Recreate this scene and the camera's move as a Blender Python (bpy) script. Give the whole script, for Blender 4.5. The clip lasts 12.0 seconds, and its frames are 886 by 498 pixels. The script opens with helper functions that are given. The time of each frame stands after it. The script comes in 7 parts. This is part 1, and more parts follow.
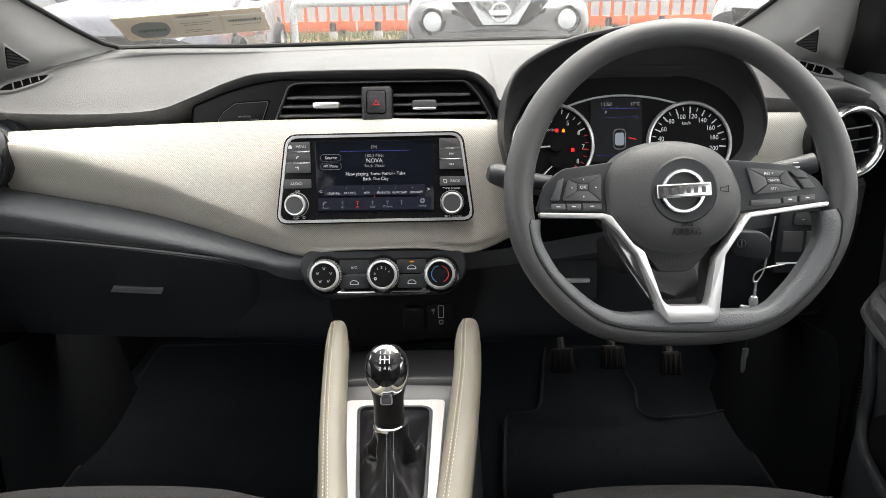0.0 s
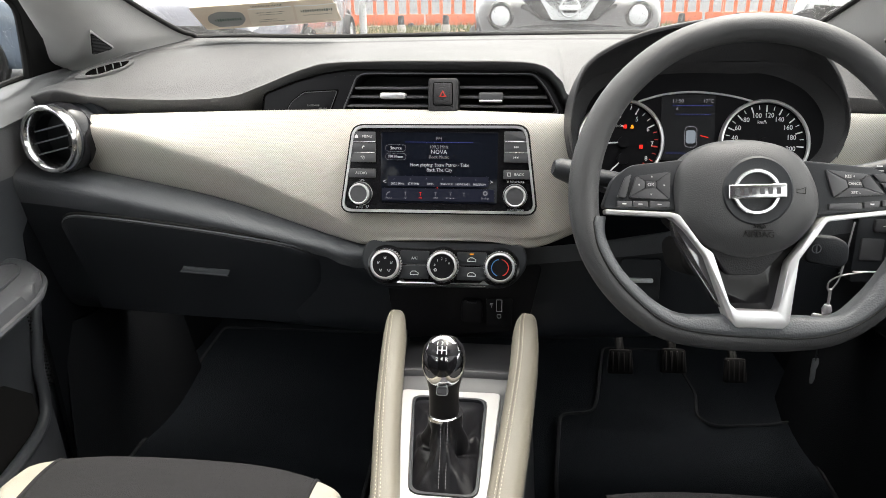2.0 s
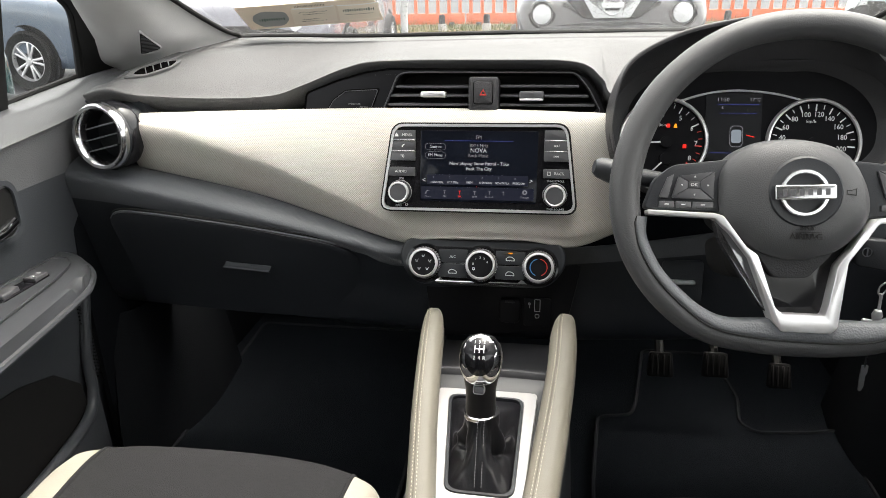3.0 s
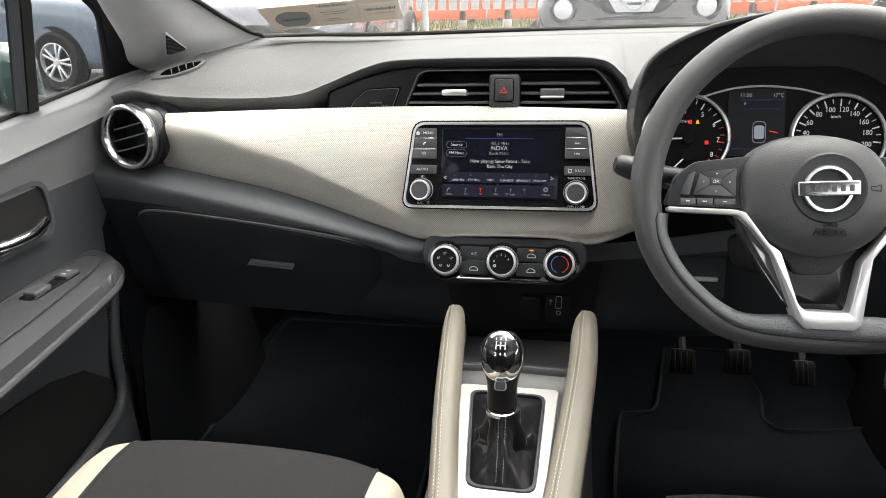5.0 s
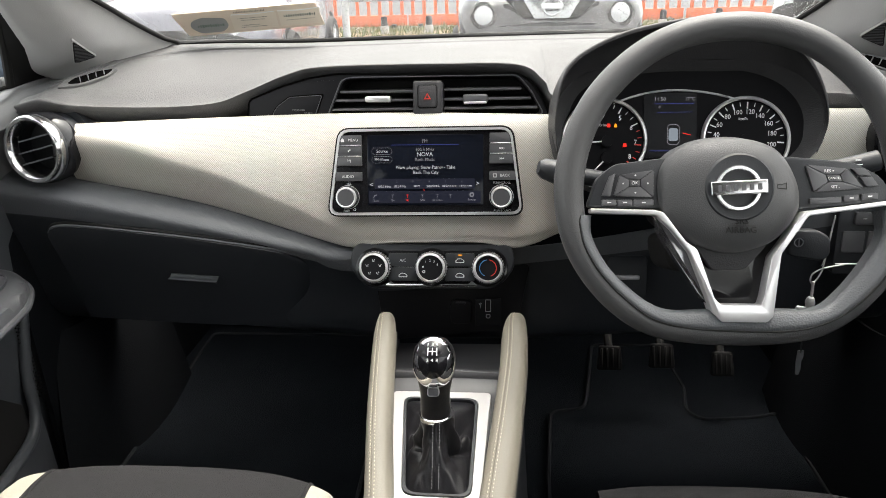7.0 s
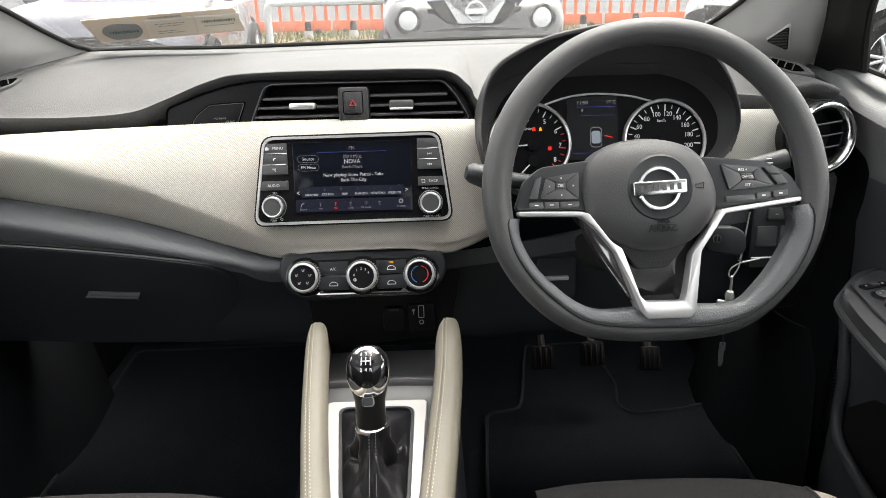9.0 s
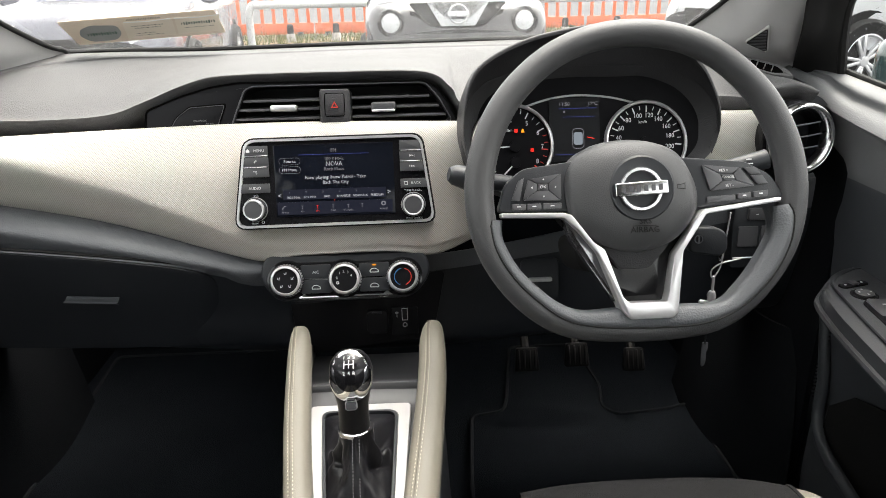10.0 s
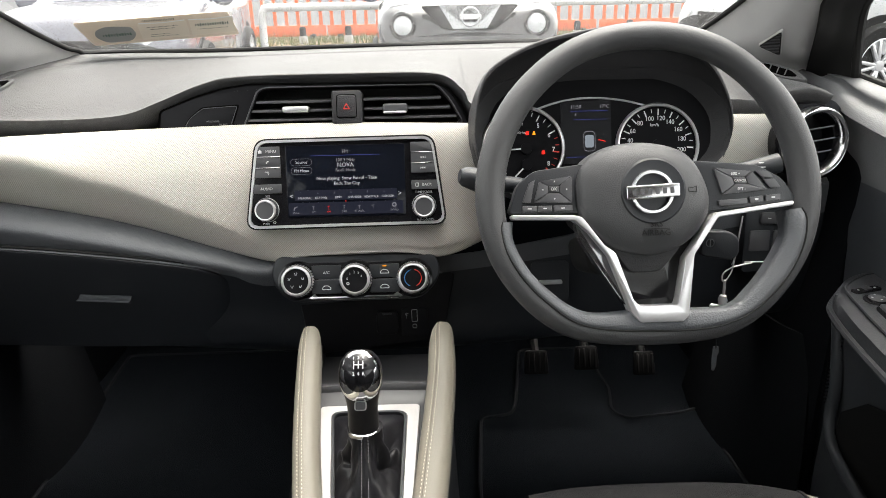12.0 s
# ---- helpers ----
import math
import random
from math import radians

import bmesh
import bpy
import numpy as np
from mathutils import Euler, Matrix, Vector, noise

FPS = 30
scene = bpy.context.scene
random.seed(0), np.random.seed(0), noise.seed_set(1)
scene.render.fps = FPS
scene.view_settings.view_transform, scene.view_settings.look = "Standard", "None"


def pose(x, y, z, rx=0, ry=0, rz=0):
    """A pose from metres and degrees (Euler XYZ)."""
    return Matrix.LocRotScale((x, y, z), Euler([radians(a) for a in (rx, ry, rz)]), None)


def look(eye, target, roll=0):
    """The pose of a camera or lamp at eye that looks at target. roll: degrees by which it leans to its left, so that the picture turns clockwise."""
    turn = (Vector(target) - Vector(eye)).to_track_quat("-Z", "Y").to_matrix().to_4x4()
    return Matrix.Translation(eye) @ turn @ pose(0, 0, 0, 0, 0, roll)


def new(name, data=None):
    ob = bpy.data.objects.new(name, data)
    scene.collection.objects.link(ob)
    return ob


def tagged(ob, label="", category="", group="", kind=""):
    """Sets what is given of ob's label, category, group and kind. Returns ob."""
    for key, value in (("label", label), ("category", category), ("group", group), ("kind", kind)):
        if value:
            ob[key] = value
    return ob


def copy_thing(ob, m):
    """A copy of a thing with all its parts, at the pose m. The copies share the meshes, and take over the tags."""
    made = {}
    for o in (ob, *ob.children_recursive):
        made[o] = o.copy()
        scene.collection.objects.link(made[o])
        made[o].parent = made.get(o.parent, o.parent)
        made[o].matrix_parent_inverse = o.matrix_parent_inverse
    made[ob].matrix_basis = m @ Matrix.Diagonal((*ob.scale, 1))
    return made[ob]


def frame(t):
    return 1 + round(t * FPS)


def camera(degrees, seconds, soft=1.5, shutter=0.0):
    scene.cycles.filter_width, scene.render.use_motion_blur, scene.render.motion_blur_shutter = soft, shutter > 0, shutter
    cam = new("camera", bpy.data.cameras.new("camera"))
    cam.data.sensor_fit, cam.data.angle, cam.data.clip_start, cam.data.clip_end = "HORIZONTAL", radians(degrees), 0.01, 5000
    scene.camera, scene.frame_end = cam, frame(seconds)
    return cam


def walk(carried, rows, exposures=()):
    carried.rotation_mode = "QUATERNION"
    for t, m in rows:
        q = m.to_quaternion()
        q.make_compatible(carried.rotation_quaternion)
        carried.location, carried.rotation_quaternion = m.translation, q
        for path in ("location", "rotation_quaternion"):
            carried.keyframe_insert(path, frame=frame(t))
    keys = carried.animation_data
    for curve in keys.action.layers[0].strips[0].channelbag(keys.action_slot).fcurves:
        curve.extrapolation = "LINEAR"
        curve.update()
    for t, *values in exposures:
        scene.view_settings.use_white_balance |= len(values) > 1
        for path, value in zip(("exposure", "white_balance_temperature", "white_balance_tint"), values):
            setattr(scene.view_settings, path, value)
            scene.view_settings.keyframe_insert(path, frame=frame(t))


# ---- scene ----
cam = camera(64.6, 12.0, soft=0.75)
# seconds, eye (x, y, z), turn (x, y, z) in degrees
PATH = [
    (0.0, 0.0850, 0.0000, 1.1200, 69.00, 1.12, 0.57),
    (0.5, 0.0843, 0.0005, 1.1187, 68.91, 0.89, 1.84),
    (1.0, 0.0831, -0.0004, 1.1185, 68.67, 0.51, 2.93),
    (1.5, 0.0826, 0.0006, 1.1178, 68.71, 0.58, 4.12),
    (2.0, 0.0822, 0.0000, 1.1170, 68.66, 0.75, 5.85),
    (2.5, 0.0824, 0.0005, 1.1169, 68.55, 1.04, 7.47),
    (3.0, 0.0818, -0.0006, 1.1166, 68.64, 1.25, 9.00),
    (3.5, 0.0815, -0.0021, 1.1170, 68.66, 1.50, 10.31),
    (4.0, 0.0817, -0.0042, 1.1182, 68.59, 1.79, 11.10),
    (4.5, 0.0822, -0.0059, 1.1195, 68.48, 2.00, 11.23),
    (5.0, 0.0827, -0.0065, 1.1200, 68.40, 2.02, 10.56),
    (5.5, 0.0832, -0.0063, 1.1200, 68.36, 1.92, 9.44),
    (6.0, 0.0831, -0.0055, 1.1202, 68.44, 1.86, 8.11),
    (6.5, 0.0827, -0.0048, 1.1211, 68.50, 1.72, 6.40),
    (7.0, 0.0830, -0.0044, 1.1210, 68.63, 1.59, 4.49),
    (7.5, 0.0831, -0.0037, 1.1212, 68.69, 1.47, 2.68),
    (8.0, 0.0833, -0.0026, 1.1217, 68.70, 1.38, 1.09),
    (8.5, 0.0838, -0.0013, 1.1219, 68.73, 1.33, -0.26),
    (9.0, 0.0849, 0.0002, 1.1214, 68.86, 1.35, -1.34),
    (9.5, 0.0864, 0.0017, 1.1203, 69.07, 1.40, -2.28),
    (10.0, 0.0866, 0.0028, 1.1199, 69.03, 1.24, -2.67),
    (10.5, 0.0868, 0.0025, 1.1199, 68.96, 1.24, -2.67),
    (11.0, 0.0876, 0.0024, 1.1197, 69.07, 1.31, -2.41),
    (11.5, 0.0867, 0.0017, 1.1200, 69.18, 1.20, -2.04),
    (12.0, 0.0863, 0.0012, 1.1192, 69.26, 1.10, -1.73),
]
walk(cam, [(t, pose(x, y, z, rx, ry, rz)) for t, x, y, z, rx, ry, rz in PATH], exposures=[(0.0, 3.50, 6950, 10), (12.0, 3.50, 6950, 10)])

# ---- light: an overcast day, seen and lit through the car's windows ----
world = bpy.data.worlds.new("overcast_sky")
scene.world = world
world.use_nodes = True
wn = world.node_tree.nodes
sky = wn.new("ShaderNodeTexSky")
sky.sky_type, sky.sun_disc = "NISHITA", False
sky.sun_elevation, sky.sun_rotation = radians(67), radians(32)
sky.dust_density, sky.air_density = 4.0, 1.0
grey = wn.new("ShaderNodeHueSaturation")
grey.inputs["Saturation"].default_value = 0.18
world.node_tree.links.new(sky.outputs[0], grey.inputs["Color"])
world.node_tree.links.new(grey.outputs[0], wn["Background"].inputs["Color"])
wn["Background"].inputs["Strength"].default_value = 0.15
sun = new("sun", bpy.data.lights.new("sun", "SUN"))
sun.data.energy, sun.data.angle, sun.data.color = 0.22, radians(80), (1.0, 0.97, 0.93)
sun.matrix_world = look((2.2, 3.6, 11), (0.1, 0.6, 1.0))

# ---- tools ----
def V(*a):
    return Vector(a)


def mesh_of(name, bm, smooth=True, angle=40):
    bmesh.ops.recalc_face_normals(bm, faces=bm.faces[:])
    me = bpy.data.meshes.new(name)
    if smooth:
        lim = radians(angle)
        for f in bm.faces:
            f.smooth = True
        for e in bm.edges:
            if len(e.link_faces) == 2 and e.calc_face_angle(0) > lim:
                e.smooth = False
    bm.to_mesh(me)
    bm.free()
    return me


def part(name, bm, material, parent=None, label="", m=None, smooth=True, angle=40):
    """Links a bmesh as one mesh object under a thing or a part."""
    ob = new(name, mesh_of(name, bm, smooth, angle) if isinstance(bm, bmesh.types.BMesh) else bm)
    if material is not None and not ob.data.materials:
        ob.data.materials.append(material)
    if m is not None:
        ob.matrix_basis = m
    if parent is not None:
        ob.parent = parent
    if label:
        ob["label"] = label
    return ob


def thing(name, label, category, m=None, group="", kind=""):
    ob = new(name)
    ob.empty_display_size = 0.05
    if m is not None:
        ob.matrix_basis = m
    return tagged(ob, label, category, group, kind)


def facing(x, y, z, up=0.0, turn=0.0):
    """A frame on a surface that faces back into the car: x to the right, y up along it, z out of it."""
    return Matrix.Translation((x, y, z)) @ pose(0, 0, 0, 0, 0, turn) @ pose(0, 0, 0, 90 - up, 0, 0)


def spline(pts, n, closed=False):
    """Catmull-Rom through the points, n steps a span."""
    pts = [Vector(p) for p in pts]
    out, k = [], len(pts)
    for i in range(k if closed else k - 1):
        if closed:
            a, b, c, d = (pts[(i + j - 1) % k] for j in range(4))
        else:
            a, b, c, d = pts[max(i - 1, 0)], pts[i], pts[i + 1], pts[min(i + 2, k - 1)]
        for s in range(n):
            t = s / n
            out.append(0.5 * (2 * b + (c - a) * t + (2 * a - 5 * b + 4 * c - d) * t * t + (3 * b - a - 3 * c + d) * t ** 3))
    if not closed:
        out.append(pts[-1])
    return out


def resample(pts, n):
    """n points at even steps of length along a line."""
    pts = [Vector(p) for p in pts]
    run = [0.0]
    for a, b in zip(pts, pts[1:]):
        run.append(run[-1] + (b - a).length)
    out, j = [], 0
    for i in range(n):
        s = run[-1] * i / (n - 1)
        while j < len(run) - 2 and run[j + 1] < s:
            j += 1
        w = (s - run[j]) / max(run[j + 1] - run[j], 1e-9)
        out.append(pts[j].lerp(pts[j + 1], min(max(w, 0), 1)))
    return out


def loft(rows, across=40, along=8, thick=0.0, straight=False):
    """A skin over rows of control points, each row resampled alike, smooth both ways."""
    lines = [resample(spline(r, 8) if len(r) > 2 and not straight else r, across) for r in rows]
    cols = [spline([l[i] for l in lines], along) for i in range(across)]
    bm = bmesh.new()
    grid = [[bm.verts.new(p) for p in c] for c in cols]
    for a, b in zip(grid, grid[1:]):
        for j in range(len(a) - 1):
            bm.faces.new((a[j], b[j], b[j + 1], a[j + 1]))
    if thick:
        bmesh.ops.recalc_face_normals(bm, faces=bm.faces[:])
        bmesh.ops.solidify(bm, geom=bm.faces[:], thickness=thick)
    return bm


def plate(outline, depth, bevel=0.0, back=0.0, seg=2):
    """A flat outline (x, y) from z = -back to z = depth, its front edge rounded."""
    bm = bmesh.new()
    vs = [bm.verts.new((p[0], p[1], -back)) for p in outline]
    f = bm.faces.new(vs)
    ext = bmesh.ops.extrude_face_region(bm, geom=[f])
    top = [v for v in ext["geom"] if isinstance(v, bmesh.types.BMVert)]
    for v in top:
        v.co.z = depth
    if bevel:
        keep = set(top)
        edges = [e for e in bm.edges if e.verts[0] in keep and e.verts[1] in keep]
        bmesh.ops.bevel(bm, geom=edges, offset=bevel, segments=seg, profile=0.5, affect="EDGES", clamp_overlap=True)
    return bm


def rounded(w, h, r, n=5, x=0.0, y=0.0):
    """The outline of a rectangle with round corners."""
    out = []
    for cx, cy, a in ((w / 2 - r, h / 2 - r, 0), (-w / 2 + r, h / 2 - r, 90), (-w / 2 + r, -h / 2 + r, 180), (w / 2 - r, -h / 2 + r, 270)):
        for i in range(n + 1):
            q = radians(a + 90 * i / n)
            out.append((x + cx + r * math.cos(q), y + cy + r * math.sin(q)))
    return out


def round_corners(pts, r, n=5):
    """A polygon with its corners rounded; r is one radius or one for each corner."""
    out, k = [], len(pts)
    for i, p in enumerate(pts):
        p = Vector(p[:2])
        a, b = (Vector(pts[i - 1][:2]) - p), (Vector(pts[(i + 1) % k][:2]) - p)
        rad = r[i] if isinstance(r, (list, tuple)) else r
        d = min(rad, a.length * 0.48, b.length * 0.48)
        s, e = p + a.normalized() * d, p + b.normalized() * d
        for j in range(n + 1):
            t = j / n
            q = s * (1 - t) ** 2 + p * 2 * t * (1 - t) + e * t * t
            out.append((q.x, q.y))
    return out


def sweep(path, section, closed=False, up=None):
    """Carries a closed section (x, y) along a path; x points sideways, y along 'up' as far as it can."""
    path = [Vector(p) for p in path]
    bm, rings, k = bmesh.new(), [], len(path)
    up = Vector(up or (0, 0, 1))
    for i, p in enumerate(path):
        if closed:
            t = path[(i + 1) % k] - path[i - 1]
        else:
            t = path[min(i + 1, k - 1)] - path[max(i - 1, 0)]
        t.normalize()
        side = t.cross(up)
        if side.length < 1e-4:
            side = t.cross(Vector((1, 0, 0)))
        side.normalize()
        v = side.cross(t)
        sec = section(i / max(k - 1, 1)) if callable(section) else section
        rings.append([bm.verts.new(p + side * a + v * b) for a, b in sec])
    m = len(rings[0])
    for i in range(k if closed else k - 1):
        a, b = rings[i], rings[(i + 1) % k]
        for j in range(m):
            bm.faces.new((a[j], a[(j + 1) % m], b[(j + 1) % m], b[j]))
    if not closed:
        bm.faces.new(rings[0])
        bm.faces.new(rings[-1])
    return bm


def disc(r, n=12, sy=1.0):
    return [(r * math.cos(2 * math.pi * i / n), sy * r * math.sin(2 * math.pi * i / n)) for i in range(n)]


def lathe(profile, n=32, close=True, sx=1.0, sy=1.0):
    """Turns a profile of (radius, z) about z."""
    bm = bmesh.new()
    rings = []
    for r, z in profile:
        if r < 1e-6:
            rings.append([bm.verts.new((0, 0, z))])
        else:
            rings.append([bm.verts.new((sx * r * math.cos(2 * math.pi * i / n), sy * r * math.sin(2 * math.pi * i / n), z)) for i in range(n)])
    for a, b in zip(rings, rings[1:]):
        for i in range(n):
            j = (i + 1) % n
            if len(a) == 1 and len(b) == 1:
                continue
            if len(a) == 1:
                bm.faces.new((a[0], b[j], b[i]))
            elif len(b) == 1:
                bm.faces.new((a[i], a[j], b[0]))
            else:
                bm.faces.new((a[i], a[j], b[j], b[i]))
    return bm


def block(w, d, h, bevel=0.0, seg=2, at=(0, 0, 0)):
    bm = bmesh.new()
    bmesh.ops.create_cube(bm, size=1, matrix=Matrix.Translation(at) @ Matrix.Diagonal((w, d, h, 1)))
    if bevel:
        bmesh.ops.bevel(bm, geom=bm.edges[:], offset=bevel, segments=seg, profile=0.5, affect="EDGES", clamp_overlap=True)
    return bm


def join(*bms):
    out = bmesh.new()
    for b in bms:
        me = bpy.data.meshes.new("tmp")
        b.to_mesh(me)
        b.free()
        out.from_mesh(me)
        bpy.data.meshes.remove(me)
    return out


def moved(bm, m):
    bmesh.ops.transform(bm, matrix=m, verts=bm.verts[:])
    return bm


def lettering(text, size, thick=0.0002, align="CENTER", squeeze=1.0):
    """Words in the built-in font, as a mesh in the xy plane."""
    cu = bpy.data.curves.new("text", "FONT")
    cu.body, cu.size, cu.extrude, cu.align_x, cu.align_y, cu.resolution_u = text, size, thick, align, "CENTER", 2
    ob = bpy.data.objects.new("text", cu)
    scene.collection.objects.link(ob)
    me = bpy.data.meshes.new_from_object(ob.evaluated_get(bpy.context.evaluated_depsgraph_get()))
    bpy.data.objects.remove(ob)
    bpy.data.curves.remove(cu)
    if squeeze != 1.0:
        me.transform(Matrix.Diagonal((squeeze, 1, 1, 1)))
    return me


def words(text, x, y, z, size, material, parent, align="CENTER", squeeze=1.0, name="lettering"):
    return part(name, lettering(text, size, align=align, squeeze=squeeze), material, parent, m=Matrix.Translation((x, y, z)))


# ---- materials ----
def material(name, base, rough=0.5, metal=0.0, vary=0.12, scale=30.0, bump=0.0, bump_scale=400.0, spec=0.5, second=None, second_scale=6.0, coat=0.0, rough_vary=0.08):
    """Principled surface: fine grain and broad stains in the colour, grain in the relief."""
    mt = bpy.data.materials.new(name)
    mt.use_nodes = True
    n, l = mt.node_tree.nodes, mt.node_tree.links
    p = n["Principled BSDF"]
    p.inputs["Metallic"].default_value = metal
    p.inputs["Specular IOR Level"].default_value = spec
    p.inputs["Coat Weight"].default_value = coat
    co = n.new("ShaderNodeTexCoord")
    fine, broad = n.new("ShaderNodeTexNoise"), n.new("ShaderNodeTexNoise")
    fine.inputs["Scale"].default_value, broad.inputs["Scale"].default_value = scale, second_scale
    fine.inputs["Detail"].default_value = 4
    l.new(co.outputs["Object"], fine.inputs["Vector"])
    l.new(co.outputs["Object"], broad.inputs["Vector"])
    mx = n.new("ShaderNodeMix")
    mx.data_type = "RGBA"
    lo = [max(0, c * (1 - vary)) for c in base]
    hi = [min(1, c * (1 + vary)) for c in base]
    mx.inputs["A"].default_value, mx.inputs["B"].default_value = (*lo, 1), (*hi, 1)
    l.new(fine.outputs["Fac"], mx.inputs["Factor"])
    m2 = n.new("ShaderNodeMix")
    m2.data_type = "RGBA"
    m2.inputs["B"].default_value = (*(second or [c * (1 - vary) for c in base]), 1)
    ramp = n.new("ShaderNodeMapRange")
    ramp.inputs["From Min"].default_value, ramp.inputs["From Max"].default_value = 0.45, 0.75
    ramp.inputs["To Max"].default_value = 0.6
    l.new(broad.outputs["Fac"], ramp.inputs["Value"])
    l.new(ramp.outputs["Result"], m2.inputs["Factor"])
    l.new(mx.outputs["Result"], m2.inputs["A"])
    l.new(m2.outputs["Result"], p.inputs["Base Color"])
    rr = n.new("ShaderNodeMapRange")
    rr.inputs["To Min"].default_value, rr.inputs["To Max"].default_value = max(0.01, rough - rough_vary), min(1, rough + rough_vary)
    l.new(broad.outputs["Fac"], rr.inputs["Value"])
    l.new(rr.outputs["Result"], p.inputs["Roughness"])
    if bump:
        g = n.new("ShaderNodeTexVoronoi")
        g.inputs["Scale"].default_value = bump_scale
        l.new(co.outputs["Object"], g.inputs["Vector"])
        b = n.new("ShaderNodeBump")
        b.inputs["Strength"].default_value, b.inputs["Distance"].default_value = bump, 0.0006
        l.new(g.outputs["Distance"], b.inputs["Height"])
        l.new(b.outputs["Normal"], p.inputs["Normal"])
    return mt


def glowing(name, colour, strength):
    mt = bpy.data.materials.new(name)
    mt.use_nodes = True
    p = mt.node_tree.nodes["Principled BSDF"]
    p.inputs["Base Color"].default_value = (0.01, 0.01, 0.01, 1)
    p.inputs["Emission Color"].default_value = (*colour, 1)
    p.inputs["Emission Strength"].default_value = strength
    p.inputs["Roughness"].default_value = 0.4
    p.inputs["Specular IOR Level"].default_value = 0.1
    return mt


def clear_glass(name, tint=(0.93, 0.95, 0.94), film=0.0):
    """Thin glass: light goes straight on, dimmed by the tint, a little is mirrored, more so at grazing angles."""
    mt = bpy.data.materials.new(name)
    mt.use_nodes = True
    n, l = mt.node_tree.nodes, mt.node_tree.links
    n.remove(n["Principled BSDF"])
    tr, gl, mx, lw, pw, mu = n.new("ShaderNodeBsdfTransparent"), n.new("ShaderNodeBsdfGlossy"), n.new("ShaderNodeMixShader"), n.new("ShaderNodeLayerWeight"), n.new("ShaderNodeMath"), n.new("ShaderNodeMapRange")
    tr.inputs["Color"].default_value = (*tint, 1)
    gl.inputs["Roughness"].default_value = 0.02
    lw.inputs["Blend"].default_value = 0.5
    pw.operation = "POWER"
    pw.inputs[1].default_value = 5.0
    mu.inputs["To Min"].default_value, mu.inputs["To Max"].default_value = 0.05, 0.9
    l.new(lw.outputs["Facing"], pw.inputs[0])
    l.new(pw.outputs[0], mu.inputs["Value"])
    l.new(mu.outputs[0], mx.inputs[0])
    l.new(tr.outputs[0], mx.inputs[1])
    l.new(gl.outputs[0], mx.inputs[2])
    l.new(mx.outputs[0], n["Material Output"].inputs["Surface"])
    if film:
        # a film of fine rain that scatters a little of the daylight, unevenly
        wet, m3, co, no, mr = n.new("ShaderNodeBsdfTranslucent"), n.new("ShaderNodeMixShader"), n.new("ShaderNodeTexCoord"), n.new("ShaderNodeTexNoise"), n.new("ShaderNodeMapRange")
        no.inputs["Scale"].default_value, no.inputs["Detail"].default_value = 9.0, 5.0
        mr.inputs["From Min"].default_value, mr.inputs["From Max"].default_value = 0.3, 0.7
        mr.inputs["To Min"].default_value, mr.inputs["To Max"].default_value = film * 0.5, film * 1.5
        wet.inputs["Color"].default_value = (0.8, 0.8, 0.8, 1)
        l.new(co.outputs["Object"], no.inputs["Vector"])
        l.new(no.outputs["Fac"], mr.inputs["Value"])
        l.new(mr.outputs[0], m3.inputs[0])
        l.new(mx.outputs[0], m3.inputs[1])
        l.new(wet.outputs[0], m3.inputs[2])
        l.new(m3.outputs[0], n["Material Output"].inputs["Surface"])
    return mt


PAD = material("soft_grained_dash_plastic", (0.098, 0.098, 0.099), 0.55, bump=1.0, bump_scale=620, spec=0.30, scale=60)
DARK = material("black_hard_plastic", (0.014, 0.016, 0.019), 0.42, bump=0.25, bump_scale=700, scale=50)
DOOR = material("dark_grey_door_plastic", (0.140, 0.143, 0.146), 0.45, bump=0.5, bump_scale=500)
GLOSS = material("piano_black", (0.006, 0.006, 0.007), 0.12, spec=0.5, vary=0.05)
CREAM = material("cream_leatherette", (0.32, 0.30, 0.25), 0.55, bump=0.4, bump_scale=700, vary=0.06)
LEATHER = material("black_leather", (0.005, 0.005, 0.006), 0.30, spec=0.22, bump=0.15, bump_scale=500)
RIMLEA = material("grained_wheel_plastic", (0.055, 0.056, 0.058), 0.42, bump=0.32, bump_scale=1000, spec=0.45)
SEAT = material("dark_grey_seat_cloth", (0.020, 0.020, 0.021), 0.9, spec=0.12, bump=0.7, bump_scale=900, vary=0.25, scale=300)
CHROME = material("chrome", (0.85, 0.85, 0.86), 0.1, metal=1.0, vary=0.02)
SATIN = material("satin_silver", (0.72, 0.72, 0.73), 0.3, metal=0.75, vary=0.03)
WHITE_FRAME = material("pale_silver_paint", (0.46, 0.46, 0.46), 0.38, metal=0.25, vary=0.03)
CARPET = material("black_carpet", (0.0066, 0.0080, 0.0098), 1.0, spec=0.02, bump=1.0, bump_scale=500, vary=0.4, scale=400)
LINER = material("grey_headliner_cloth", (0.50, 0.50, 0.49), 0.95, bump=0.4, bump_scale=900)
ASPHALT = material("wet_asphalt", (0.075, 0.075, 0.08), 0.75, spec=0.2, bump=0.6, bump_scale=90, vary=0.3, scale=40, second=(0.07, 0.07, 0.075), second_scale=0.7)
INK = material("white_print", (0.62, 0.62, 0.62), 0.6, vary=0.02)
# The dark tints only dim the bright outdoors against the cabin.
GLASS = clear_glass("window_glass", (0.44, 0.455, 0.45), 0.003)
WETGLASS = clear_glass("rain_wet_window_glass", (0.385, 0.397, 0.392), 0.010)
RUBBER = material("black_rubber", (0.010, 0.010, 0.010), 0.65, spec=0.2)

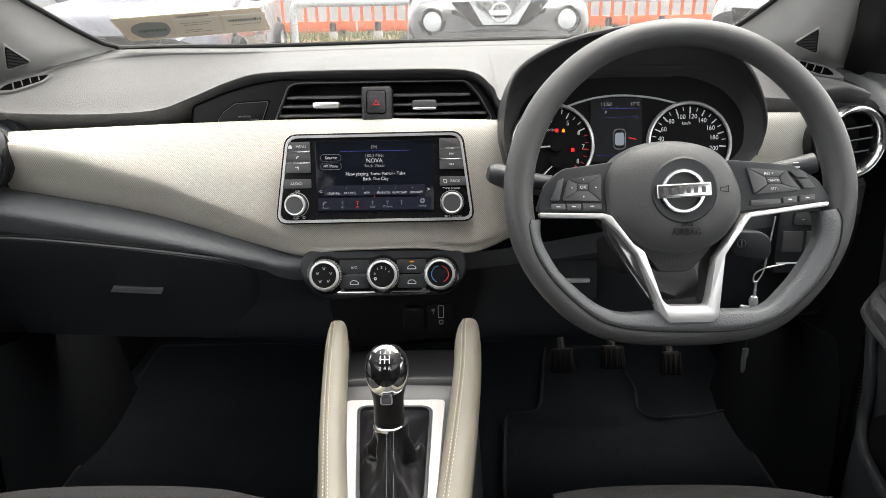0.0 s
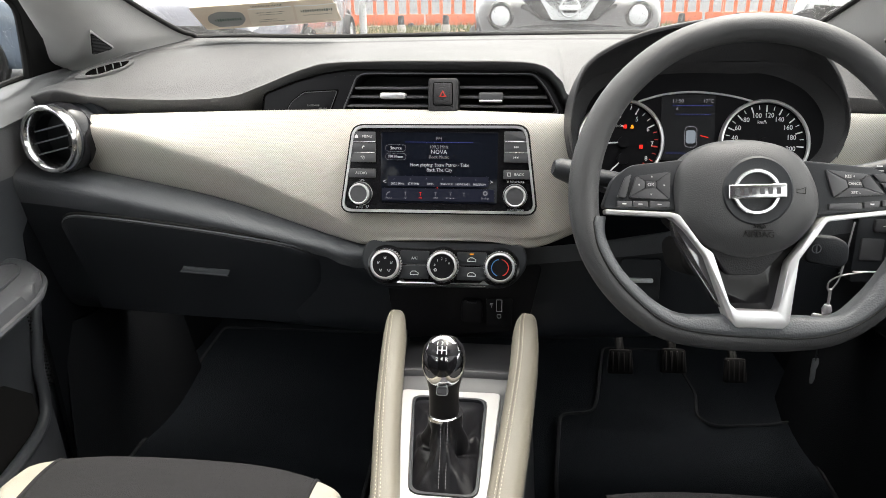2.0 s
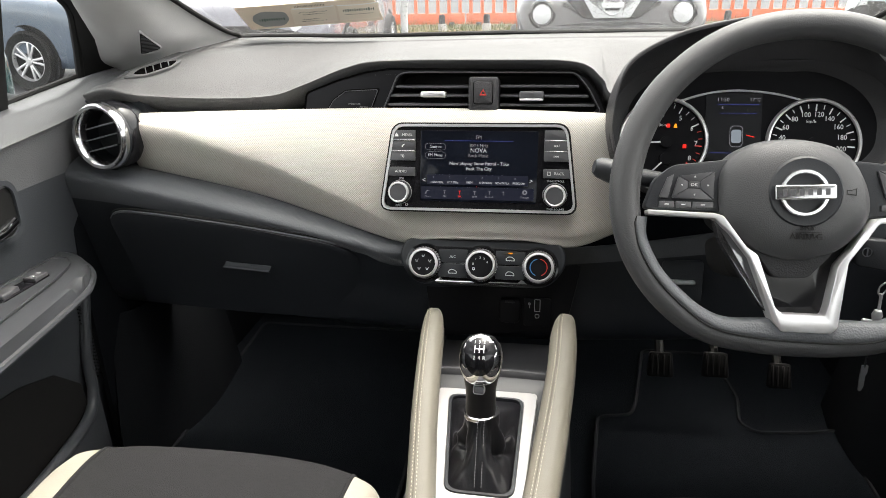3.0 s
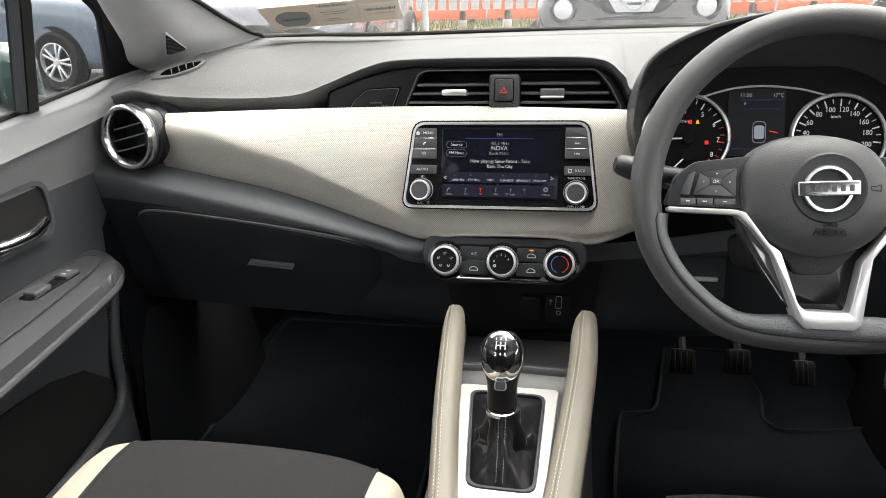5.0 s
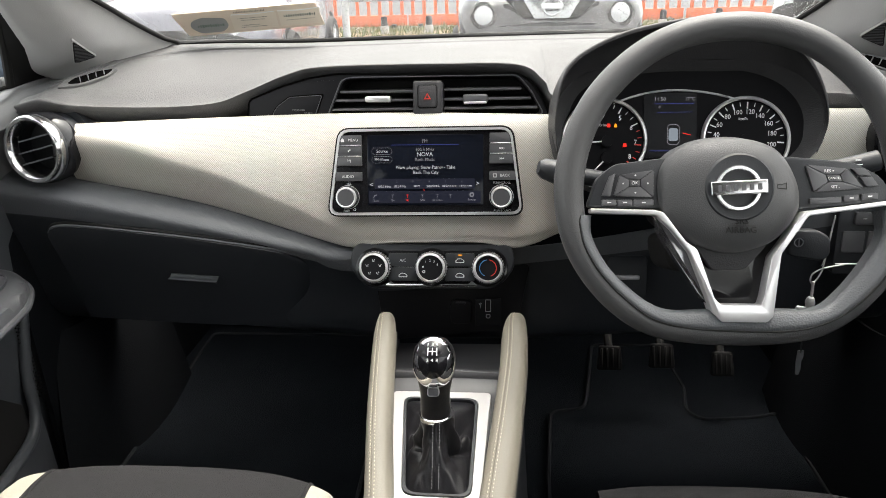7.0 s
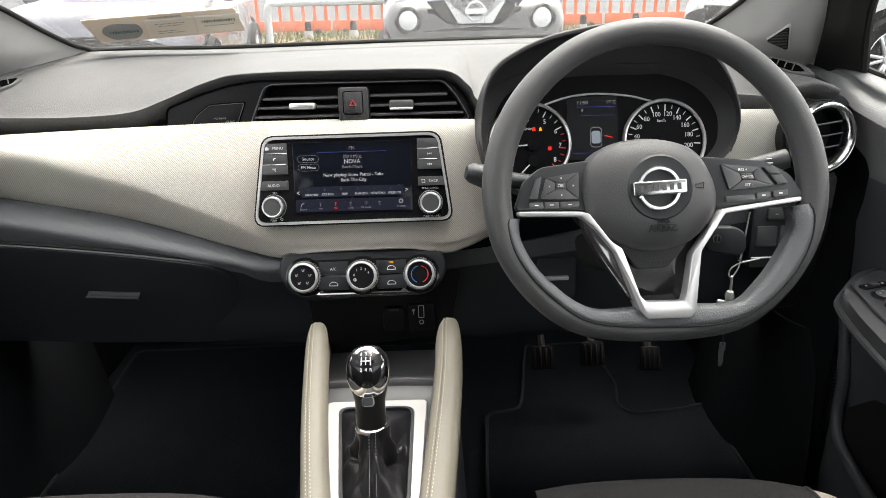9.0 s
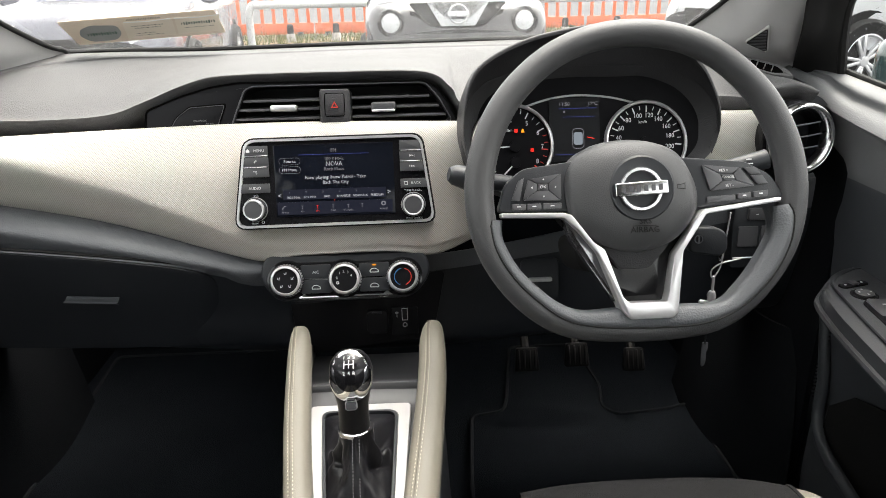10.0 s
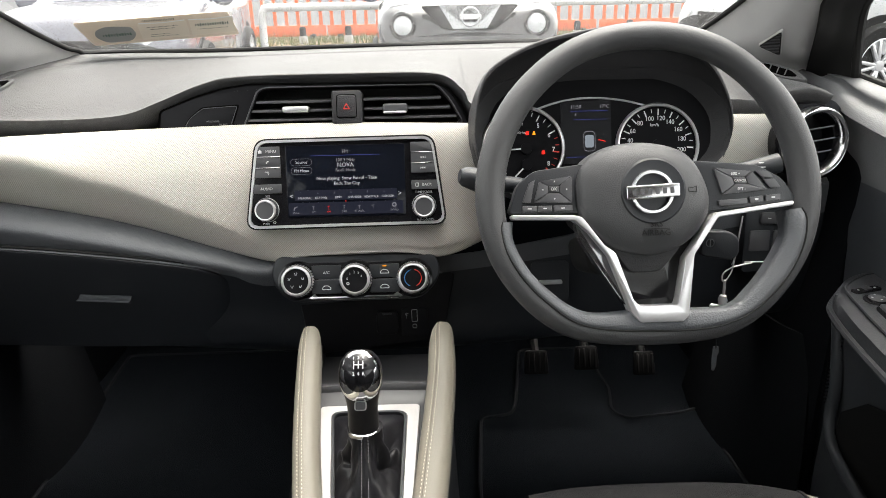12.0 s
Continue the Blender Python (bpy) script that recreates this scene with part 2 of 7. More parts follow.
def woven(name, base, gap, pitch):
    """Vinyl pressed with a fine slanted grid of dots."""
    mt = bpy.data.materials.new(name)
    mt.use_nodes = True
    n, l = mt.node_tree.nodes, mt.node_tree.links
    p = n["Principled BSDF"]
    p.inputs["Roughness"].default_value, p.inputs["Specular IOR Level"].default_value = 0.5, 0.4
    co, mp, vo = n.new("ShaderNodeTexCoord"), n.new("ShaderNodeMapping"), n.new("ShaderNodeTexVoronoi")
    mp.inputs["Rotation"].default_value = (0, radians(45), 0)
    mp.inputs["Scale"].default_value = (1 / pitch, 0.001, 1 / pitch)
    vo.inputs["Randomness"].default_value, vo.inputs["Scale"].default_value = 0.06, 1.0
    l.new(co.outputs["Object"], mp.inputs["Vector"])
    l.new(mp.outputs[0], vo.inputs["Vector"])
    rp = n.new("ShaderNodeMapRange")
    rp.inputs["From Min"].default_value, rp.inputs["From Max"].default_value = 0.3, 0.62
    l.new(vo.outputs["Distance"], rp.inputs["Value"])
    mx = n.new("ShaderNodeMix")
    mx.data_type = "RGBA"
    mx.inputs["A"].default_value, mx.inputs["B"].default_value = (*base, 1), (*gap, 1)
    l.new(rp.outputs[0], mx.inputs["Factor"])
    no, m2 = n.new("ShaderNodeTexNoise"), n.new("ShaderNodeMix")
    no.inputs["Scale"].default_value = 9
    m2.data_type, m2.blend_type = "RGBA", "MULTIPLY"
    m2.inputs["Factor"].default_value = 0.12
    l.new(co.outputs["Object"], no.inputs["Vector"])
    l.new(mx.outputs["Result"], m2.inputs["A"])
    l.new(no.outputs["Color"], m2.inputs["B"])
    l.new(m2.outputs["Result"], p.inputs["Base Color"])
    b = n.new("ShaderNodeBump")
    b.invert = True
    b.inputs["Strength"].default_value, b.inputs["Distance"].default_value = 0.6, 0.0005
    l.new(rp.outputs[0], b.inputs["Height"])
    l.new(b.outputs[0], p.inputs["Normal"])
    return mt


TRIM = woven("dotted_cream_vinyl", (0.515, 0.495, 0.445), (0.30, 0.286, 0.248), 0.0021)
SCREEN = material("lit_screen_glass", (0.004, 0.005, 0.008), 0.10, spec=0.2, vary=0.05)
NAVY = glowing("screen_blue_band", (0.02, 0.03, 0.09), 0.020)
LITWHITE = glowing("screen_white_words", (0.75, 0.8, 0.9), 0.062)
LITGREY = glowing("screen_grey_words", (0.55, 0.57, 0.66), 0.036)
LITBLUE = glowing("screen_blue_line", (0.08, 0.12, 0.6), 0.032)
LITRED = glowing("red_warning_lamp", (1.0, 0.03, 0.02), 0.090)
LITAMBER = glowing("amber_warning_lamp", (1.0, 0.35, 0.02), 0.120)
REDMARK = material("red_print", (0.55, 0.03, 0.02), 0.5)
BLUEMARK = material("blue_print", (0.05, 0.2, 0.45), 0.5)
BUTTON = material("dark_grey_buttons", (0.060, 0.061, 0.065), 0.38, vary=0.08)
THREAD = material("grey_thread", (0.14, 0.14, 0.14), 0.8)
STITCH = material("cream_thread", (0.40, 0.37, 0.29), 0.8)
DIALFACE = material("black_dial_face", (0.006, 0.006, 0.007), 0.55, spec=0.05)

PILLAR = material("grey_pillar_plastic", (0.36, 0.36, 0.354), 0.55, bump=0.3, bump_scale=600)

LOWER = material("lower_dash_plastic", (0.092, 0.097, 0.104), 0.42, bump=0.5, bump_scale=500)

GREIGE = material("greige_leatherette", (0.140, 0.130, 0.106), 0.5, bump=0.35, bump_scale=700, vary=0.06)


RING = material("polished_ring", (0.80, 0.80, 0.81), 0.17, metal=1.0, vary=0.03)

DOORLOW = material("black_door_plastic", (0.043, 0.047, 0.052), 0.36, bump=0.3, bump_scale=700)

# Flat black that paints the shade in gaps and vent slots.
VOID = material("unlit_gap_black", (0.003, 0.003, 0.003), 0.9, spec=0.0)
VENTBLACK = material("satin_black_vent_plastic", (0.006, 0.006, 0.007), 0.40, spec=0.16, bump=0.2, bump_scale=700)
HOOD = material("black_visor_plastic", (0.031, 0.031, 0.033), 0.55, spec=0.3, bump=0.6, bump_scale=650)
VISOR = material("dark_grey_visor_pad", (0.038, 0.038, 0.040), 0.5, spec=0.35, bump=0.5, bump_scale=650)
SMOKE = material("dark_polished_spoke", (0.30, 0.30, 0.31), 0.12, metal=0.9, vary=0.05)

BINDING = material("dark_mat_binding", (0.016, 0.017, 0.019), 0.9, spec=0.1)
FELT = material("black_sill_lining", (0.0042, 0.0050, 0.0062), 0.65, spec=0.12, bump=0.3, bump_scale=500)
ARMREST = material("grained_black_armrest", (0.033, 0.035, 0.038), 0.34, spec=0.45, bump=0.3, bump_scale=650)
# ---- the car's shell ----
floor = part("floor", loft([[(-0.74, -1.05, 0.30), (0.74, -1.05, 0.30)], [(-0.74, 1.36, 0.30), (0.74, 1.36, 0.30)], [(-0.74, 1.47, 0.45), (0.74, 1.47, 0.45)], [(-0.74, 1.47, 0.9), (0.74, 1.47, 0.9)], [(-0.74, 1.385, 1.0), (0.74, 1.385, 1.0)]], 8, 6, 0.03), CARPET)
tagged(floor, "black carpeted footwell floor and bulkhead", "floor", kind="structure")
ceiling = part("ceiling", loft([[(-0.55, 0.45, 1.43), (0, 0.5, 1.46), (0.55, 0.45, 1.43)], [(-0.56, -0.5, 1.46), (0, -0.5, 1.5), (0.56, -0.5, 1.46)], [(-0.54, -1.06, 1.42), (0, -1.06, 1.46), (0.54, -1.06, 1.42)]], 16, 6, 0.03), LINER)
tagged(ceiling, "pale grey cloth headliner under the roof", "ceiling", kind="structure")

# ---- dashboard ----
dash = thing("dashboard", "dark grey soft-touch dashboard with cream dotted vinyl trim", "dashboard")
edge_back = [(-0.615, 1.045, 0.975), (-0.585, 1.06, 0.988), (-0.53, 1.15, 1.01), (-0.49, 1.232, 1.0185), (-0.274, 1.32, 1.009), (0.0, 1.36, 1.009), (0.25, 1.345, 1.012), (0.46, 1.29, 1.0175), (0.53, 1.232, 1.0165), (0.580, 1.15, 1.01), (0.622, 1.06, 0.988), (0.645, 1.045, 0.974)]
edge_mid = [(-0.615, 1.01, 0.971), (-0.57, 1.03, 0.983), (-0.5, 1.1, 1.0), (-0.43, 1.14, 1.008), (-0.274, 1.17, 1.009), (0.0, 1.19, 1.012), (0.25, 1.18, 1.012), (0.46, 1.14, 1.008), (0.535, 1.1, 1.0), (0.603, 1.03, 0.983), (0.645, 1.01, 0.970)]
lip = [(-0.608, 0.945, 0.9627), (-0.573, 0.948, 0.9702), (-0.545, 0.961, 0.9622), (-0.515, 0.979, 0.9547), (-0.417, 0.982, 0.9522), (-0.33, 0.98, 0.9567), (-0.278, 0.98, 0.9727), (-0.215, 0.98, 0.9957), (-0.16, 0.981, 1.0047), (0.0, 0.982, 1.0057), (0.105, 0.98, 1.0027), (0.14, 0.975, 0.9817), (0.165, 0.97, 0.9587), (0.3, 0.98, 0.9637), (0.5, 0.97, 0.9607), (0.555, 0.968, 0.9577), (0.580, 0.953, 0.9712), (0.610, 0.947, 0.9762), (0.640, 0.945, 0.9667)]
lip_low = [(-0.608, 0.954, 0.9457), (-0.573, 0.957, 0.9537), (-0.545, 0.97, 0.9457), (-0.515, 0.988, 0.9342), (-0.417, 0.989, 0.9352), (-0.33, 0.989, 0.9362), (-0.275, 0.989, 0.9537), (-0.214, 0.99, 0.9802), (-0.159, 0.991, 0.9907), (0.0, 0.992, 0.9932), (0.103, 0.99, 0.9892), (0.137, 0.986, 0.9652), (0.16, 0.982, 0.9377), (0.3, 0.989, 0.9387), (0.5, 0.979, 0.9387), (0.555, 0.975, 0.9362), (0.580, 0.96, 0.9527), (0.610, 0.956, 0.9587), (0.640, 0.954, 0.9497)]
lip_low = [(x, y + 0.011, z - 0.001) for x, y, z in lip_low]
under = [(x, y + 0.03, z - 0.012) for x, y, z in lip_low]


def curtain(rows, across, steps):
    """A skin whose rows keep the same stations from left to right."""
    lines = [spline(r, across) for r in rows]
    cols = [spline([l[i] for l in lines], steps) for i in range(len(lines[0]))]
    bm = bmesh.new()
    grid = [[bm.verts.new(p) for p in c] for c in cols]
    for a, b in zip(grid, grid[1:]):
        for j in range(len(a) - 1):
            bm.faces.new((a[j], b[j], b[j + 1], a[j + 1]))
    return bm


def at_x(line, xs):
    """The line's points at the given x."""
    dense, out = spline(line, 10), []
    for x in xs:
        k = min(range(len(dense) - 1), key=lambda i: abs((dense[i].x + dense[i + 1].x) / 2 - x))
        a, b = dense[k], dense[k + 1]
        w = (x - a.x) / (b.x - a.x) if abs(b.x - a.x) > 1e-6 else 0
        out.append(a.lerp(b, w))
    return out


stations = [p[0] for p in lip]
back_row, mid_row = at_x(edge_back, stations), at_x(edge_mid, stations)
ahead = [a.lerp(Vector(b), 0.6) + Vector((0, 0, 0.004)) for a, b in zip(mid_row, lip)]
crest = [Vector(p) + Vector((0, 0.012, 0.0035)) for p in lip]


def ridge(w, up):
    return [a.lerp(b, w) + Vector((0, 0, up)) for a, b in zip(back_row, mid_row)]


part("top_pad", curtain([[p + Vector((0, 0.02, -0.03)) for p in back_row], back_row, ridge(0.12, 0.0006), ridge(0.38, 0.0012), ridge(0.47, 0.0016), ridge(0.52, -0.0008), ridge(0.60, -0.0002), mid_row, ahead, crest, lip, lip_low, under], 6, 4), PAD, dash, angle=60)

# cream trim: one long panel on the passenger's side, one short on the driver's
fold = [(-0.546, 0.9405, 0.910), (-0.4917, 0.932, 0.9085), (-0.4469, 0.928, 0.9027), (-0.3808, 0.922, 0.8854), (-0.3151, 0.915, 0.8686), (-0.2507, 0.907, 0.8442), (-0.1869, 0.899, 0.8201), (-0.1494, 0.893, 0.8028), (-0.115, 0.888, 0.794), (-0.05, 0.884, 0.794), (0.045, 0.883, 0.796), (0.110, 0.890, 0.791), (0.168, 0.912, 0.802)]
trim = part("trim_panel", loft([
    [(-0.540, 0.985, 0.928), (-0.274, 0.985, 0.934), (-0.015, 0.980, 0.935), (0.150, 0.975, 0.933)],
    [(-0.538, 0.965, 0.934), (-0.274, 0.962, 0.9405), (-0.015, 0.952, 0.9415), (0.152, 0.950, 0.939)],
    [(-0.541, 0.951, 0.9265), (-0.320, 0.9385, 0.914), (-0.150, 0.921, 0.885), (-0.03, 0.915, 0.880), (0.160, 0.930, 0.900)],
    *[[(x, y + dy, z + dz) for x, y, z in fold] for dy, dz in ((0.0040, 0.0105), (0.0034, -0.0095))],
    [(-0.5525, 0.966, 0.8525), (-0.354, 0.946, 0.820), (-0.190, 0.916, 0.7795), (-0.122, 0.898, 0.768), (-0.072, 0.890, 0.778), (0.045, 0.889, 0.780), (0.108, 0.898, 0.769), (0.168, 0.92, 0.785)],
    [(-0.553, 0.985, 0.848), (-0.354, 0.968, 0.815), (-0.122, 0.925, 0.763), (0.045, 0.92, 0.770), (0.168, 0.945, 0.78)]], 72, 6), TRIM, dash, "cream vinyl pressed with fine dots", angle=70)
part("trim_panel", loft([
    [(0.40, 0.985, 0.937), (0.58, 0.985, 0.934)],
    [(0.40, 0.958, 0.9435), (0.575, 0.957, 0.941)],
    [(0.40, 0.945, 0.910), (0.577, 0.945, 0.910)],
    [(0.40, 0.940, 0.860), (0.578, 0.942, 0.860)]], 20, 6), TRIM, dash, "cream vinyl pressed with fine dots")
shelf = [
    [(-0.69, 0.985, 0.875), (-0.5525, 0.972, 0.8515), (-0.354, 0.953, 0.8185), (-0.19, 0.926, 0.7790), (-0.122, 0.912, 0.765), (0.16, 0.925, 0.765), (0.66, 0.96, 0.85)],
    [(-0.69, 0.950, 0.868), (-0.5525, 0.940, 0.8475), (-0.354, 0.920, 0.8145), (-0.19, 0.904, 0.7740), (-0.122, 0.900, 0.762), (0.16, 0.928, 0.762), (0.66, 0.955, 0.846)],
    [(-0.69, 0.930, 0.850), (-0.5525, 0.920, 0.831), (-0.354, 0.901, 0.798), (-0.19, 0.893, 0.763), (-0.122, 0.893, 0.752), (0.16, 0.93, 0.755), (0.66, 0.95, 0.84)],
    [(-0.69, 0.938, 0.810), (-0.5525, 0.930, 0.799), (-0.354, 0.914, 0.775), (-0.19, 0.908, 0.745), (-0.122, 0.907, 0.728), (0.16, 0.935, 0.735), (0.66, 0.95, 0.80)]]
# Paler than the knee panel below: the light on this ridge is in its colour.
part("lower_panel", loft(shelf, 70, 6), LOWER, dash)
part("knee_panel", loft([
    shelf[-1],
    [(-0.69, 0.955, 0.75), (-0.354, 0.94, 0.73), (-0.122, 0.93, 0.68), (0.16, 0.94, 0.68), (0.66, 0.955, 0.75)],
    [(-0.69, 1.0, 0.61), (-0.354, 0.97, 0.61), (-0.122, 0.955, 0.6), (0.16, 0.955, 0.6), (0.66, 1.0, 0.62)],
    [(-0.69, 1.10, 0.58), (-0.354, 1.09, 0.575), (-0.122, 1.08, 0.57), (0.16, 1.08, 0.57), (0.66, 1.1, 0.6)]], 70, 6), DARK, dash)
# glove box lid, a shallow raised door with a bright grip
lid_edge = [(-0.586, 0.926, 0.780), (-0.555, 0.922, 0.7935), (-0.398, 0.907, 0.785), (-0.260, 0.902, 0.768), (-0.212, 0.908, 0.7545), (-0.196, 0.922, 0.738)]
lid_foot = [(x - 0.002, y + 0.050, 0.615) for x, y, z in lid_edge]
glove = part("glove_box_lid", loft([[(x, y + 0.012, z) for x, y, z in lid_edge], [(x, y - 0.004, z - 0.001) for x, y, z in lid_edge], [(x, y - 0.005, z - 0.01) for x, y, z in lid_edge], [tuple(Vector(a).lerp(Vector(b), 0.55)) for a, b in zip(lid_edge, lid_foot)], lid_foot], 40, 5), DARK, dash, "black glove box lid")
part("grip", loft([[(x, y - 0.0022 * x / 0.0365, z) for x in (-0.0365, -0.012, 0.012, 0.0365)] for y, z in ((0.0040, -0.0030), (0.0025, -0.0008), (0.0, 0.0006), (-0.0035, 0.0042), (-0.0052, 0.0085), (-0.0064, 0.0080), (-0.0062, -0.001))], 8, 4), DOORLOW, glove, "scooped dark pull grip", m=facing(-0.371, 0.9165, 0.7135, 25, 0))
part("lid_edge", sweep(spline([(x, y - 0.004, z + 0.001) for x, y, z in lid_edge], 6), disc(0.0016, 6), up=(0, 0, 1)), LOWER, glove)
part("lid_gap", sweep(spline([(x, y - 0.003, z + 0.0045) for x, y, z in lid_edge], 6), disc(0.0018, 6), up=(0, 0, 1)), RUBBER, glove)

# centre vents: recess, slats, hazard switch
vent = thing("centre_vents", "black centre air vents with slats and a hazard switch", "air vent", facing(-0.016, 0.975, 0.965, 12))
recess = [(-0.262, -0.032), (-0.258, -0.002), (-0.2115, 0.0155), (-0.171, 0.0265), (-0.134, 0.0315), (0.120, 0.0285), (0.137, 0.019), (0.152, -0.002), (0.166, -0.032)]
opening = [(-0.1435, -0.026), (-0.1225, 0.0215), (-0.111, 0.0255), (0.1185, 0.0250), (0.136, 0.0055), (0.154, -0.026)]


def framed(outer, inner, depth, back, zin=0.0):
    """A plate with a hole: outer and inner outlines of equal count, walls going back."""
    n = 120
    o = resample([(*p, 0) for p in outer] + [(*outer[0], 0)], n + 1)[:-1]
    i = resample([(*p, 0) for p in inner] + [(*inner[0], 0)], n + 1)[:-1]
    k = min(range(n), key=lambda q: (i[q] - o[0]).length)
    i = i[k:] + i[:k]
    bm = bmesh.new()
    loops = []
    for pts, z in ((o, -back), (o, depth * 0.6), ([a.lerp(b, 0.03) for a, b in zip(o, i)], depth), ([a.lerp(b, 0.93) for a, b in zip(o, i)], depth), (i, depth * 0.5 + zin), (i, -back)):
        loops.append([bm.verts.new((p.x, p.y, z)) for p in pts])
    for a, b in zip(loops, loops[1:]):
        for q in range(n):
            bm.faces.new((a[q], a[(q + 1) % n], b[(q + 1) % n], b[q]))
    return bm


part("panel", framed(round_corners(recess, 0.006), round_corners(opening, 0.008), 0.001, 0.05), VENTBLACK, vent, angle=30)
# Black bead paints the shaded gap, grey bead the lit lip of the opening.
part("panel_gap_shade", sweep([(x, y, 0.0012) for x, y in round_corners(recess, 0.006)], disc(0.0013, 6), True, (0, 0, 1)), VOID, vent)
part("opening_lit_edge", sweep([(x, y, 0.0006) for x, y in round_corners([(x * 1.02, y * 1.05) for x, y in opening], 0.008)], disc(0.0011, 6), True, (0, 0, 1)), BUTTON, vent)
part("duct", plate(round_corners(opening, 0.004), -0.048, 0, 0.05), RUBBER, vent)
SLAT = [(-0.128, 0.0085), (-0.136, -0.0035), (-0.1405, -0.0158)]
for x0, y in SLAT:
    part("slat", moved(block(-0.024 - x0, 0.0035, 0.026, 0.001), Matrix.Translation(((x0 - 0.024) / 2, y, -0.014)) @ pose(0, 0, 0, 8, 0, 0)), BUTTON, vent)
for x1, y in ((0.126, 0.0095), (0.139, -0.0035), (0.148, -0.0158)):
    part("slat", moved(block(x1 - 0.019, 0.0035, 0.026, 0.001), Matrix.Translation(((x1 + 0.019) / 2, y, -0.014)) @ pose(0, 0, 0, 8, 0, 0)), BUTTON, vent)
part("air_tab", moved(block(0.036, 0.0085, 0.02, 0.003, 3), Matrix.Translation((-0.0735, -0.0035, -0.004))), SATIN, vent, "satin silver slider tab")
part("air_tab", join(moved(block(0.034, 0.012, 0.02, 0.003, 3), Matrix.Translation((0.0625, -0.0045, -0.006)))), BUTTON, vent)
part("air_tab_bar", moved(block(0.032, 0.0035, 0.006, 0.0015, 2), Matrix.Translation((0.0625, -0.0105, 0.004))), SATIN, vent, "satin silver bar")
haz = part("hazard_switch", plate(rounded(0.0405, 0.046, 0.004), 0.014, 0.003, 0.03), HOOD, vent, "dark grey hazard switch", m=Matrix.Translation((-0.0025, -0.0035, 0)))
part("key", plate(rounded(0.025, 0.029, 0.003), 0.0155, 0.001, 0), HOOD, haz, m=Matrix.Translation((0, 0.002, 0)))
part("key_gap", framed(rounded(0.0275, 0.0315, 0.004), rounded(0.0255, 0.0295, 0.003), 0.0004, 0.001), VOID, haz, m=Matrix.Translation((0, 0.002, 0.0140)))
part("triangle", framed([(0, 0.0045), (-0.005, -0.004), (0.005, -0.004)], [(0, 0.0022), (-0.0028, -0.0027), (0.0028, -0.0027)], 0.0004, 0.0), REDMARK, haz, m=Matrix.Translation((0, 0.002, 0.0158)))
bag = part("airbag_lamp_panel", plate(round_corners([(-0.226, -0.0245), (-0.218, -0.012), (-0.20, 0.001), (-0.152, 0.0035), (-0.163, -0.0245)], 0.004), 0.0016, 0.0005, 0.002), VENTBLACK, vent)
part("panel_gap", framed(round_corners([(-0.2285, -0.0262), (-0.2203, -0.0122), (-0.2005, 0.0027), (-0.1492, 0.0053), (-0.1612, -0.0262)], 0.004), round_corners([(-0.226, -0.0245), (-0.218, -0.012), (-0.20, 0.001), (-0.152, 0.0035), (-0.163, -0.0245)], 0.004), 0.0013, 0.001), VOID, bag)
part("panel_bead", sweep([(x, y, 0.0018) for x, y in round_corners([(-0.2255, -0.0240), (-0.2175, -0.0122), (-0.1998, 0.0005), (-0.1525, 0.0030), (-0.1633, -0.0240)], 0.004)], disc(0.0005, 6), True, (0, 0, 1)), BUTTON, bag)
words("PASSENGER", -0.187, -0.0172, 0.0019, 0.0034, THREAD, bag)
words("AIR BAG", -0.1735, -0.0214, 0.0019, 0.0032, THREAD, bag)

# round vents at both ends
def round_vent(x, y, z, turn, side):
    rv = thing("side_vent", "round air vent in a satin chrome ring", "air vent", facing(x, y, z, 4, turn), group="round dash vents")
    part("housing", lathe([(0.046, -0.05), (0.0485, -0.004), (0.0465, 0.0), (0.040, -0.004), (0.036, -0.03), (0.0, -0.032)], 40), DARK, rv)
    part("ring", lathe([(0.0475, -0.006), (0.0487, 0.001), (0.0482, 0.006), (0.0460, 0.0085), (0.0450, 0.0080), (0.0445, 0.0088), (0.0415, 0.0080), (0.0380, 0.003), (0.0365, -0.008)], 56), RING, rv, "satin chrome ring")
    part("collar", lathe([(0.050, -0.03), (0.0515, -0.012), (0.0475, -0.006)], 40), GLOSS, rv)
    roll, dip = (14, 3) if side < 0 else (5.5, -15)
    for k in (-1, 0, 1):
        w = 0.066 - 0.008 * abs(k)
        sl = part("slat", moved(block(w, 0.0022, 0.018, 0.0008), pose(0, k * 0.0165, -0.008, 0, 0, roll) @ pose(0, 0, 0, dip, 0, 0)), VENTBLACK, rv)
        # Paler strip paints the light caught by the slat's front edge.
        part("slat_lit_edge", moved(block(w * 0.96, 0.0019, 0.0016, 0.0006), pose(0, k * 0.0165, -0.008, 0, 0, roll) @ pose(0, 0, 0, dip, 0, 0) @ pose(0, 0, 0.0092)), LOWER, sl)
    part("inner_vane", moved(block(0.003, 0.06, 0.02, 0.001), Matrix.Translation((side * -0.024, 0, -0.016))), BUTTON, rv)
    return rv


round_vent(-0.576, 0.925, 0.9065, -10, -1)
round_vent(0.6135, 0.925, 0.9080, 10, 1)
for x in (-0.583, 0.622):
    part("vent_backing", plate(rounded(0.125, 0.125, 0.05), 0.0, 0.0, 0.02), DARK, dash, m=facing(x, 0.975, 0.900, 0))
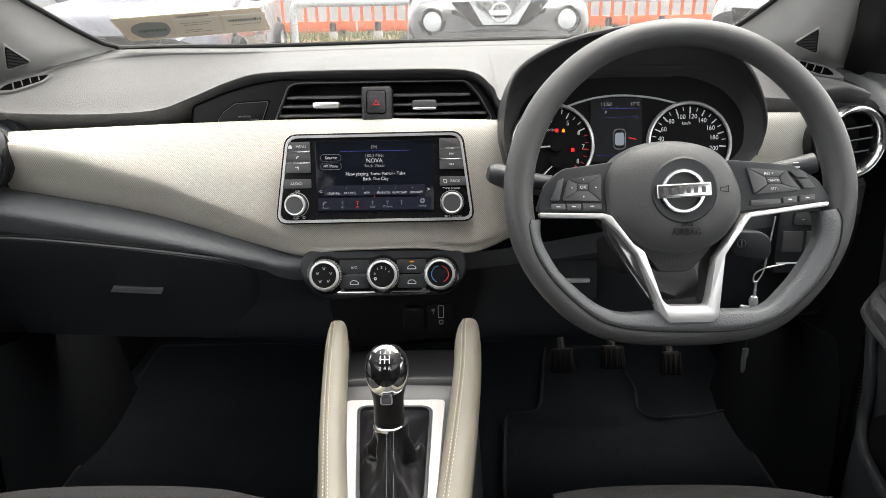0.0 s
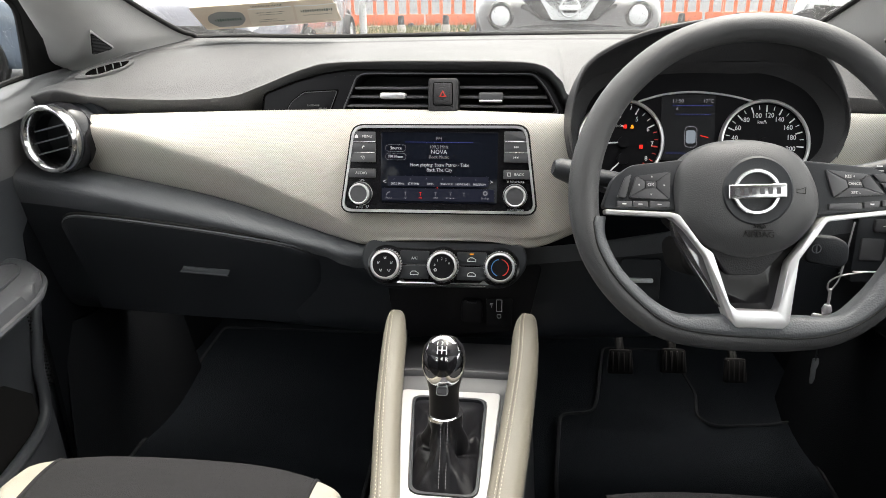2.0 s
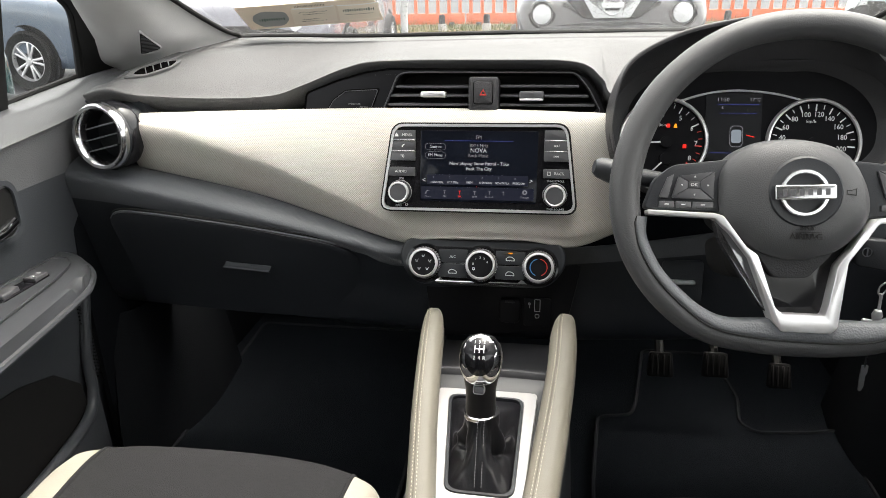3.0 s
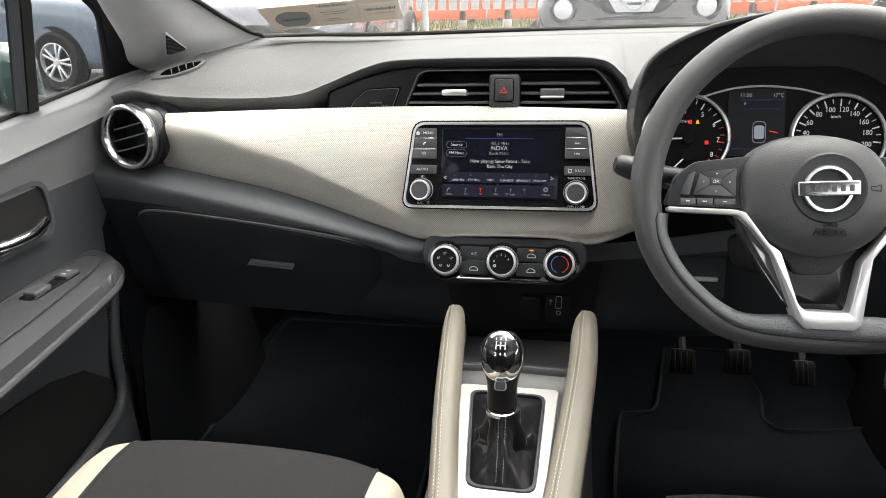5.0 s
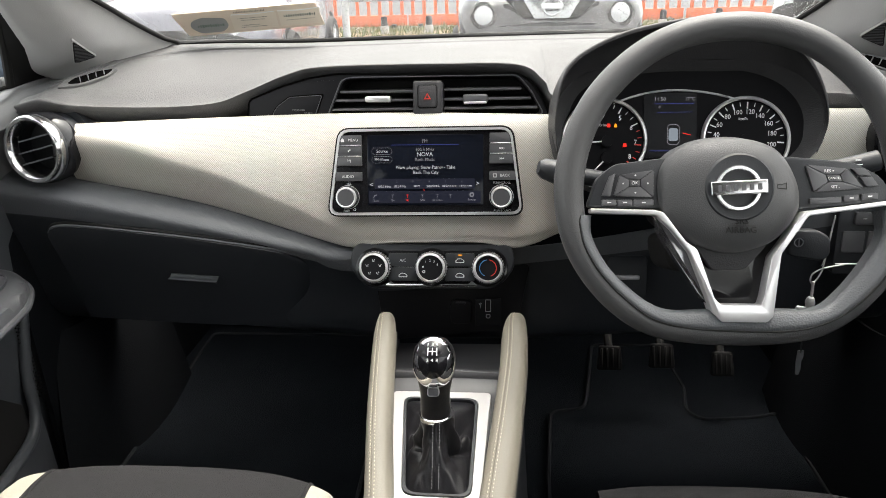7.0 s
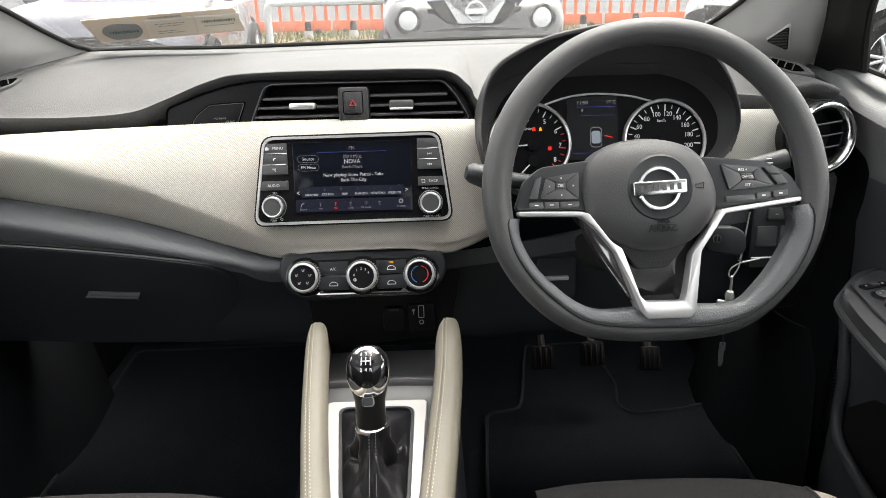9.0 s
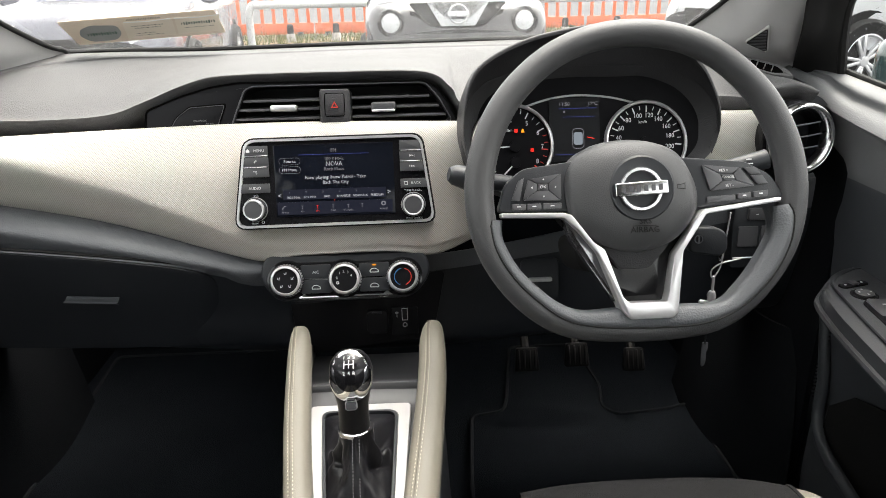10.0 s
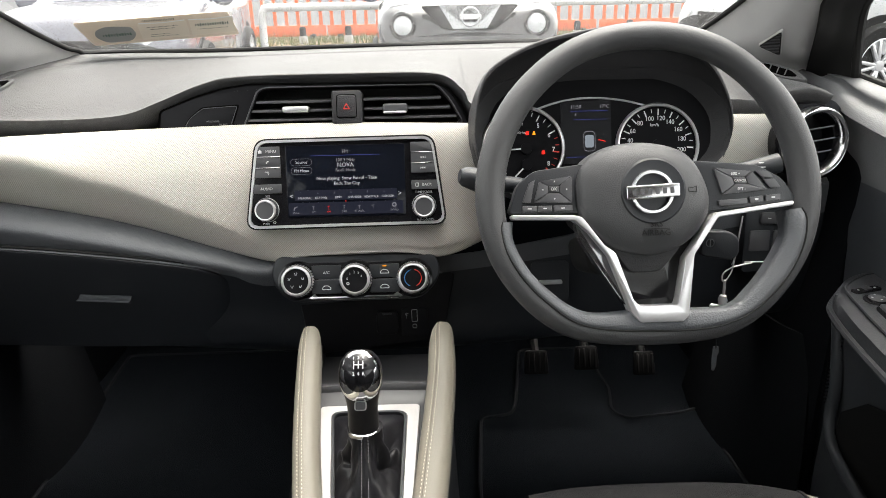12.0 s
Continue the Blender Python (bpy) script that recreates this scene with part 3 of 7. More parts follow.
# demister slots by the pillars
for sx, x, y, turn in ((-1, -0.543, 1.033, 61), (1, 0.604, 1.034, 116)):
    dm = thing("demister_grille", "slotted side demister grille in the dash top", "air vent", pose(x, y, 0.9905, sx * -24, -9, turn), group="demister grilles")
    leaf = [(-0.053, 0.0), (-0.022, -0.0125), (0.030, -0.0115), (0.056, 0.0), (0.028, 0.0095), (-0.024, 0.0105)]
    slot = [(-0.034, 0.0), (-0.016, -0.0085), (0.028, -0.0075), (0.046, 0.0005), (0.024, 0.0065), (-0.018, 0.007)]
    part("frame", framed(round_corners(leaf, 0.010), round_corners(slot, 0.006), 0.0009, 0.016), PAD, dm)
    part("slot_floor", plate(round_corners(slot, 0.005), -0.0095, 0, 0.0115), RUBBER, dm)
    # A black sheet near the rim paints the darkness inside the slots.
    part("slot_shade", plate(round_corners([(x * 0.99, y * 0.97) for x, y in slot], 0.005), 0.0013, 0, 0.001), VOID, dm)
    for k in range(4):
        part("bar", moved(block(0.0017, 0.0165 - 0.0009 * k, 0.003, 0.0006, 1), pose(-0.0125 + k * 0.0135, -0.001, 0.0008, 0, 0, sx * 30)), PAD, dm)

# ---- radio ----
radio = thing("radio_unit", "black touchscreen radio with side keys in a silver bezel", "radio", facing(-0.016, 0.896, 0.878, 14))
face = [(-0.1165, 0.0565), (0.1120, 0.0575), (0.1270, -0.0570), (-0.1335, -0.0580)]
part("bezel", framed(round_corners(face, 0.0145, 8), round_corners([(x * 0.974, y * 0.938) for x, y in face], 0.0118, 8), 0.006, 0.03), SATIN, radio, "silver bezel frame", angle=30)
part("front", plate(round_corners([(x * 0.977, y * 0.943) for x, y in face], 0.011, 8), 0.002, 0, 0.02), GLOSS, radio)
part("shadow_gap", framed(round_corners([(x * 1.02, y * 1.035) for x, y in face], 0.016, 8), round_corners([(x * 0.99, y * 0.99) for x, y in face], 0.014, 8), 0.003, 0.03), RUBBER, radio)
scr = part("screen", plate(rounded(0.155, 0.0935, 0.002), 0.0026, 0.0004, 0), SCREEN, radio, "lit dark blue touchscreen", m=Matrix.Translation((-0.0022, 0.0018, 0)))


def key(x0, x1, y, h, symbol="", slant=0.0):
    k = part("key", plate(round_corners([(x0 - slant, y - h / 2), (x1, y - h / 2), (x1, y + h / 2), (x0, y + h / 2)] if slant >= 0 else [(x0, y - h / 2), (x1 - slant, y - h / 2), (x1, y + h / 2), (x0, y + h / 2)], 0.001), 0.0055, 0.0012, 0), BUTTON, radio)
    return k


for y, w, word in ((0.0420, -0.1165, "MENU"), (0.0277, -0.1190, ""), (0.0146, -0.1210, ""), (-0.0062, -0.1245, "AUDIO")):
    k = key(w, -0.0865, y, 0.0127 if y > 0 else 0.0118, word, 0.0014)
    if word:
        words(word, (w - 0.0865) / 2 + (0.004 if word == "MENU" else 0), y, 0.0059, 0.0050, INK, k)
    if word == "MENU":
        part("home_mark", plate([(-0.114, 0.0398), (-0.1095, 0.0398), (-0.1095, 0.0425), (-0.11175, 0.0447), (-0.114, 0.0425)], 0.0059, 0, -0.0055), INK, k)
    if y in (0.0277,):
        part("phone_mark", moved(sweep([(0.003 * math.cos(a), 0.003 * math.sin(a), 0) for a in (1.6, 2.0, 2.4, 2.8, 3.2)], disc(0.0007, 6)), Matrix.Translation((-0.101, 0.0265, 0.0058))), INK, k)
    if y == 0.0146:
        words("*/)", -0.1035, y, 0.0059, 0.0052, INK, k)
    if 0.02 < y < 0.05:
        part("chrome_line", block(0.031, 0.0014, 0.0020, 0.0004, 1, at=((w - 0.0865) / 2, y - 0.0068, 0.0050)), CHROME, k)
for y, w, word in ((0.0437, 0.1120, ""), (0.0300, 0.1132, ">>|"), (0.0165, 0.1148, "|<<"), (-0.0055, 0.1180, "BACK")):
    k = key(0.0832, w, y, 0.0127 if y > 0 else 0.0118, word, -0.0014)
    if word == "BACK":
        words(word, 0.1035, y, 0.0059, 0.0050, INK, k)
        part("arrow_mark", framed([(0.0875, y + 0.0025), (0.0925, y + 0.0025), (0.0925, y - 0.0025), (0.0885, y - 0.0025)], [(0.0883, y + 0.0017), (0.0918, y + 0.0017), (0.0918, y - 0.0017), (0.0890, y - 0.0017)], 0.0003, 0), INK, k, m=Matrix.Translation((0, 0, 0.0056)))
    elif word:
        d = 1 if word[0] == ">" else -1
        for q in (-0.0016, 0.0012):
            part("skip_mark", plate([(0.099 + d * (q - 0.0013), y + 0.0014), (0.099 + d * (q + 0.0013), y), (0.099 + d * (q - 0.0013), y - 0.0014)][::d], 0.0059, 0, -0.0055), INK, k)
        part("skip_bar", block(0.0005, 0.0028, 0.0004, 0, at=(0.099 + d * 0.0031, y, 0.0058)), INK, k)
    if 0.02 < y < 0.05:
        part("chrome_line", block(0.029, 0.0014, 0.0020, 0.0004, 1, at=(0.098, y - 0.0069, 0.0050)), CHROME, k)
for x in (-0.1068, 0.0988):
    kn = part("knob", lathe([(0.0158, 0.0), (0.0155, 0.003), (0.0132, 0.004), (0.0130, 0.013), (0.0118, 0.0155)], 36), DARK, radio, m=Matrix.Translation((x, -0.0335, 0.002)))
    part("knob_ring", lathe([(0.0134, 0.0095), (0.0140, 0.0115), (0.0136, 0.0140), (0.0124, 0.0158), (0.0112, 0.0152)], 40), SATIN, kn, "chrome ring")
    part("knob_base_ring", lathe([(0.0160, 0.0012), (0.0157, 0.0030), (0.0148, 0.0030)], 36), SATIN, kn)
    part("knob_cap", lathe([(0.0114, 0.0150), (0.0, 0.0153)], 32), BUTTON, kn)
for text, x, y in (("VOL", -0.1050, -0.0158), ("PUSH", -0.1088, -0.0520), ("TUNE·SCROLL", 0.0990, -0.0152), ("PUSH SOUND", 0.1000, -0.0520)):
    words(text, x, y, 0.0024, 0.0040, INK, radio, squeeze=0.9)
part("power_mark", lathe([(0.0019, 0), (0.0019, 0.0004), (0.0013, 0.0004), (0.0013, 0)], 12), INK, radio, m=Matrix.Translation((-0.0980, -0.0505, 0.0022)))
# the picture on the screen
zs = 0.0030
part("band", plate(rounded(0.134, 0.0135, 0.001, x=-0.001), 0.0002), NAVY, scr, m=Matrix.Translation((0, -0.0178, zs)))
part("band", plate(rounded(0.150, 0.0165, 0.001, x=-0.001), 0.0002), NAVY, scr, m=Matrix.Translation((0, -0.0355, zs)))
part("rule", block(0.090, 0.0007, 0.0002, 0, at=(0, 0.0335, zs)), LITBLUE, scr)
for text, x, y, s, mt in (("FM", 0.0, 0.0380, 0.0068, LITGREY), ("100.3 MHz", 0.0, 0.0272, 0.0062, LITGREY), ("NOVA", 0.0, 0.0208, 0.0082, LITWHITE), ("Rock Music", 0.0, 0.0142, 0.0062, LITGREY), ("Now playing: Snow Patrol - Take", 0.001, 0.0038, 0.0064, LITWHITE), ("Back The City", 0.001, -0.0029, 0.0064, LITWHITE), ("Source", -0.0570, 0.0254, 0.0060, LITWHITE), ("FM Menu", -0.0575, 0.0143, 0.0056, LITWHITE),
                          ("<", -0.0722, -0.0190, 0.0090, LITWHITE), (">", 0.0698, -0.0180, 0.0090, LITWHITE), ("100.0 MHz", -0.0550, -0.0215, 0.0043, LITWHITE), ("87.9 MHz", -0.0335, -0.0213, 0.0043, LITWHITE), ("Phone", -0.0665, -0.0405, 0.0038, LITGREY), ("AM", -0.0440, -0.0400, 0.0036, LITGREY), ("FM", -0.0240, -0.0400, 0.0036, LITRED), ("DAB", -0.0040, -0.0398, 0.0036, LITGREY), ("BT Audio", 0.0160, -0.0396, 0.0036, LITGREY), ("Settings", 0.0620, -0.0390, 0.0038, LITGREY)):
    words(text, x, y, zs + 0.0004, s, mt, scr, squeeze=0.92, name="screen_text")
for i, name_s in enumerate(("", "", "98FM", "SHANSIDE", "NEWSTALK", "FREEDOM")):
    x = -0.0555 + i * 0.0217
    words(str(i + 1), x - 0.004, -0.0150, zs + 0.0004, 0.0038, LITGREY, scr, name="screen_text")
    if name_s:
        words(name_s, x + 0.001, -0.0212, zs + 0.0004, 0.0041, LITWHITE, scr, squeeze=0.92, name="screen_text")
for y, h in ((0.0254, 0.0105), (0.0143, 0.0105)):
    part("pill", framed(rounded(0.0275, h - 0.0015, 0.0042, x=-0.0573, y=y), rounded(0.0268, h - 0.0022, 0.0038, x=-0.0573, y=y), 0.0002, 0), LITGREY, scr, m=Matrix.Translation((0, 0, zs)))
for x, mt in ((-0.0440, LITGREY), (-0.0240, LITRED), (-0.0040, LITGREY), (0.0160, LITGREY), (0.0340, LITGREY)):
    part("source_icon", join(block(0.0006, 0.0048, 0.0002, 0, at=(x, -0.0345, zs + 0.0004)), block(0.0036, 0.0006, 0.0002, 0, at=(x, -0.0325, zs + 0.0004))), mt, scr)
part("phone_icon", moved(sweep([(0.004 * math.cos(a), 0.004 * math.sin(a), 0) for a in (1.5, 1.95, 2.4, 2.85, 3.3)], disc(0.0006, 6)), Matrix.Translation((-0.0655, -0.0365, zs + 0.0004))), LITGREY, scr)
part("gear_icon", lathe([(0.0032, 0), (0.0032, 0.0003), (0.0016, 0.0003), (0.0016, 0)], 10), LITGREY, scr, m=Matrix.Translation((0.062, -0.0325, zs)))
part("page_dot", lathe([(0.0008, 0), (0.0, 0.0003)], 8), LITRED, scr, m=Matrix.Translation((-0.0015, -0.0262, zs + 0.0003)))

# ---- heating controls ----
clim = thing("climate_panel", "black heating control panel with three chrome dials", "control panel", facing(-0.012, 0.882, 0.746, 20))
part("surround", plate(round_corners([(-0.108, 0.034), (0.108, 0.0335), (0.116, 0.004), (0.092, -0.029), (-0.094, -0.030), (-0.117, 0.004)], [0.03, 0.03, 0.03, 0.022, 0.022, 0.03], 8), 0.004, 0.004, 0.05, 3), DARK, clim)
part("face", plate(round_corners([(-0.094, 0.0235), (0.094, 0.023), (0.106, 0.0), (0.088, -0.0235), (-0.089, -0.024), (-0.106, 0.0)], 0.016, 8), 0.0055, 0.001, 0), GLOSS, clim)
part("chrome_strip", plate(round_corners([(-0.064, -0.0245), (-0.056, -0.0185), (-0.052, -0.0225), (0.050, -0.0225), (0.055, -0.0180), (0.063, -0.0242), (0.056, -0.0268), (-0.057, -0.0272)], 0.001), 0.0075, 0.001, 0), CHROME, clim, "chrome lower strip")
for i, x in enumerate((-0.0783, -0.0003, 0.0772)):
    dial = part("dial", lathe([(0.0268, 0.004), (0.0262, 0.0075), (0.0235, 0.0080), (0.0228, 0.0062), (0.0205, 0.0062)], 48), GLOSS, clim, m=Matrix.Translation((x, 0, 0)))
    part("dial_ring", lathe([(0.0222, 0.0060), (0.0221, 0.0100), (0.0217, 0.0150), (0.0208, 0.0190), (0.0196, 0.0217), (0.0182, 0.0230), (0.0172, 0.0231), (0.0166, 0.0222), (0.0164, 0.0205)], 56), SATIN, dial, "chrome grip ring")
    part("ring_edge", lathe([(0.0212, 0.0180), (0.0211, 0.0194), (0.0203, 0.0207), (0.0200, 0.0198)], 56), CHROME, dial)
    for q in range(36):
        part("grip_rib", block(0.0014, 0.0018, 0.0085, 0.0003, 1, at=(0, 0, 0)), SMOKE, dial, m=pose(0.0217 * math.cos(q * math.pi / 18), 0.0217 * math.sin(q * math.pi / 18), 0.0110, 0, 0, q * 10))
    part("dial_cap", lathe([(0.0168, 0.0208), (0.0, 0.0214)], 36), VENTBLACK, dial)
    if i == 0:
        for a in (90, 162, 18, 234, 306):
            fx, fy = 0.0094 * math.cos(radians(a)), 0.0094 * math.sin(radians(a))
            part("flow_mark", join(*[moved(block(w, 0.00055, 0.0003, 0), pose(fx + dx, fy + dy, 0.0217, 0, 0, r)) for dx, dy, w, r in ((-0.0009, 0.0004, 0.0028, 105), (0.0004, -0.0010, 0.0024, 8), (0.0013, 0.0006, 0.0022, 40), (0.0019, 0.0015, 0.0012, -50))]), INK, dial)
    elif i == 1:
        for c, a in (("0", 172), ("1", 128), ("2", 93), ("3", 60), ("4", 25)):
            words(c, 0.0100 * math.cos(radians(a)), 0.0100 * math.sin(radians(a)), 0.0217, 0.0048, INK, dial)
        part("fan_mark", lathe([(0.0022, 0), (0.0022, 0.0003), (0.0010, 0.0003)], 8), INK, dial, m=Matrix.Translation((-0.0090, -0.0050, 0.0216)))
    else:
        for a0, a1, mt in ((100, 250, BLUEMARK), (-70, 80, REDMARK)):
            part("heat_arc", sweep([(0.0112 * math.cos(radians(a0 + (a1 - a0) * q / 16)), 0.0112 * math.sin(radians(a0 + (a1 - a0) * q / 16)), 0.0216) for q in range(17)], disc(0.0006, 6)), mt, dial)
for x in (-0.0395, 0.0388):
    for y in (0.0105, -0.0095):
        b = part("button", plate(rounded(0.0400, 0.0185, 0.002, x=x, y=y), 0.0085, 0.001, 0), DARK, clim)
        if x < 0 and y > 0:
            words("A/C", x, y - 0.001, 0.0088, 0.0054, INK, b)
        else:
            part("car_mark", framed(round_corners([(x - 0.006, y - 0.003), (x + 0.006, y - 0.003), (x + 0.006, y), (x + 0.002, y + 0.003), (x - 0.003, y + 0.003), (x - 0.006, y)], 0.001), round_corners([(x - 0.005, y - 0.002), (x + 0.005, y - 0.002), (x + 0.005, y), (x + 0.0015, y + 0.002), (x - 0.0025, y + 0.002), (x - 0.005, y)], 0.001), 0.0002, 0), INK, b, m=Matrix.Translation((0, -0.001, 0.0087)))
        if x > 0 and y > 0:
            part("lamp", plate(rounded(0.0055, 0.0018, 0.0006, x=x, y=y + 0.0064), 0.0090, 0, -0.0085), LITAMBER, b, "lit amber lamp")

# ---- sockets under the heating controls ----
sock = thing("socket_panel", "black socket panel with a power outlet cap and USB port", "control panel", facing(0.035, 0.920, 0.662, 8))
part("body", plate(round_corners([(-0.140, 0.070), (0.09, 0.070), (0.07, -0.030), (-0.125, -0.05)], 0.01), -0.002, 0.002, 0.03), VENTBLACK, sock)
cap = part("outlet_cap", plate(rounded(0.031, 0.036, 0.008), 0.006, 0.002, 0.006), VENTBLACK, sock, m=Matrix.Translation((-0.0105, -0.002, 0)))
part("finger_lip", block(0.014, 0.003, 0.006, 0.001, 2, at=(0, 0.015, 0.006)), DARK, cap)
part("port_plate", plate(rounded(0.038, 0.042, 0.003), 0.0015, 0.0006, 0.004), VENTBLACK, sock, m=Matrix.Translation((0.029, -0.003, 0)))
part("usb_outline", framed(rounded(0.0085, 0.0185, 0.001), rounded(0.0068, 0.0168, 0.0006), 0.0004, 0), INK, sock, m=Matrix.Translation((0.0290, 0.0075, 0.0018)))
part("usb_slot", block(0.0045, 0.012, 0.001, 0.0003, 1, at=(0.0290, 0.0075, 0.0014)), RUBBER, sock)
part("usb_mark", join(block(0.0005, 0.0085, 0.0003, 0, at=(0.0178, 0.0075, 0.0018)), block(0.0036, 0.0005, 0.0003, 0, at=(0.0178, 0.0085, 0.0018)), block(0.0016, 0.0016, 0.0003, 0, at=(0.0163, 0.0100, 0.0018)), block(0.0014, 0.0014, 0.0003, 0, at=(0.0193, 0.0105, 0.0018))), INK, sock)
part("aux_ring", lathe([(0.0034, 0), (0.0034, 0.0005), (0.0026, 0.0005), (0.0026, 0)], 20), INK, sock, m=Matrix.Translation((0.0290, -0.0085, 0.0016)))

# ---- steering wheel ----
wheel = thing("steering_wheel", "dark grey flat-bottomed steering wheel with silver lower spokes", "steering wheel", facing(0.323, 0.70, 0.912, 20))
half = [(0.0, 0.1625), (0.043, 0.1575), (0.082, 0.1420), (0.115, 0.1165), (0.140, 0.086), (0.157, 0.049), (0.1650, 0.010), (0.1635, -0.028), (0.1535, -0.063), (0.1340, -0.095), (0.1070, -0.122), (0.0770, -0.1385), (0.0400, -0.1450), (0.0, -0.1465)]
CX = -0.0055
loop = [(CX + x, y, 0.0) for x, y in half] + [(CX - x, y, 0.0) for x, y in half[-2:0:-1]]
ring_path = spline(loop, 6, True)


def rim_section(s):
    """Thin at the top, fuller where the hands rest beside the spokes."""
    side = math.exp(-((abs(math.remainder(s, 1.0)) - 0.22) / 0.09) ** 2)
    a, b = 0.0138 + 0.0016 * side, 0.0158 + 0.0012 * side
    return [(a * math.cos(2 * math.pi * i / 20), b * math.sin(2 * math.pi * i / 20)) for i in range(20)]


part("rim", sweep(ring_path, rim_section, True, (0, 0, 1)), RIMLEA, wheel, "grained dark grey rim")
# a smooth inner trim below the spokes, set off from the grained rim by a seam
seam_line = [(-0.1600, -0.0280), (-0.1615, -0.0340), (-0.1565, -0.0583), (-0.1404, -0.0864), (-0.1164, -0.1118), (-0.0861, -0.1335), (-0.0491, -0.1416), (0.0035, -0.1440), (0.0503, -0.1425), (0.0817, -0.1340), (0.107, -0.1180), (0.1327, -0.0914), (0.149, -0.0609), (0.1535, -0.0340), (0.1500, -0.0215)]
inner_line = [(0.1330, -0.0235), (0.1339, -0.0325), (0.1329, -0.0511), (0.1171, -0.0788), (0.0977, -0.1032), (0.0752, -0.1210), (0.0344, -0.1225), (-0.0284, -0.1235), (-0.0659, -0.1250), (-0.0906, -0.1165), (-0.1119, -0.1), (-0.1331, -0.0777), (-0.1478, -0.0494), (-0.1488, -0.0325), (-0.1482, -0.0280)]
def rim_height(p):
    """How high the rim's face stands at a point of the wheel's plane."""
    d = min((Vector((p[0], p[1], 0)) - q).length for q in ring_path)
    return 0.0160 * math.sqrt(max(0.05, 1 - (d / 0.0142) ** 2))


seam_path = [Vector((p.x, p.y, rim_height(p))) for p in resample(spline([(*p, 0) for p in seam_line], 6), 70)]
inner_path = resample(spline([(*p, 0) for p in inner_line[::-1]], 6), 70)
bands = [[a.lerp(Vector((b.x, b.y, a.z)), w) + Vector((0, 0, lift)) for a, b in zip(seam_path, inner_path)] for w, lift in ((-0.02, -0.002), (0.06, 0.0004), (0.35, 0.0006), (0.75, -0.0012), (0.96, -0.0045), (1.0, -0.010), (0.98, -0.024))]
bm = bmesh.new()
grid = [[bm.verts.new(p) for p in r] for r in bands]
for a, b in zip(grid, grid[1:]):
    for k in range(len(a) - 1):
        bm.faces.new((a[k], a[k + 1], b[k + 1], b[k]))
part("inner_trim", bm, LOWER, wheel, "smooth grey inner trim", angle=70)
part("rim_seam", sweep([p + Vector((0, 0, 0.0004)) for p in seam_path], disc(0.0009, 6), up=(0, 0, 1)), RUBBER, wheel)
pad_line = [(-0.010, 0.0495), (0.030, 0.0380), (0.0500, 0.0090), (0.0540, -0.0200), (0.0415, -0.0430), (0.0180, -0.0600), (-0.0160, -0.0665), (-0.0500, -0.0562), (-0.0735, -0.0355), (-0.0815, -0.0065), (-0.0780, 0.0225), (-0.0545, 0.0440)]
pad_loop = spline([(*p, 0) for p in pad_line], 6, True)
mid = Vector((-0.0135, -0.006, 0))
bm = bmesh.new()
rings = []
for s, z in ((1.02, -0.03), (1.02, 0.004), (1.0, 0.010), (0.965, 0.0155), (0.88, 0.0205), (0.70, 0.0250), (0.48, 0.0275)):
    rings.append([bm.verts.new(mid + (p - mid) * s + Vector((0, 0, z))) for p in pad_loop])
for a, b in zip(rings, rings[1:]):
    for i in range(len(a)):
        bm.faces.new((a[i], a[(i + 1) % len(a)], b[(i + 1) % len(a)], b[i]))
bm.faces.new(rings[-1])
hub = part("airbag_cover", bm, RIMLEA, wheel, "grained airbag cover", angle=50)
part("badge_recess", lathe([(0.0335, -0.001), (0.0315, 0.0012), (0.0275, 0.0006), (0.0, 0.0002)], 44), DARK, hub, m=Matrix.Translation((-0.0090, -0.0012, 0.0278)))
badge = part("badge_ring", lathe([(0.0218, 0.001), (0.0222, 0.0035), (0.0212, 0.0050), (0.0188, 0.0050), (0.0176, 0.0032), (0.0176, 0.001)], 48), RING, hub, "chrome ring badge", m=Matrix.Translation((-0.0106, -0.0022, 0.0278)))
part("badge_bar", plate(rounded(0.0535, 0.0135, 0.0012), 0.0058, 0.0016, 0, 3), RING, badge, "bright cross bar", m=pose(0, 0.0004, 0.0008, 0, 0, 2.5))
for i in range(6):
    part("badge_mark", plate(rounded(0.0040, 0.0062, 0.0006, x=-0.0187 + i * 0.0075), 0.0063, 0, -0.0058), BUTTON, badge, m=pose(0, 0.0004, 0.0008, 0, 0, 2.5))
em = part("airbag_words", lettering("SRS", 0.0085, 0.0004), RUBBER, hub, m=pose(-0.0065, -0.0345, 0.0284, -6, 0, 0))
em = part("airbag_words", lettering("AIRBAG", 0.0085, 0.0004), RUBBER, hub, m=pose(-0.0065, -0.0432, 0.0270, -10, 0, 0))
part("airbag_rule", block(0.026, 0.0006, 0.0006, 0, at=(-0.0065, -0.0390, 0.0278)), RUBBER, hub)
for x, d in ((-0.0525, 1), (0.0325, -1)):
    part("horn_mark", framed([(x - 0.004 * d, 0.0035), (x + 0.001 * d, 0.0015), (x + 0.005 * d, 0.0015), (x + 0.005 * d, -0.0025), (x - 0.004 * d, -0.0035)][::d], [(x - 0.0033 * d, 0.0025), (x + 0.001 * d, 0.0009), (x + 0.0043 * d, 0.0009), (x + 0.0043 * d, -0.0019), (x - 0.0033 * d, -0.0025)][::d], 0.0003, 0), RUBBER, hub, m=pose(0, 0, 0.0276, 0, d * -4, 0))
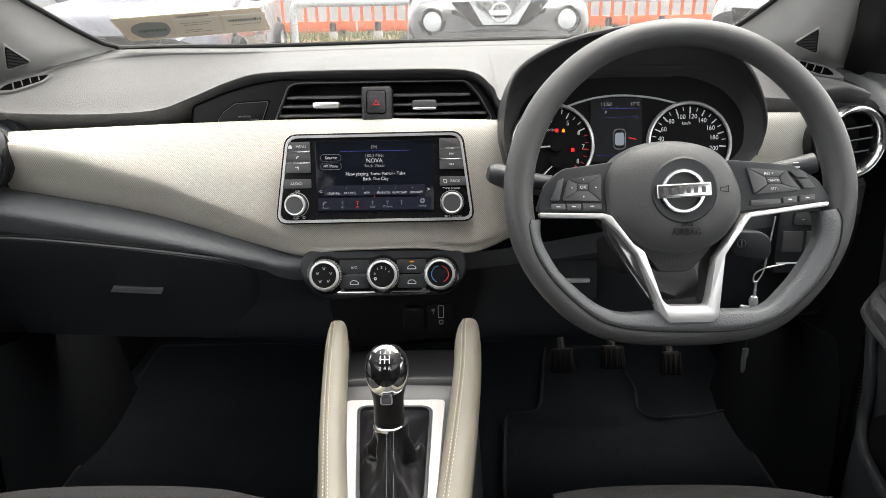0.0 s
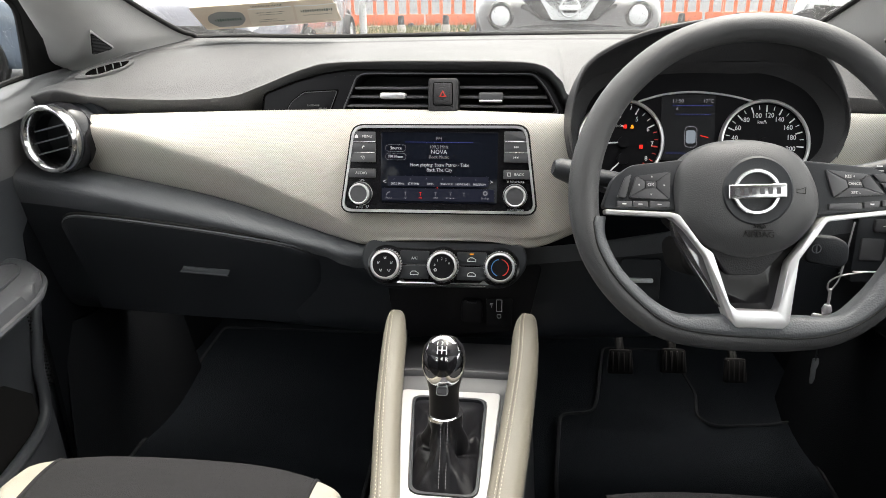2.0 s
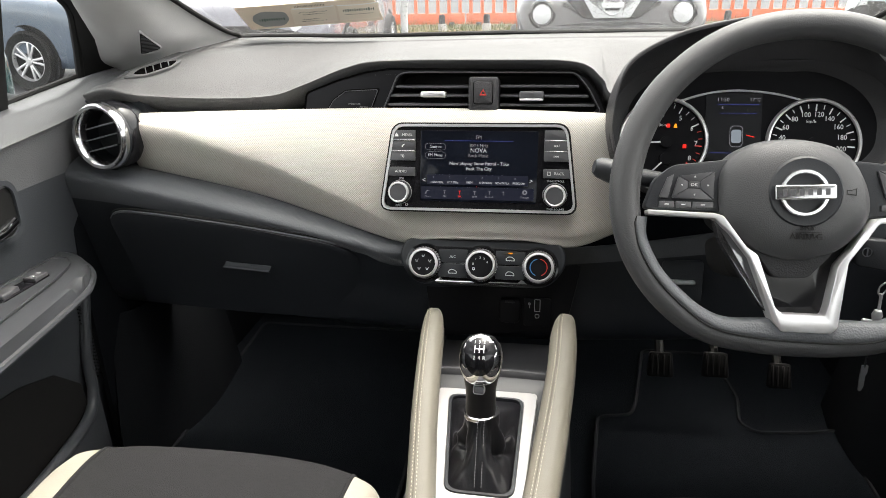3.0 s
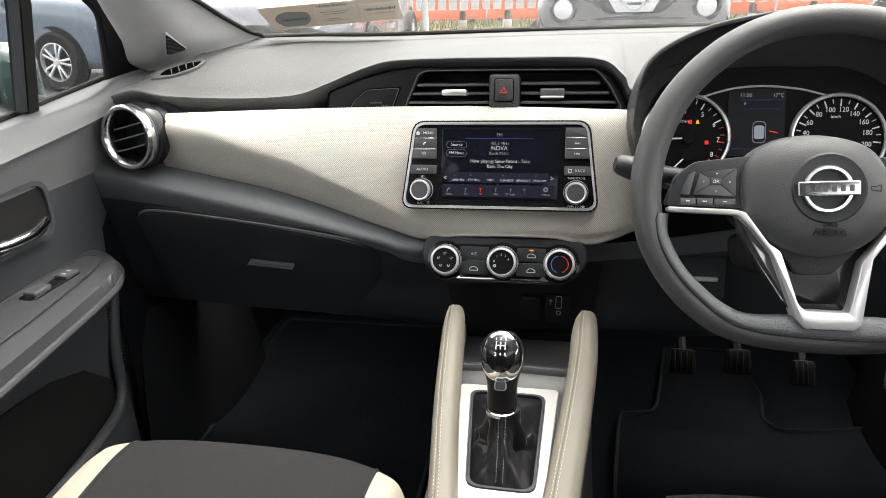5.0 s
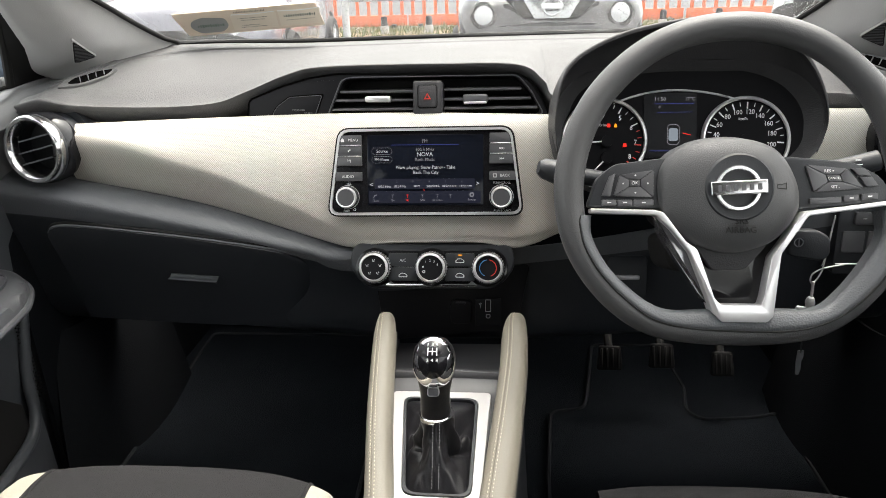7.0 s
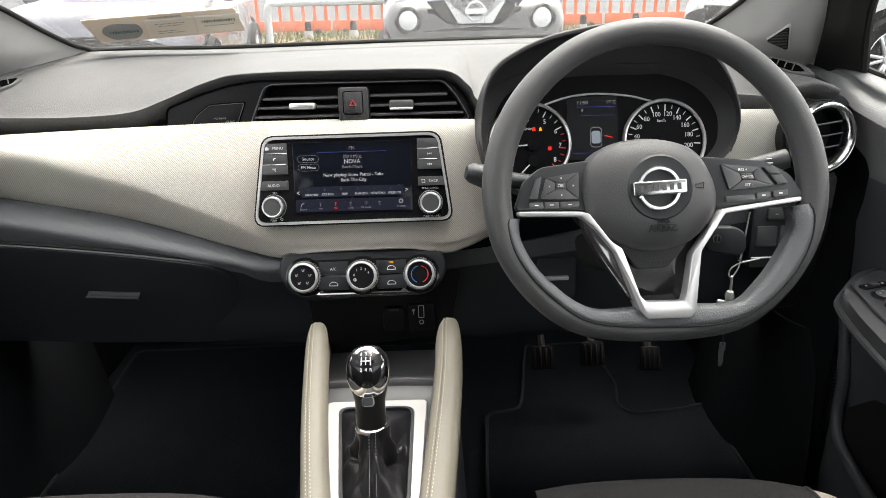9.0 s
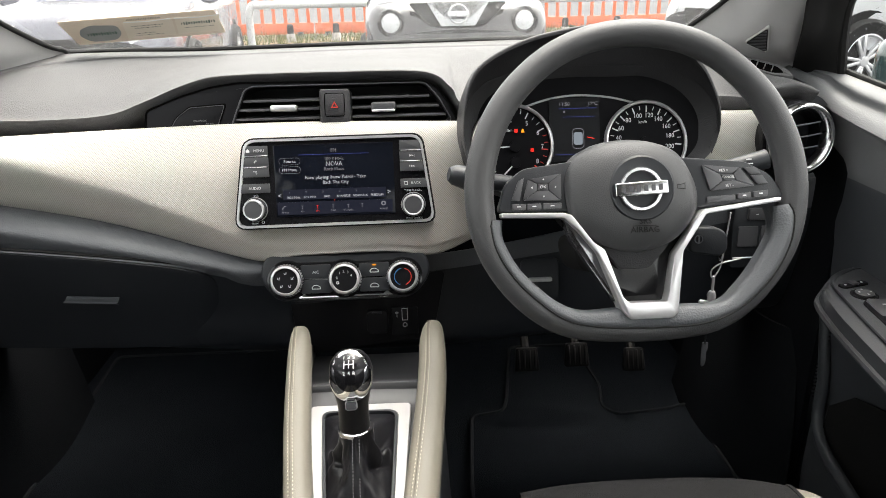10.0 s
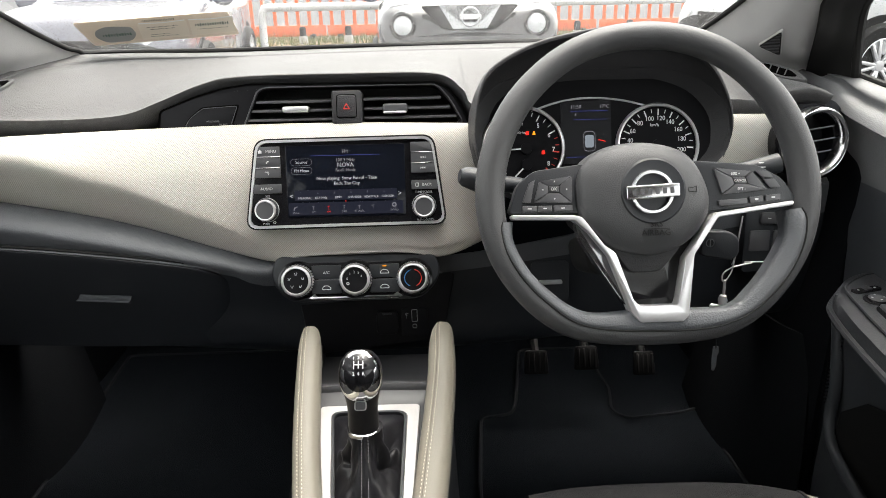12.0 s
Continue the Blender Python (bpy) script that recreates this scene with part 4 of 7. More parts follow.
# spokes and switches
part("spoke", plate(round_corners([(-0.060, 0.0320), (-0.126, 0.0240), (-0.143, 0.0100), (-0.153, -0.0200), (-0.066, -0.0215)], 0.006), 0.0062, 0.002, 0.014), DARK, wheel, "black spoke with switches")
part("spoke", plate(round_corners([(0.040, 0.0310), (0.108, 0.0245), (0.134, 0.0100), (0.150, -0.0145), (0.040, -0.0240)][::-1], 0.006), 0.0062, 0.002, 0.014), DARK, wheel, "black spoke with switches")
part("lower_spoke", plate(round_corners([(-0.072, -0.034), (-0.050, -0.059), (-0.029, -0.100), (-0.021, -0.121), (0.023, -0.120), (0.029, -0.070), (0.050, -0.034), (0.0, -0.02)], 0.004), 0.001, 0.001, 0.02), GLOSS, wheel)
silver = [(-0.1509, -0.0211), (-0.0878, -0.0228), (-0.0786, -0.0252), (-0.0565, -0.0545), (-0.0455, -0.0620), (-0.0282, -0.1113), (-0.0222, -0.1171), (0.0167, -0.1173), (0.0190, -0.1097), (0.0262, -0.0690), (0.0385, -0.0525), (0.0481, -0.0364), (0.0578, -0.0244), (0.1390, -0.0140),
          (0.1388, -0.0186), (0.0608, -0.0291), (0.0511, -0.0427), (0.0355, -0.0665), (0.0285, -0.1284), (0.0225, -0.1345), (-0.0215, -0.1345), (-0.0300, -0.1250), (-0.0525, -0.0660), (-0.0713, -0.0423), (-0.0864, -0.0281), (-0.1500, -0.0263)]
part("keel", plate(round_corners([(-0.062, -0.036), (-0.041, -0.0663), (-0.0291, -0.0836), (0.002, -0.0829), (0.0211, -0.0604), (0.036, -0.038)], 0.006), 0.0118, 0.004, 0.01, 3), HOOD, wheel, "smooth black keel below the airbag cover")
part("spoke_side", plate(round_corners([(-0.0850, -0.0275), (-0.0690, -0.0420), (-0.0470, -0.0700), (-0.0270, -0.1240), (-0.0380, -0.1110), (-0.0620, -0.0750), (-0.0790, -0.0490)], 0.003), 0.0050, 0.003, 0.01, 3), SMOKE, wheel, "dark polished flank of the spoke")
part("silver_insert", plate(round_corners(silver, 0.002, 3), 0.0185, 0.0022, 0.004), SATIN, wheel, "satin silver V-shaped insert")


def switch(pts, parent, mark=""):
    b = part("switch", plate(round_corners(pts, 0.0008, 3), 0.0092, 0.0010, -0.004), BUTTON, parent)
    return b


def cross_pad(q, c):
    """Four rocker keys round a middle key: q the four outer corners, c the middle's."""
    for i in range(4):
        a, b, d, e = Vector(q[i]), Vector(q[(i + 1) % 4]), Vector(c[(i + 1) % 4]), Vector(c[i])
        m = (a + b + d + e) / 4
        switch([tuple(m + (p - m) * 0.95) for p in (a, b, d, e)], wheel)
    m = sum((Vector(p) for p in c), Vector((0, 0))) / 4
    return switch([tuple(m + (Vector(p) - m) * 0.94) for p in c], wheel)


k = cross_pad([(-0.0865, 0.0180), (-0.0868, -0.0100), (-0.1268, -0.0088), (-0.1206, 0.0130)], [(-0.1000, 0.0080), (-0.1000, 0.0010), (-0.1112, 0.0010), (-0.1112, 0.0080)])
words("OK", -0.1056, 0.0045, 0.0095, 0.0046, INK, k)
for x, y, r in ((-0.1050, 0.0125, 0), (-0.1050, -0.0052, 180), (-0.0925, 0.0042, -90), (-0.1172, 0.0042, 90)):
    part("arrow", plate([(-0.0010, -0.0007), (0.0010, -0.0007), (0, 0.0010)], 0.0003), INK, k, m=pose(x, y, 0.0093, 0, 0, r))
switch([(-0.1250, 0.0145), (-0.1300, -0.0088), (-0.1385, -0.0082), (-0.1310, 0.0115)], wheel)
for x, w in ((-0.1310, 0.0145), (-0.1152, 0.0145), (-0.0965, 0.0195)):
    b = switch([(x - w / 2, -0.0180), (x + w / 2, -0.0180), (x + w / 2, -0.0122), (x - w / 2, -0.0122)], wheel)
    part("mark", block(0.0040, 0.0010, 0.0003, 0, at=(x, -0.015, 0.0094)), INK, b)
k = cross_pad([(0.0600, 0.0222), (0.0685, -0.0055), (0.1165, -0.0018), (0.1005, 0.0180)], [(0.0800, 0.0120), (0.0825, 0.0048), (0.0960, 0.0050), (0.0935, 0.0120)])
words("CANCEL", 0.0880, 0.0084, 0.0095, 0.0034, INK, k)
words("RES +", 0.0830, 0.0155, 0.0095, 0.0040, INK, k)
words("SET -", 0.0890, -0.0003, 0.0095, 0.0040, INK, k)
switch([(0.1040, 0.0180), (0.1110, 0.0110), (0.1230, 0.0110), (0.1170, 0.0180)][::-1], wheel)
switch([(0.1120, 0.0095), (0.1190, 0.0000), (0.1300, 0.0010), (0.1240, 0.0095)][::-1], wheel)
for x, y, w in ((0.0800, -0.0135, 0.0300), (0.1045, -0.0112, 0.0140), (0.1220, -0.0096, 0.0155)):
    b = switch([(x - w / 2, y - 0.0036), (x + w / 2, y - 0.0022), (x + w / 2, y + 0.0034), (x - w / 2, y + 0.0022)], wheel)
    if w < 0.02:
        part("mark", block(0.0036, 0.0014, 0.0003, 0, at=(x, y, 0.0094)), INK, b)

# ---- column, stalks, key ----
column = thing("steering_column", "black plastic steering column shroud", "steering column", facing(0.323, 0.78, 0.878, 20))
part("upper_shroud", plate(rounded(0.105, 0.075, 0.03, y=0.0), 0.02, 0.01, 0.13, 3), RUBBER, column)
part("lower_shroud", plate(round_corners([(-0.05, -0.04), (0.062, -0.045), (0.055, -0.085), (-0.04, -0.09)], 0.02), -0.03, 0.008, 0.13, 3), RUBBER, column)
left_stalk = part("indicator_stalk", moved(join(sweep([(-0.06, 0.010, -0.02), (-0.12, 0.020, 0.0), (-0.165, 0.0245, 0.012)], lambda s: disc(0.0075 + 0.003 * s, 12)), lathe([(0, -0.006), (0.010, -0.004), (0.0135, 0.003), (0.0125, 0.012), (0.006, 0.016), (0, 0.0165)], 16, sy=1.2)), Matrix()), DARK, column, "black indicator stalk")
part("stalk_tip", sweep([(-0.160, 0.0235, 0.010), (-0.178, 0.0275, 0.016), (-0.193, 0.0315, 0.020), (-0.1985, 0.0325, 0.021)], lambda s: disc(0.0145 - 0.007 * s * s, 14, 1.25)), DARK, left_stalk)
wiper = part("wiper_stalk", sweep([(0.06, 0.012, -0.02), (0.105, 0.022, -0.005), (0.130, 0.028, 0.0)], lambda s: disc(0.008 + 0.003 * s, 12)), DARK, column, "black wiper stalk")
part("wiper_grip", sweep([(0.122, 0.027, -0.002), (0.145, 0.032, 0.003), (0.174, 0.039, 0.008)], disc(0.0115, 18)), DARK, wiper, "grey twist grip with white marks")
for x, y, w in ((0.141, 0.0435, 0.003), (0.141, 0.038, 0.003), (0.152, 0.0465, 0.006), (0.153, 0.0415, 0.007), (0.154, 0.0365, 0.006), (0.167, 0.047, 0.007)):
    part("stalk_mark", block(w, 0.0012, 0.0006, 0, at=(x - 0.003, y - 0.008, 0.0162)), INK, wiper)

keys = thing("ignition_key", "dark grey car key in the ignition with a white cable tie", "key", Matrix.Translation((0.445, 0.80, 0.808)))
fob = part("fob", plate(round_corners([(-0.022, 0.018), (0.012, 0.017), (0.025, 0.008), (0.026, -0.012), (0.018, -0.020), (-0.022, -0.014)], 0.007), 0.007, 0.003, 0.007, 3), DARK, keys, "dark grey key fob", m=facing(-0.003, 0, 0.005, 10, 0))
part("fob_badge", lathe([(0.0056, 0.0068), (0.0056, 0.0078), (0.0042, 0.0078), (0.0042, 0.0068)], 24), CHROME, fob, m=Matrix.Translation((-0.0115, 0.003, 0)))
part("fob_badge_bar", block(0.0018, 0.009, 0.001, 0, at=(-0.0115, 0.003, 0.0078)), CHROME, fob)
part("blade", block(0.008, 0.04, 0.003, 0.0005, 1, at=(-0.03, 0.03, 0)), CHROME, keys)
tie_pts = [(0.0245, 0.0, 0.0400), (0.0235, 0.001, 0.012), (0.0215, 0.0, -0.020), (0.0195, 0.0, -0.034), (0.0140, 0.001, -0.0455), (0.0095, 0.0, -0.0430), (0.0105, 0.0, -0.034), (0.0200, -0.001, -0.0265), (0.0330, -0.001, -0.0232), (0.0445, 0.0, -0.0217)]
part("cable_tie", sweep(spline(tie_pts, 6), disc(0.0011, 6), up=(0, 1, 0)), WHITE_FRAME, keys, "white plastic cable tie")
part("split_ring", sweep([(0.0185 + 0.0035 * math.cos(a), 0.003 * math.cos(a), -0.008 + 0.015 * math.sin(a)) for a in [2 * math.pi * i / 24 for i in range(24)]], disc(0.0008, 6), True, (0, 1, 0)), CHROME, keys, "steel split ring")
part("chain", sweep(spline([(0.0130, 0.0, -0.044), (0.0140, 0.001, -0.055), (0.0138, 0.0, -0.066)], 6), disc(0.0019, 6), up=(0, 1, 0)), WHITE_FRAME, keys)
part("clasp", join(moved(lathe([(0, 0.010), (0.004, 0.008), (0.006, 0.002), (0.0045, -0.005), (0, -0.007)], 12), Matrix.Translation((0.0135, 0, -0.073))), moved(block(0.026, 0.006, 0.009, 0.003, 2), pose(0.0110, 0.002, -0.083, 0, 10, 0))), SATIN, keys)
part("hanging_key", plate(round_corners([(-0.004, 0.012), (0.004, 0.012), (0.0042, 0.002), (0.0026, -0.004), (0.0034, -0.018), (0.0015, -0.026), (-0.0022, -0.026), (-0.004, -0.004)], 0.001), 0.001, 0.0003, 0.001), LOWER, keys, "dull steel key blade", m=facing(0.041, 0.06, -0.184, 0, 0))
part("key_link", sweep([(0.012, 0.002, -0.084), (0.030, 0.04, -0.13), (0.041, 0.06, -0.175)], disc(0.0012, 6), up=(0, 1, 0)), DARK, keys)

# driver's lower dash: switch block and a small lever
sw = thing("switch_block", "black dash switch block with blank switches", "control panel", facing(0.575, 0.932, 0.77, 6))
part("body", plate(rounded(0.075, 0.10, 0.006), 0.004, 0.002, 0.02), DARK, sw)
part("switch_key", plate(rounded(0.044, 0.017, 0.003), 0.009, 0.0015, 0), BUTTON, sw, m=Matrix.Translation((0.004, 0.030, 0)))
part("switch_mark", join(block(0.004, 0.0008, 0.0004, 0, at=(-0.006, 0.030, 0.0094)), block(0.006, 0.004, 0.0004, 0, at=(0.008, 0.031, 0.0094))), INK, sw)
for x in (-0.016, 0.017):
    part("blank_switch", plate(rounded(0.029, 0.030, 0.002), 0.0065, 0.001, 0), BUTTON, sw, m=Matrix.Translation((x, -0.003, 0)))
part("bright_strip", block(0.070, 0.0022, 0.003, 0.0008, 1, at=(0.0, -0.0345, 0.0045)), SATIN, sw)
lever = thing("release_lever", "small pale release lever under the dash", "lever", facing(0.262, 0.93, 0.712, 10))
part("handle", plate(rounded(0.034, 0.006, 0.002), 0.006, 0.0015, 0.01), SATIN, lever)
part("mount", plate(rounded(0.055, 0.06, 0.006), 0.0, 0.001, 0.02), DARK, lever)

# ---- instrument cluster ----
PANEL_GREY = material("display_glass", (0.008, 0.0085, 0.010), 0.45, spec=0.15, vary=0.04)
clus = thing("instrument_cluster", "black instrument cluster with two round dials", "instrument cluster", facing(0.300, 0.89, 0.93, 20))
lip_line = [(-0.147, 0.004), (-0.140, 0.045), (-0.107, 0.0735), (-0.027, 0.0855), (0.060, 0.0855), (0.100, 0.0845), (0.143, 0.0680), (0.170, 0.0400), (0.178, 0.0080), (0.166, -0.0280), (0.10, -0.075), (0.0, -0.085), (-0.10, -0.070), (-0.138, -0.035)]
lip_loop = spline([(*p, 0) for p in lip_line], 6, True)
mid = Vector((0.015, 0.0, 0))
bm = bmesh.new()
rings = []
for s, z in ((1.03, -0.05), (1.035, -0.004), (1.018, 0.003), (1.0, 0.002), (0.95, -0.010), (0.89, -0.017)):
    rings.append([bm.verts.new(mid + (p - mid) * s + Vector((0, 0, z))) for p in lip_loop])
for a, b in zip(rings, rings[1:]):
    for i in range(len(a)):
        bm.faces.new((a[i], a[(i + 1) % len(a)], b[(i + 1) % len(a)], b[i]))
part("bezel", bm, HOOD, clus, angle=50)
part("face_plate", plate([tuple((mid + (p - mid) * 0.93)[:2]) for p in lip_loop], -0.0155, 0, 0.020), DIALFACE, clus)
crest = [(-0.146, -0.030, 0.006), (-0.151, 0.000, 0.030), (-0.146, 0.045, 0.054), (-0.130, 0.074, 0.059), (-0.089, 0.0985, 0.057), (-0.039, 0.113, 0.057), (0.030, 0.120, 0.060), (0.098, 0.108, 0.053), (0.143, 0.078, 0.040), (0.170, 0.040, 0.024), (0.180, 0.004, 0.010), (0.171, -0.030, 0.002)]
brow = [(-0.143, -0.030, 0.0), (-0.150, 0.002, 0.0), (-0.141, 0.046, 0.0), (-0.108, 0.0755, 0.0), (-0.070, 0.084, 0.0), (-0.027, 0.088, 0.0), (0.030, 0.089, 0.0), (0.090, 0.087, 0.0), (0.144, 0.070, 0.0), (0.171, 0.041, 0.0), (0.179, 0.006, 0.0), (0.168, -0.028, 0.0)]
part("visor_underside", loft([brow, [tuple(Vector(a).lerp(Vector(b), 0.5) + Vector((0, 0.010, 0))) for a, b in zip(brow, crest)], crest], 60, 5), HOOD, clus, "black underside of the visor")
part("visor", loft([crest, [(x * 1.01, y + 0.006, z - 0.004) for x, y, z in crest], [(x * 1.02, y + 0.010, z - 0.05) for x, y, z in crest], [(x * 1.03, y + 0.004, z - 0.13) for x, y, z in crest], [(x * 1.03, y - 0.05, z - 0.23) for x, y, z in crest]], 60, 6), VISOR, clus, "dark grey padded visor", angle=60)
zf = -0.015


def gauge(x, y, r, marks, lo, hi, majors, minors, red_from=None):
    g = part("dial", lathe([(0.0, 0.0), (r * 0.93, 0.0004), (r * 0.95, 0.003)], 64), DIALFACE, clus, m=Matrix.Translation((x, y, zf)))
    part("dial_ring", lathe([(r * 0.94, 0.000), (r * 0.96, 0.0065), (r * 1.0, 0.0075), (r * 1.035, 0.004), (r * 1.04, 0.0)], 72), SATIN, g, "silver dial ring")
    for i in range(minors + 1):
        a = radians(lo + (hi - lo) * i / minors)
        big = i % (minors // majors) == 0
        q = 0.0085 if big else 0.005
        part("tick", moved(block(q, 0.0016 if big else 0.0009, 0.0004, 0), Matrix.Translation((math.cos(a) * (r * 0.90 - q / 2), math.sin(a) * (r * 0.90 - q / 2), 0.0012)) @ pose(0, 0, 0, 0, 0, math.degrees(a))), REDMARK if red_from is not None and i >= red_from else INK, g)
    for c, dx, dy in marks:
        words(c, dx, dy, 0.0014, 0.0086, INK, g, squeeze=0.9)
    return g


tach = gauge(-0.0860, -0.0095, 0.0530, [("4", -0.001, 0.0325), ("5", 0.0205, 0.0285), ("6", 0.0345, 0.0160), ("7", 0.0400, -0.0025), ("8", 0.0330, -0.0210), ("3", -0.0215, 0.0270), ("2", -0.034, 0.012)], 235, -42, 8, 24, 19)
words("x1000r/min", -0.004, 0.0200, 0.0014, 0.0050, INK, tach)
speed = gauge(0.0905, -0.0100, 0.0530, [("0", -0.030, -0.026), ("20", -0.036, -0.010), ("40", -0.0355, 0.0065), ("60", -0.0320, 0.0190), ("80", -0.0220, 0.0290), ("100", -0.0095, 0.0345), ("120", 0.0055, 0.0350), ("140", 0.0175, 0.0298), ("160", 0.0280, 0.0200), ("180", 0.0325, 0.0075), ("200", 0.0320, -0.0065)], 225, -5, 10, 20)
words("km/h", -0.003, 0.0265, 0.0014, 0.0056, INK, speed)
for g, x, y, a, n in ((tach, 0.004, -0.001, 183, 0.030), (tach, 0.004, -0.022, 225, 0.020), (speed, 0.0, 0.0, 222, 0.036)):
    part("needle", moved(block(n, 0.0018, 0.0008, 0), Matrix.Translation((x, y, 0.005)) @ pose(0, 0, 0, 0, 0, a) @ Matrix.Translation((n * 0.6, 0, 0))), INK, g, "white needle")
    part("needle_cap", lathe([(0.0075, 0.001), (0.007, 0.006), (0.0, 0.0065)], 20), DIALFACE, g, m=Matrix.Translation((x, y, 0)))
for x, y, mt in ((0.006, 0.0190, LITRED), (0.0148, 0.0190, LITAMBER), (0.0265, -0.0065, LITRED)):
    part("warning_lamp", plate(round_corners([(-0.0023, -0.0019), (0.0023, -0.0019), (0.0008 if mt is LITAMBER else 0.002, 0.0028), (-0.0008 if mt is LITAMBER else -0.002, 0.0028)], 0.0006), 0.0012), mt, tach, "lit warning lamp", m=Matrix.Translation((x, y, 0.001)))
part("arch", sweep(spline([(-0.074, 0.0385, zf), (-0.036, 0.0500, zf), (0.001, 0.0540, zf), (0.043, 0.0505, zf), (0.076, 0.0425, zf)], 8), disc(0.0014, 8), up=(0, 0, 1)), SATIN, clus, "silver arch over the display")
dp = part("display", plate(rounded(0.066, 0.082, 0.002, x=-0.0055, y=0.0075), 0.0008), PANEL_GREY, clus, "small lit driver display", m=Matrix.Translation((0.003, 0.002, zf)))
words("11:50", -0.0185, 0.0405, 0.0012, 0.0066, LITGREY, dp)
words("17°C", 0.0190, 0.0405, 0.0012, 0.0062, LITGREY, dp)
part("rule", block(0.050, 0.0007, 0.0002, 0, at=(-0.001, 0.0350, 0.0010)), LITBLUE, dp)
part("rule", block(0.044, 0.0005, 0.0002, 0, at=(0.0, 0.0240, 0.0010)), LITBLUE, dp)
part("rule", block(0.044, 0.0007, 0.0002, 0, at=(-0.010, -0.0250, 0.0010)), LITBLUE, dp)
part("car_picture", plate(rounded(0.0118, 0.0165, 0.003, x=-0.0015, y=-0.0045), 0.0002), glowing("display_pale_blue", (0.5, 0.6, 0.72), 0.042), dp, m=Matrix.Translation((0, 0, 0.0009)))
part("car_outline", framed(rounded(0.0155, 0.0265, 0.005, x=-0.0015, y=-0.0045), rounded(0.0143, 0.0250, 0.0045, x=-0.0015, y=-0.0045), 0.0002, 0), LITGREY, dp, m=Matrix.Translation((0, 0, 0.0009)))
part("door_mark", moved(block(0.010, 0.0011, 0.0002, 0), pose(0.0150, -0.004, 0.0011, 0, 0, -14)), LITRED, dp)
words("8", -0.019, 0.0305, 0.0012, 0.0048, LITGREY, dp)

# ---- pedals ----
for x, z, w in ((0.283, 0.452, 0.046), (0.377, 0.458, 0.046), (0.487, 0.443, 0.040)):
    pd = thing("pedal", "black ribbed rubber foot pedal", "pedal", facing(x, 1.15, z, 25), group="foot pedals")
    part("pad", plate(round_corners([(-w / 2, -0.022), (w / 2, -0.022), (w / 2 * 0.85, 0.022), (-w / 2 * 0.85, 0.022)], 0.005), 0.006, 0.002, 0.006), RUBBER, pd)
    for i in range(4):
        part("rib", block(0.004, 0.036, 0.003, 0.001, 1, at=(-w * 0.33 + i * w * 0.22, 0, 0.0065)), RUBBER, pd)
    part("arm", sweep([(0, 0.01, -0.006), (0, 0.08, -0.05), (0, 0.22, -0.12)], disc(0.008, 8), up=(0, 0, 1)), RUBBER, pd)

# ---- centre console and gear lever ----
console = thing("centre_console", "black centre console with cream stitched side rails", "console")
part("body", loft([
    [(-0.085, 0.93, 0.60), (0.02, 0.93, 0.60), (0.118, 0.93, 0.60)],
    [(-0.080, 0.86, 0.600), (0.02, 0.86, 0.600), (0.113, 0.86, 0.600)],
    [(-0.072, 0.805, 0.628), (0.015, 0.805, 0.630), (0.100, 0.805, 0.628)],
    [(-0.068, 0.790, 0.634), (0.012, 0.790, 0.637), (0.092, 0.790, 0.634)],
    [(-0.062, 0.760, 0.618), (0.01, 0.760, 0.619), (0.088, 0.760, 0.618)],
    [(-0.050, 0.55, 0.612), (0.02, 0.55, 0.612), (0.085, 0.55, 0.612)],
    [(-0.05, 0.25, 0.60), (0.02, 0.25, 0.60), (0.085, 0.25, 0.60)]], 20, 4), BUTTON, console)
for sx, x0, x1 in ((-1, -0.076, -0.050), (1, 0.108, 0.085)):
    part("side_wall", loft([[(x0, 0.93, 0.62), (x0, 0.82, 0.66), (x1 * 0.6 + x0 * 0.4, 0.68, 0.64), (x1, 0.3, 0.61)], [(x0 + sx * 0.02, 0.93, 0.30), (x0 + sx * 0.02, 0.82, 0.30), (x0 + sx * 0.02, 0.68, 0.30), (x1 + sx * 0.03, 0.3, 0.30)]], 20, 4, 0.006), DARK, console)


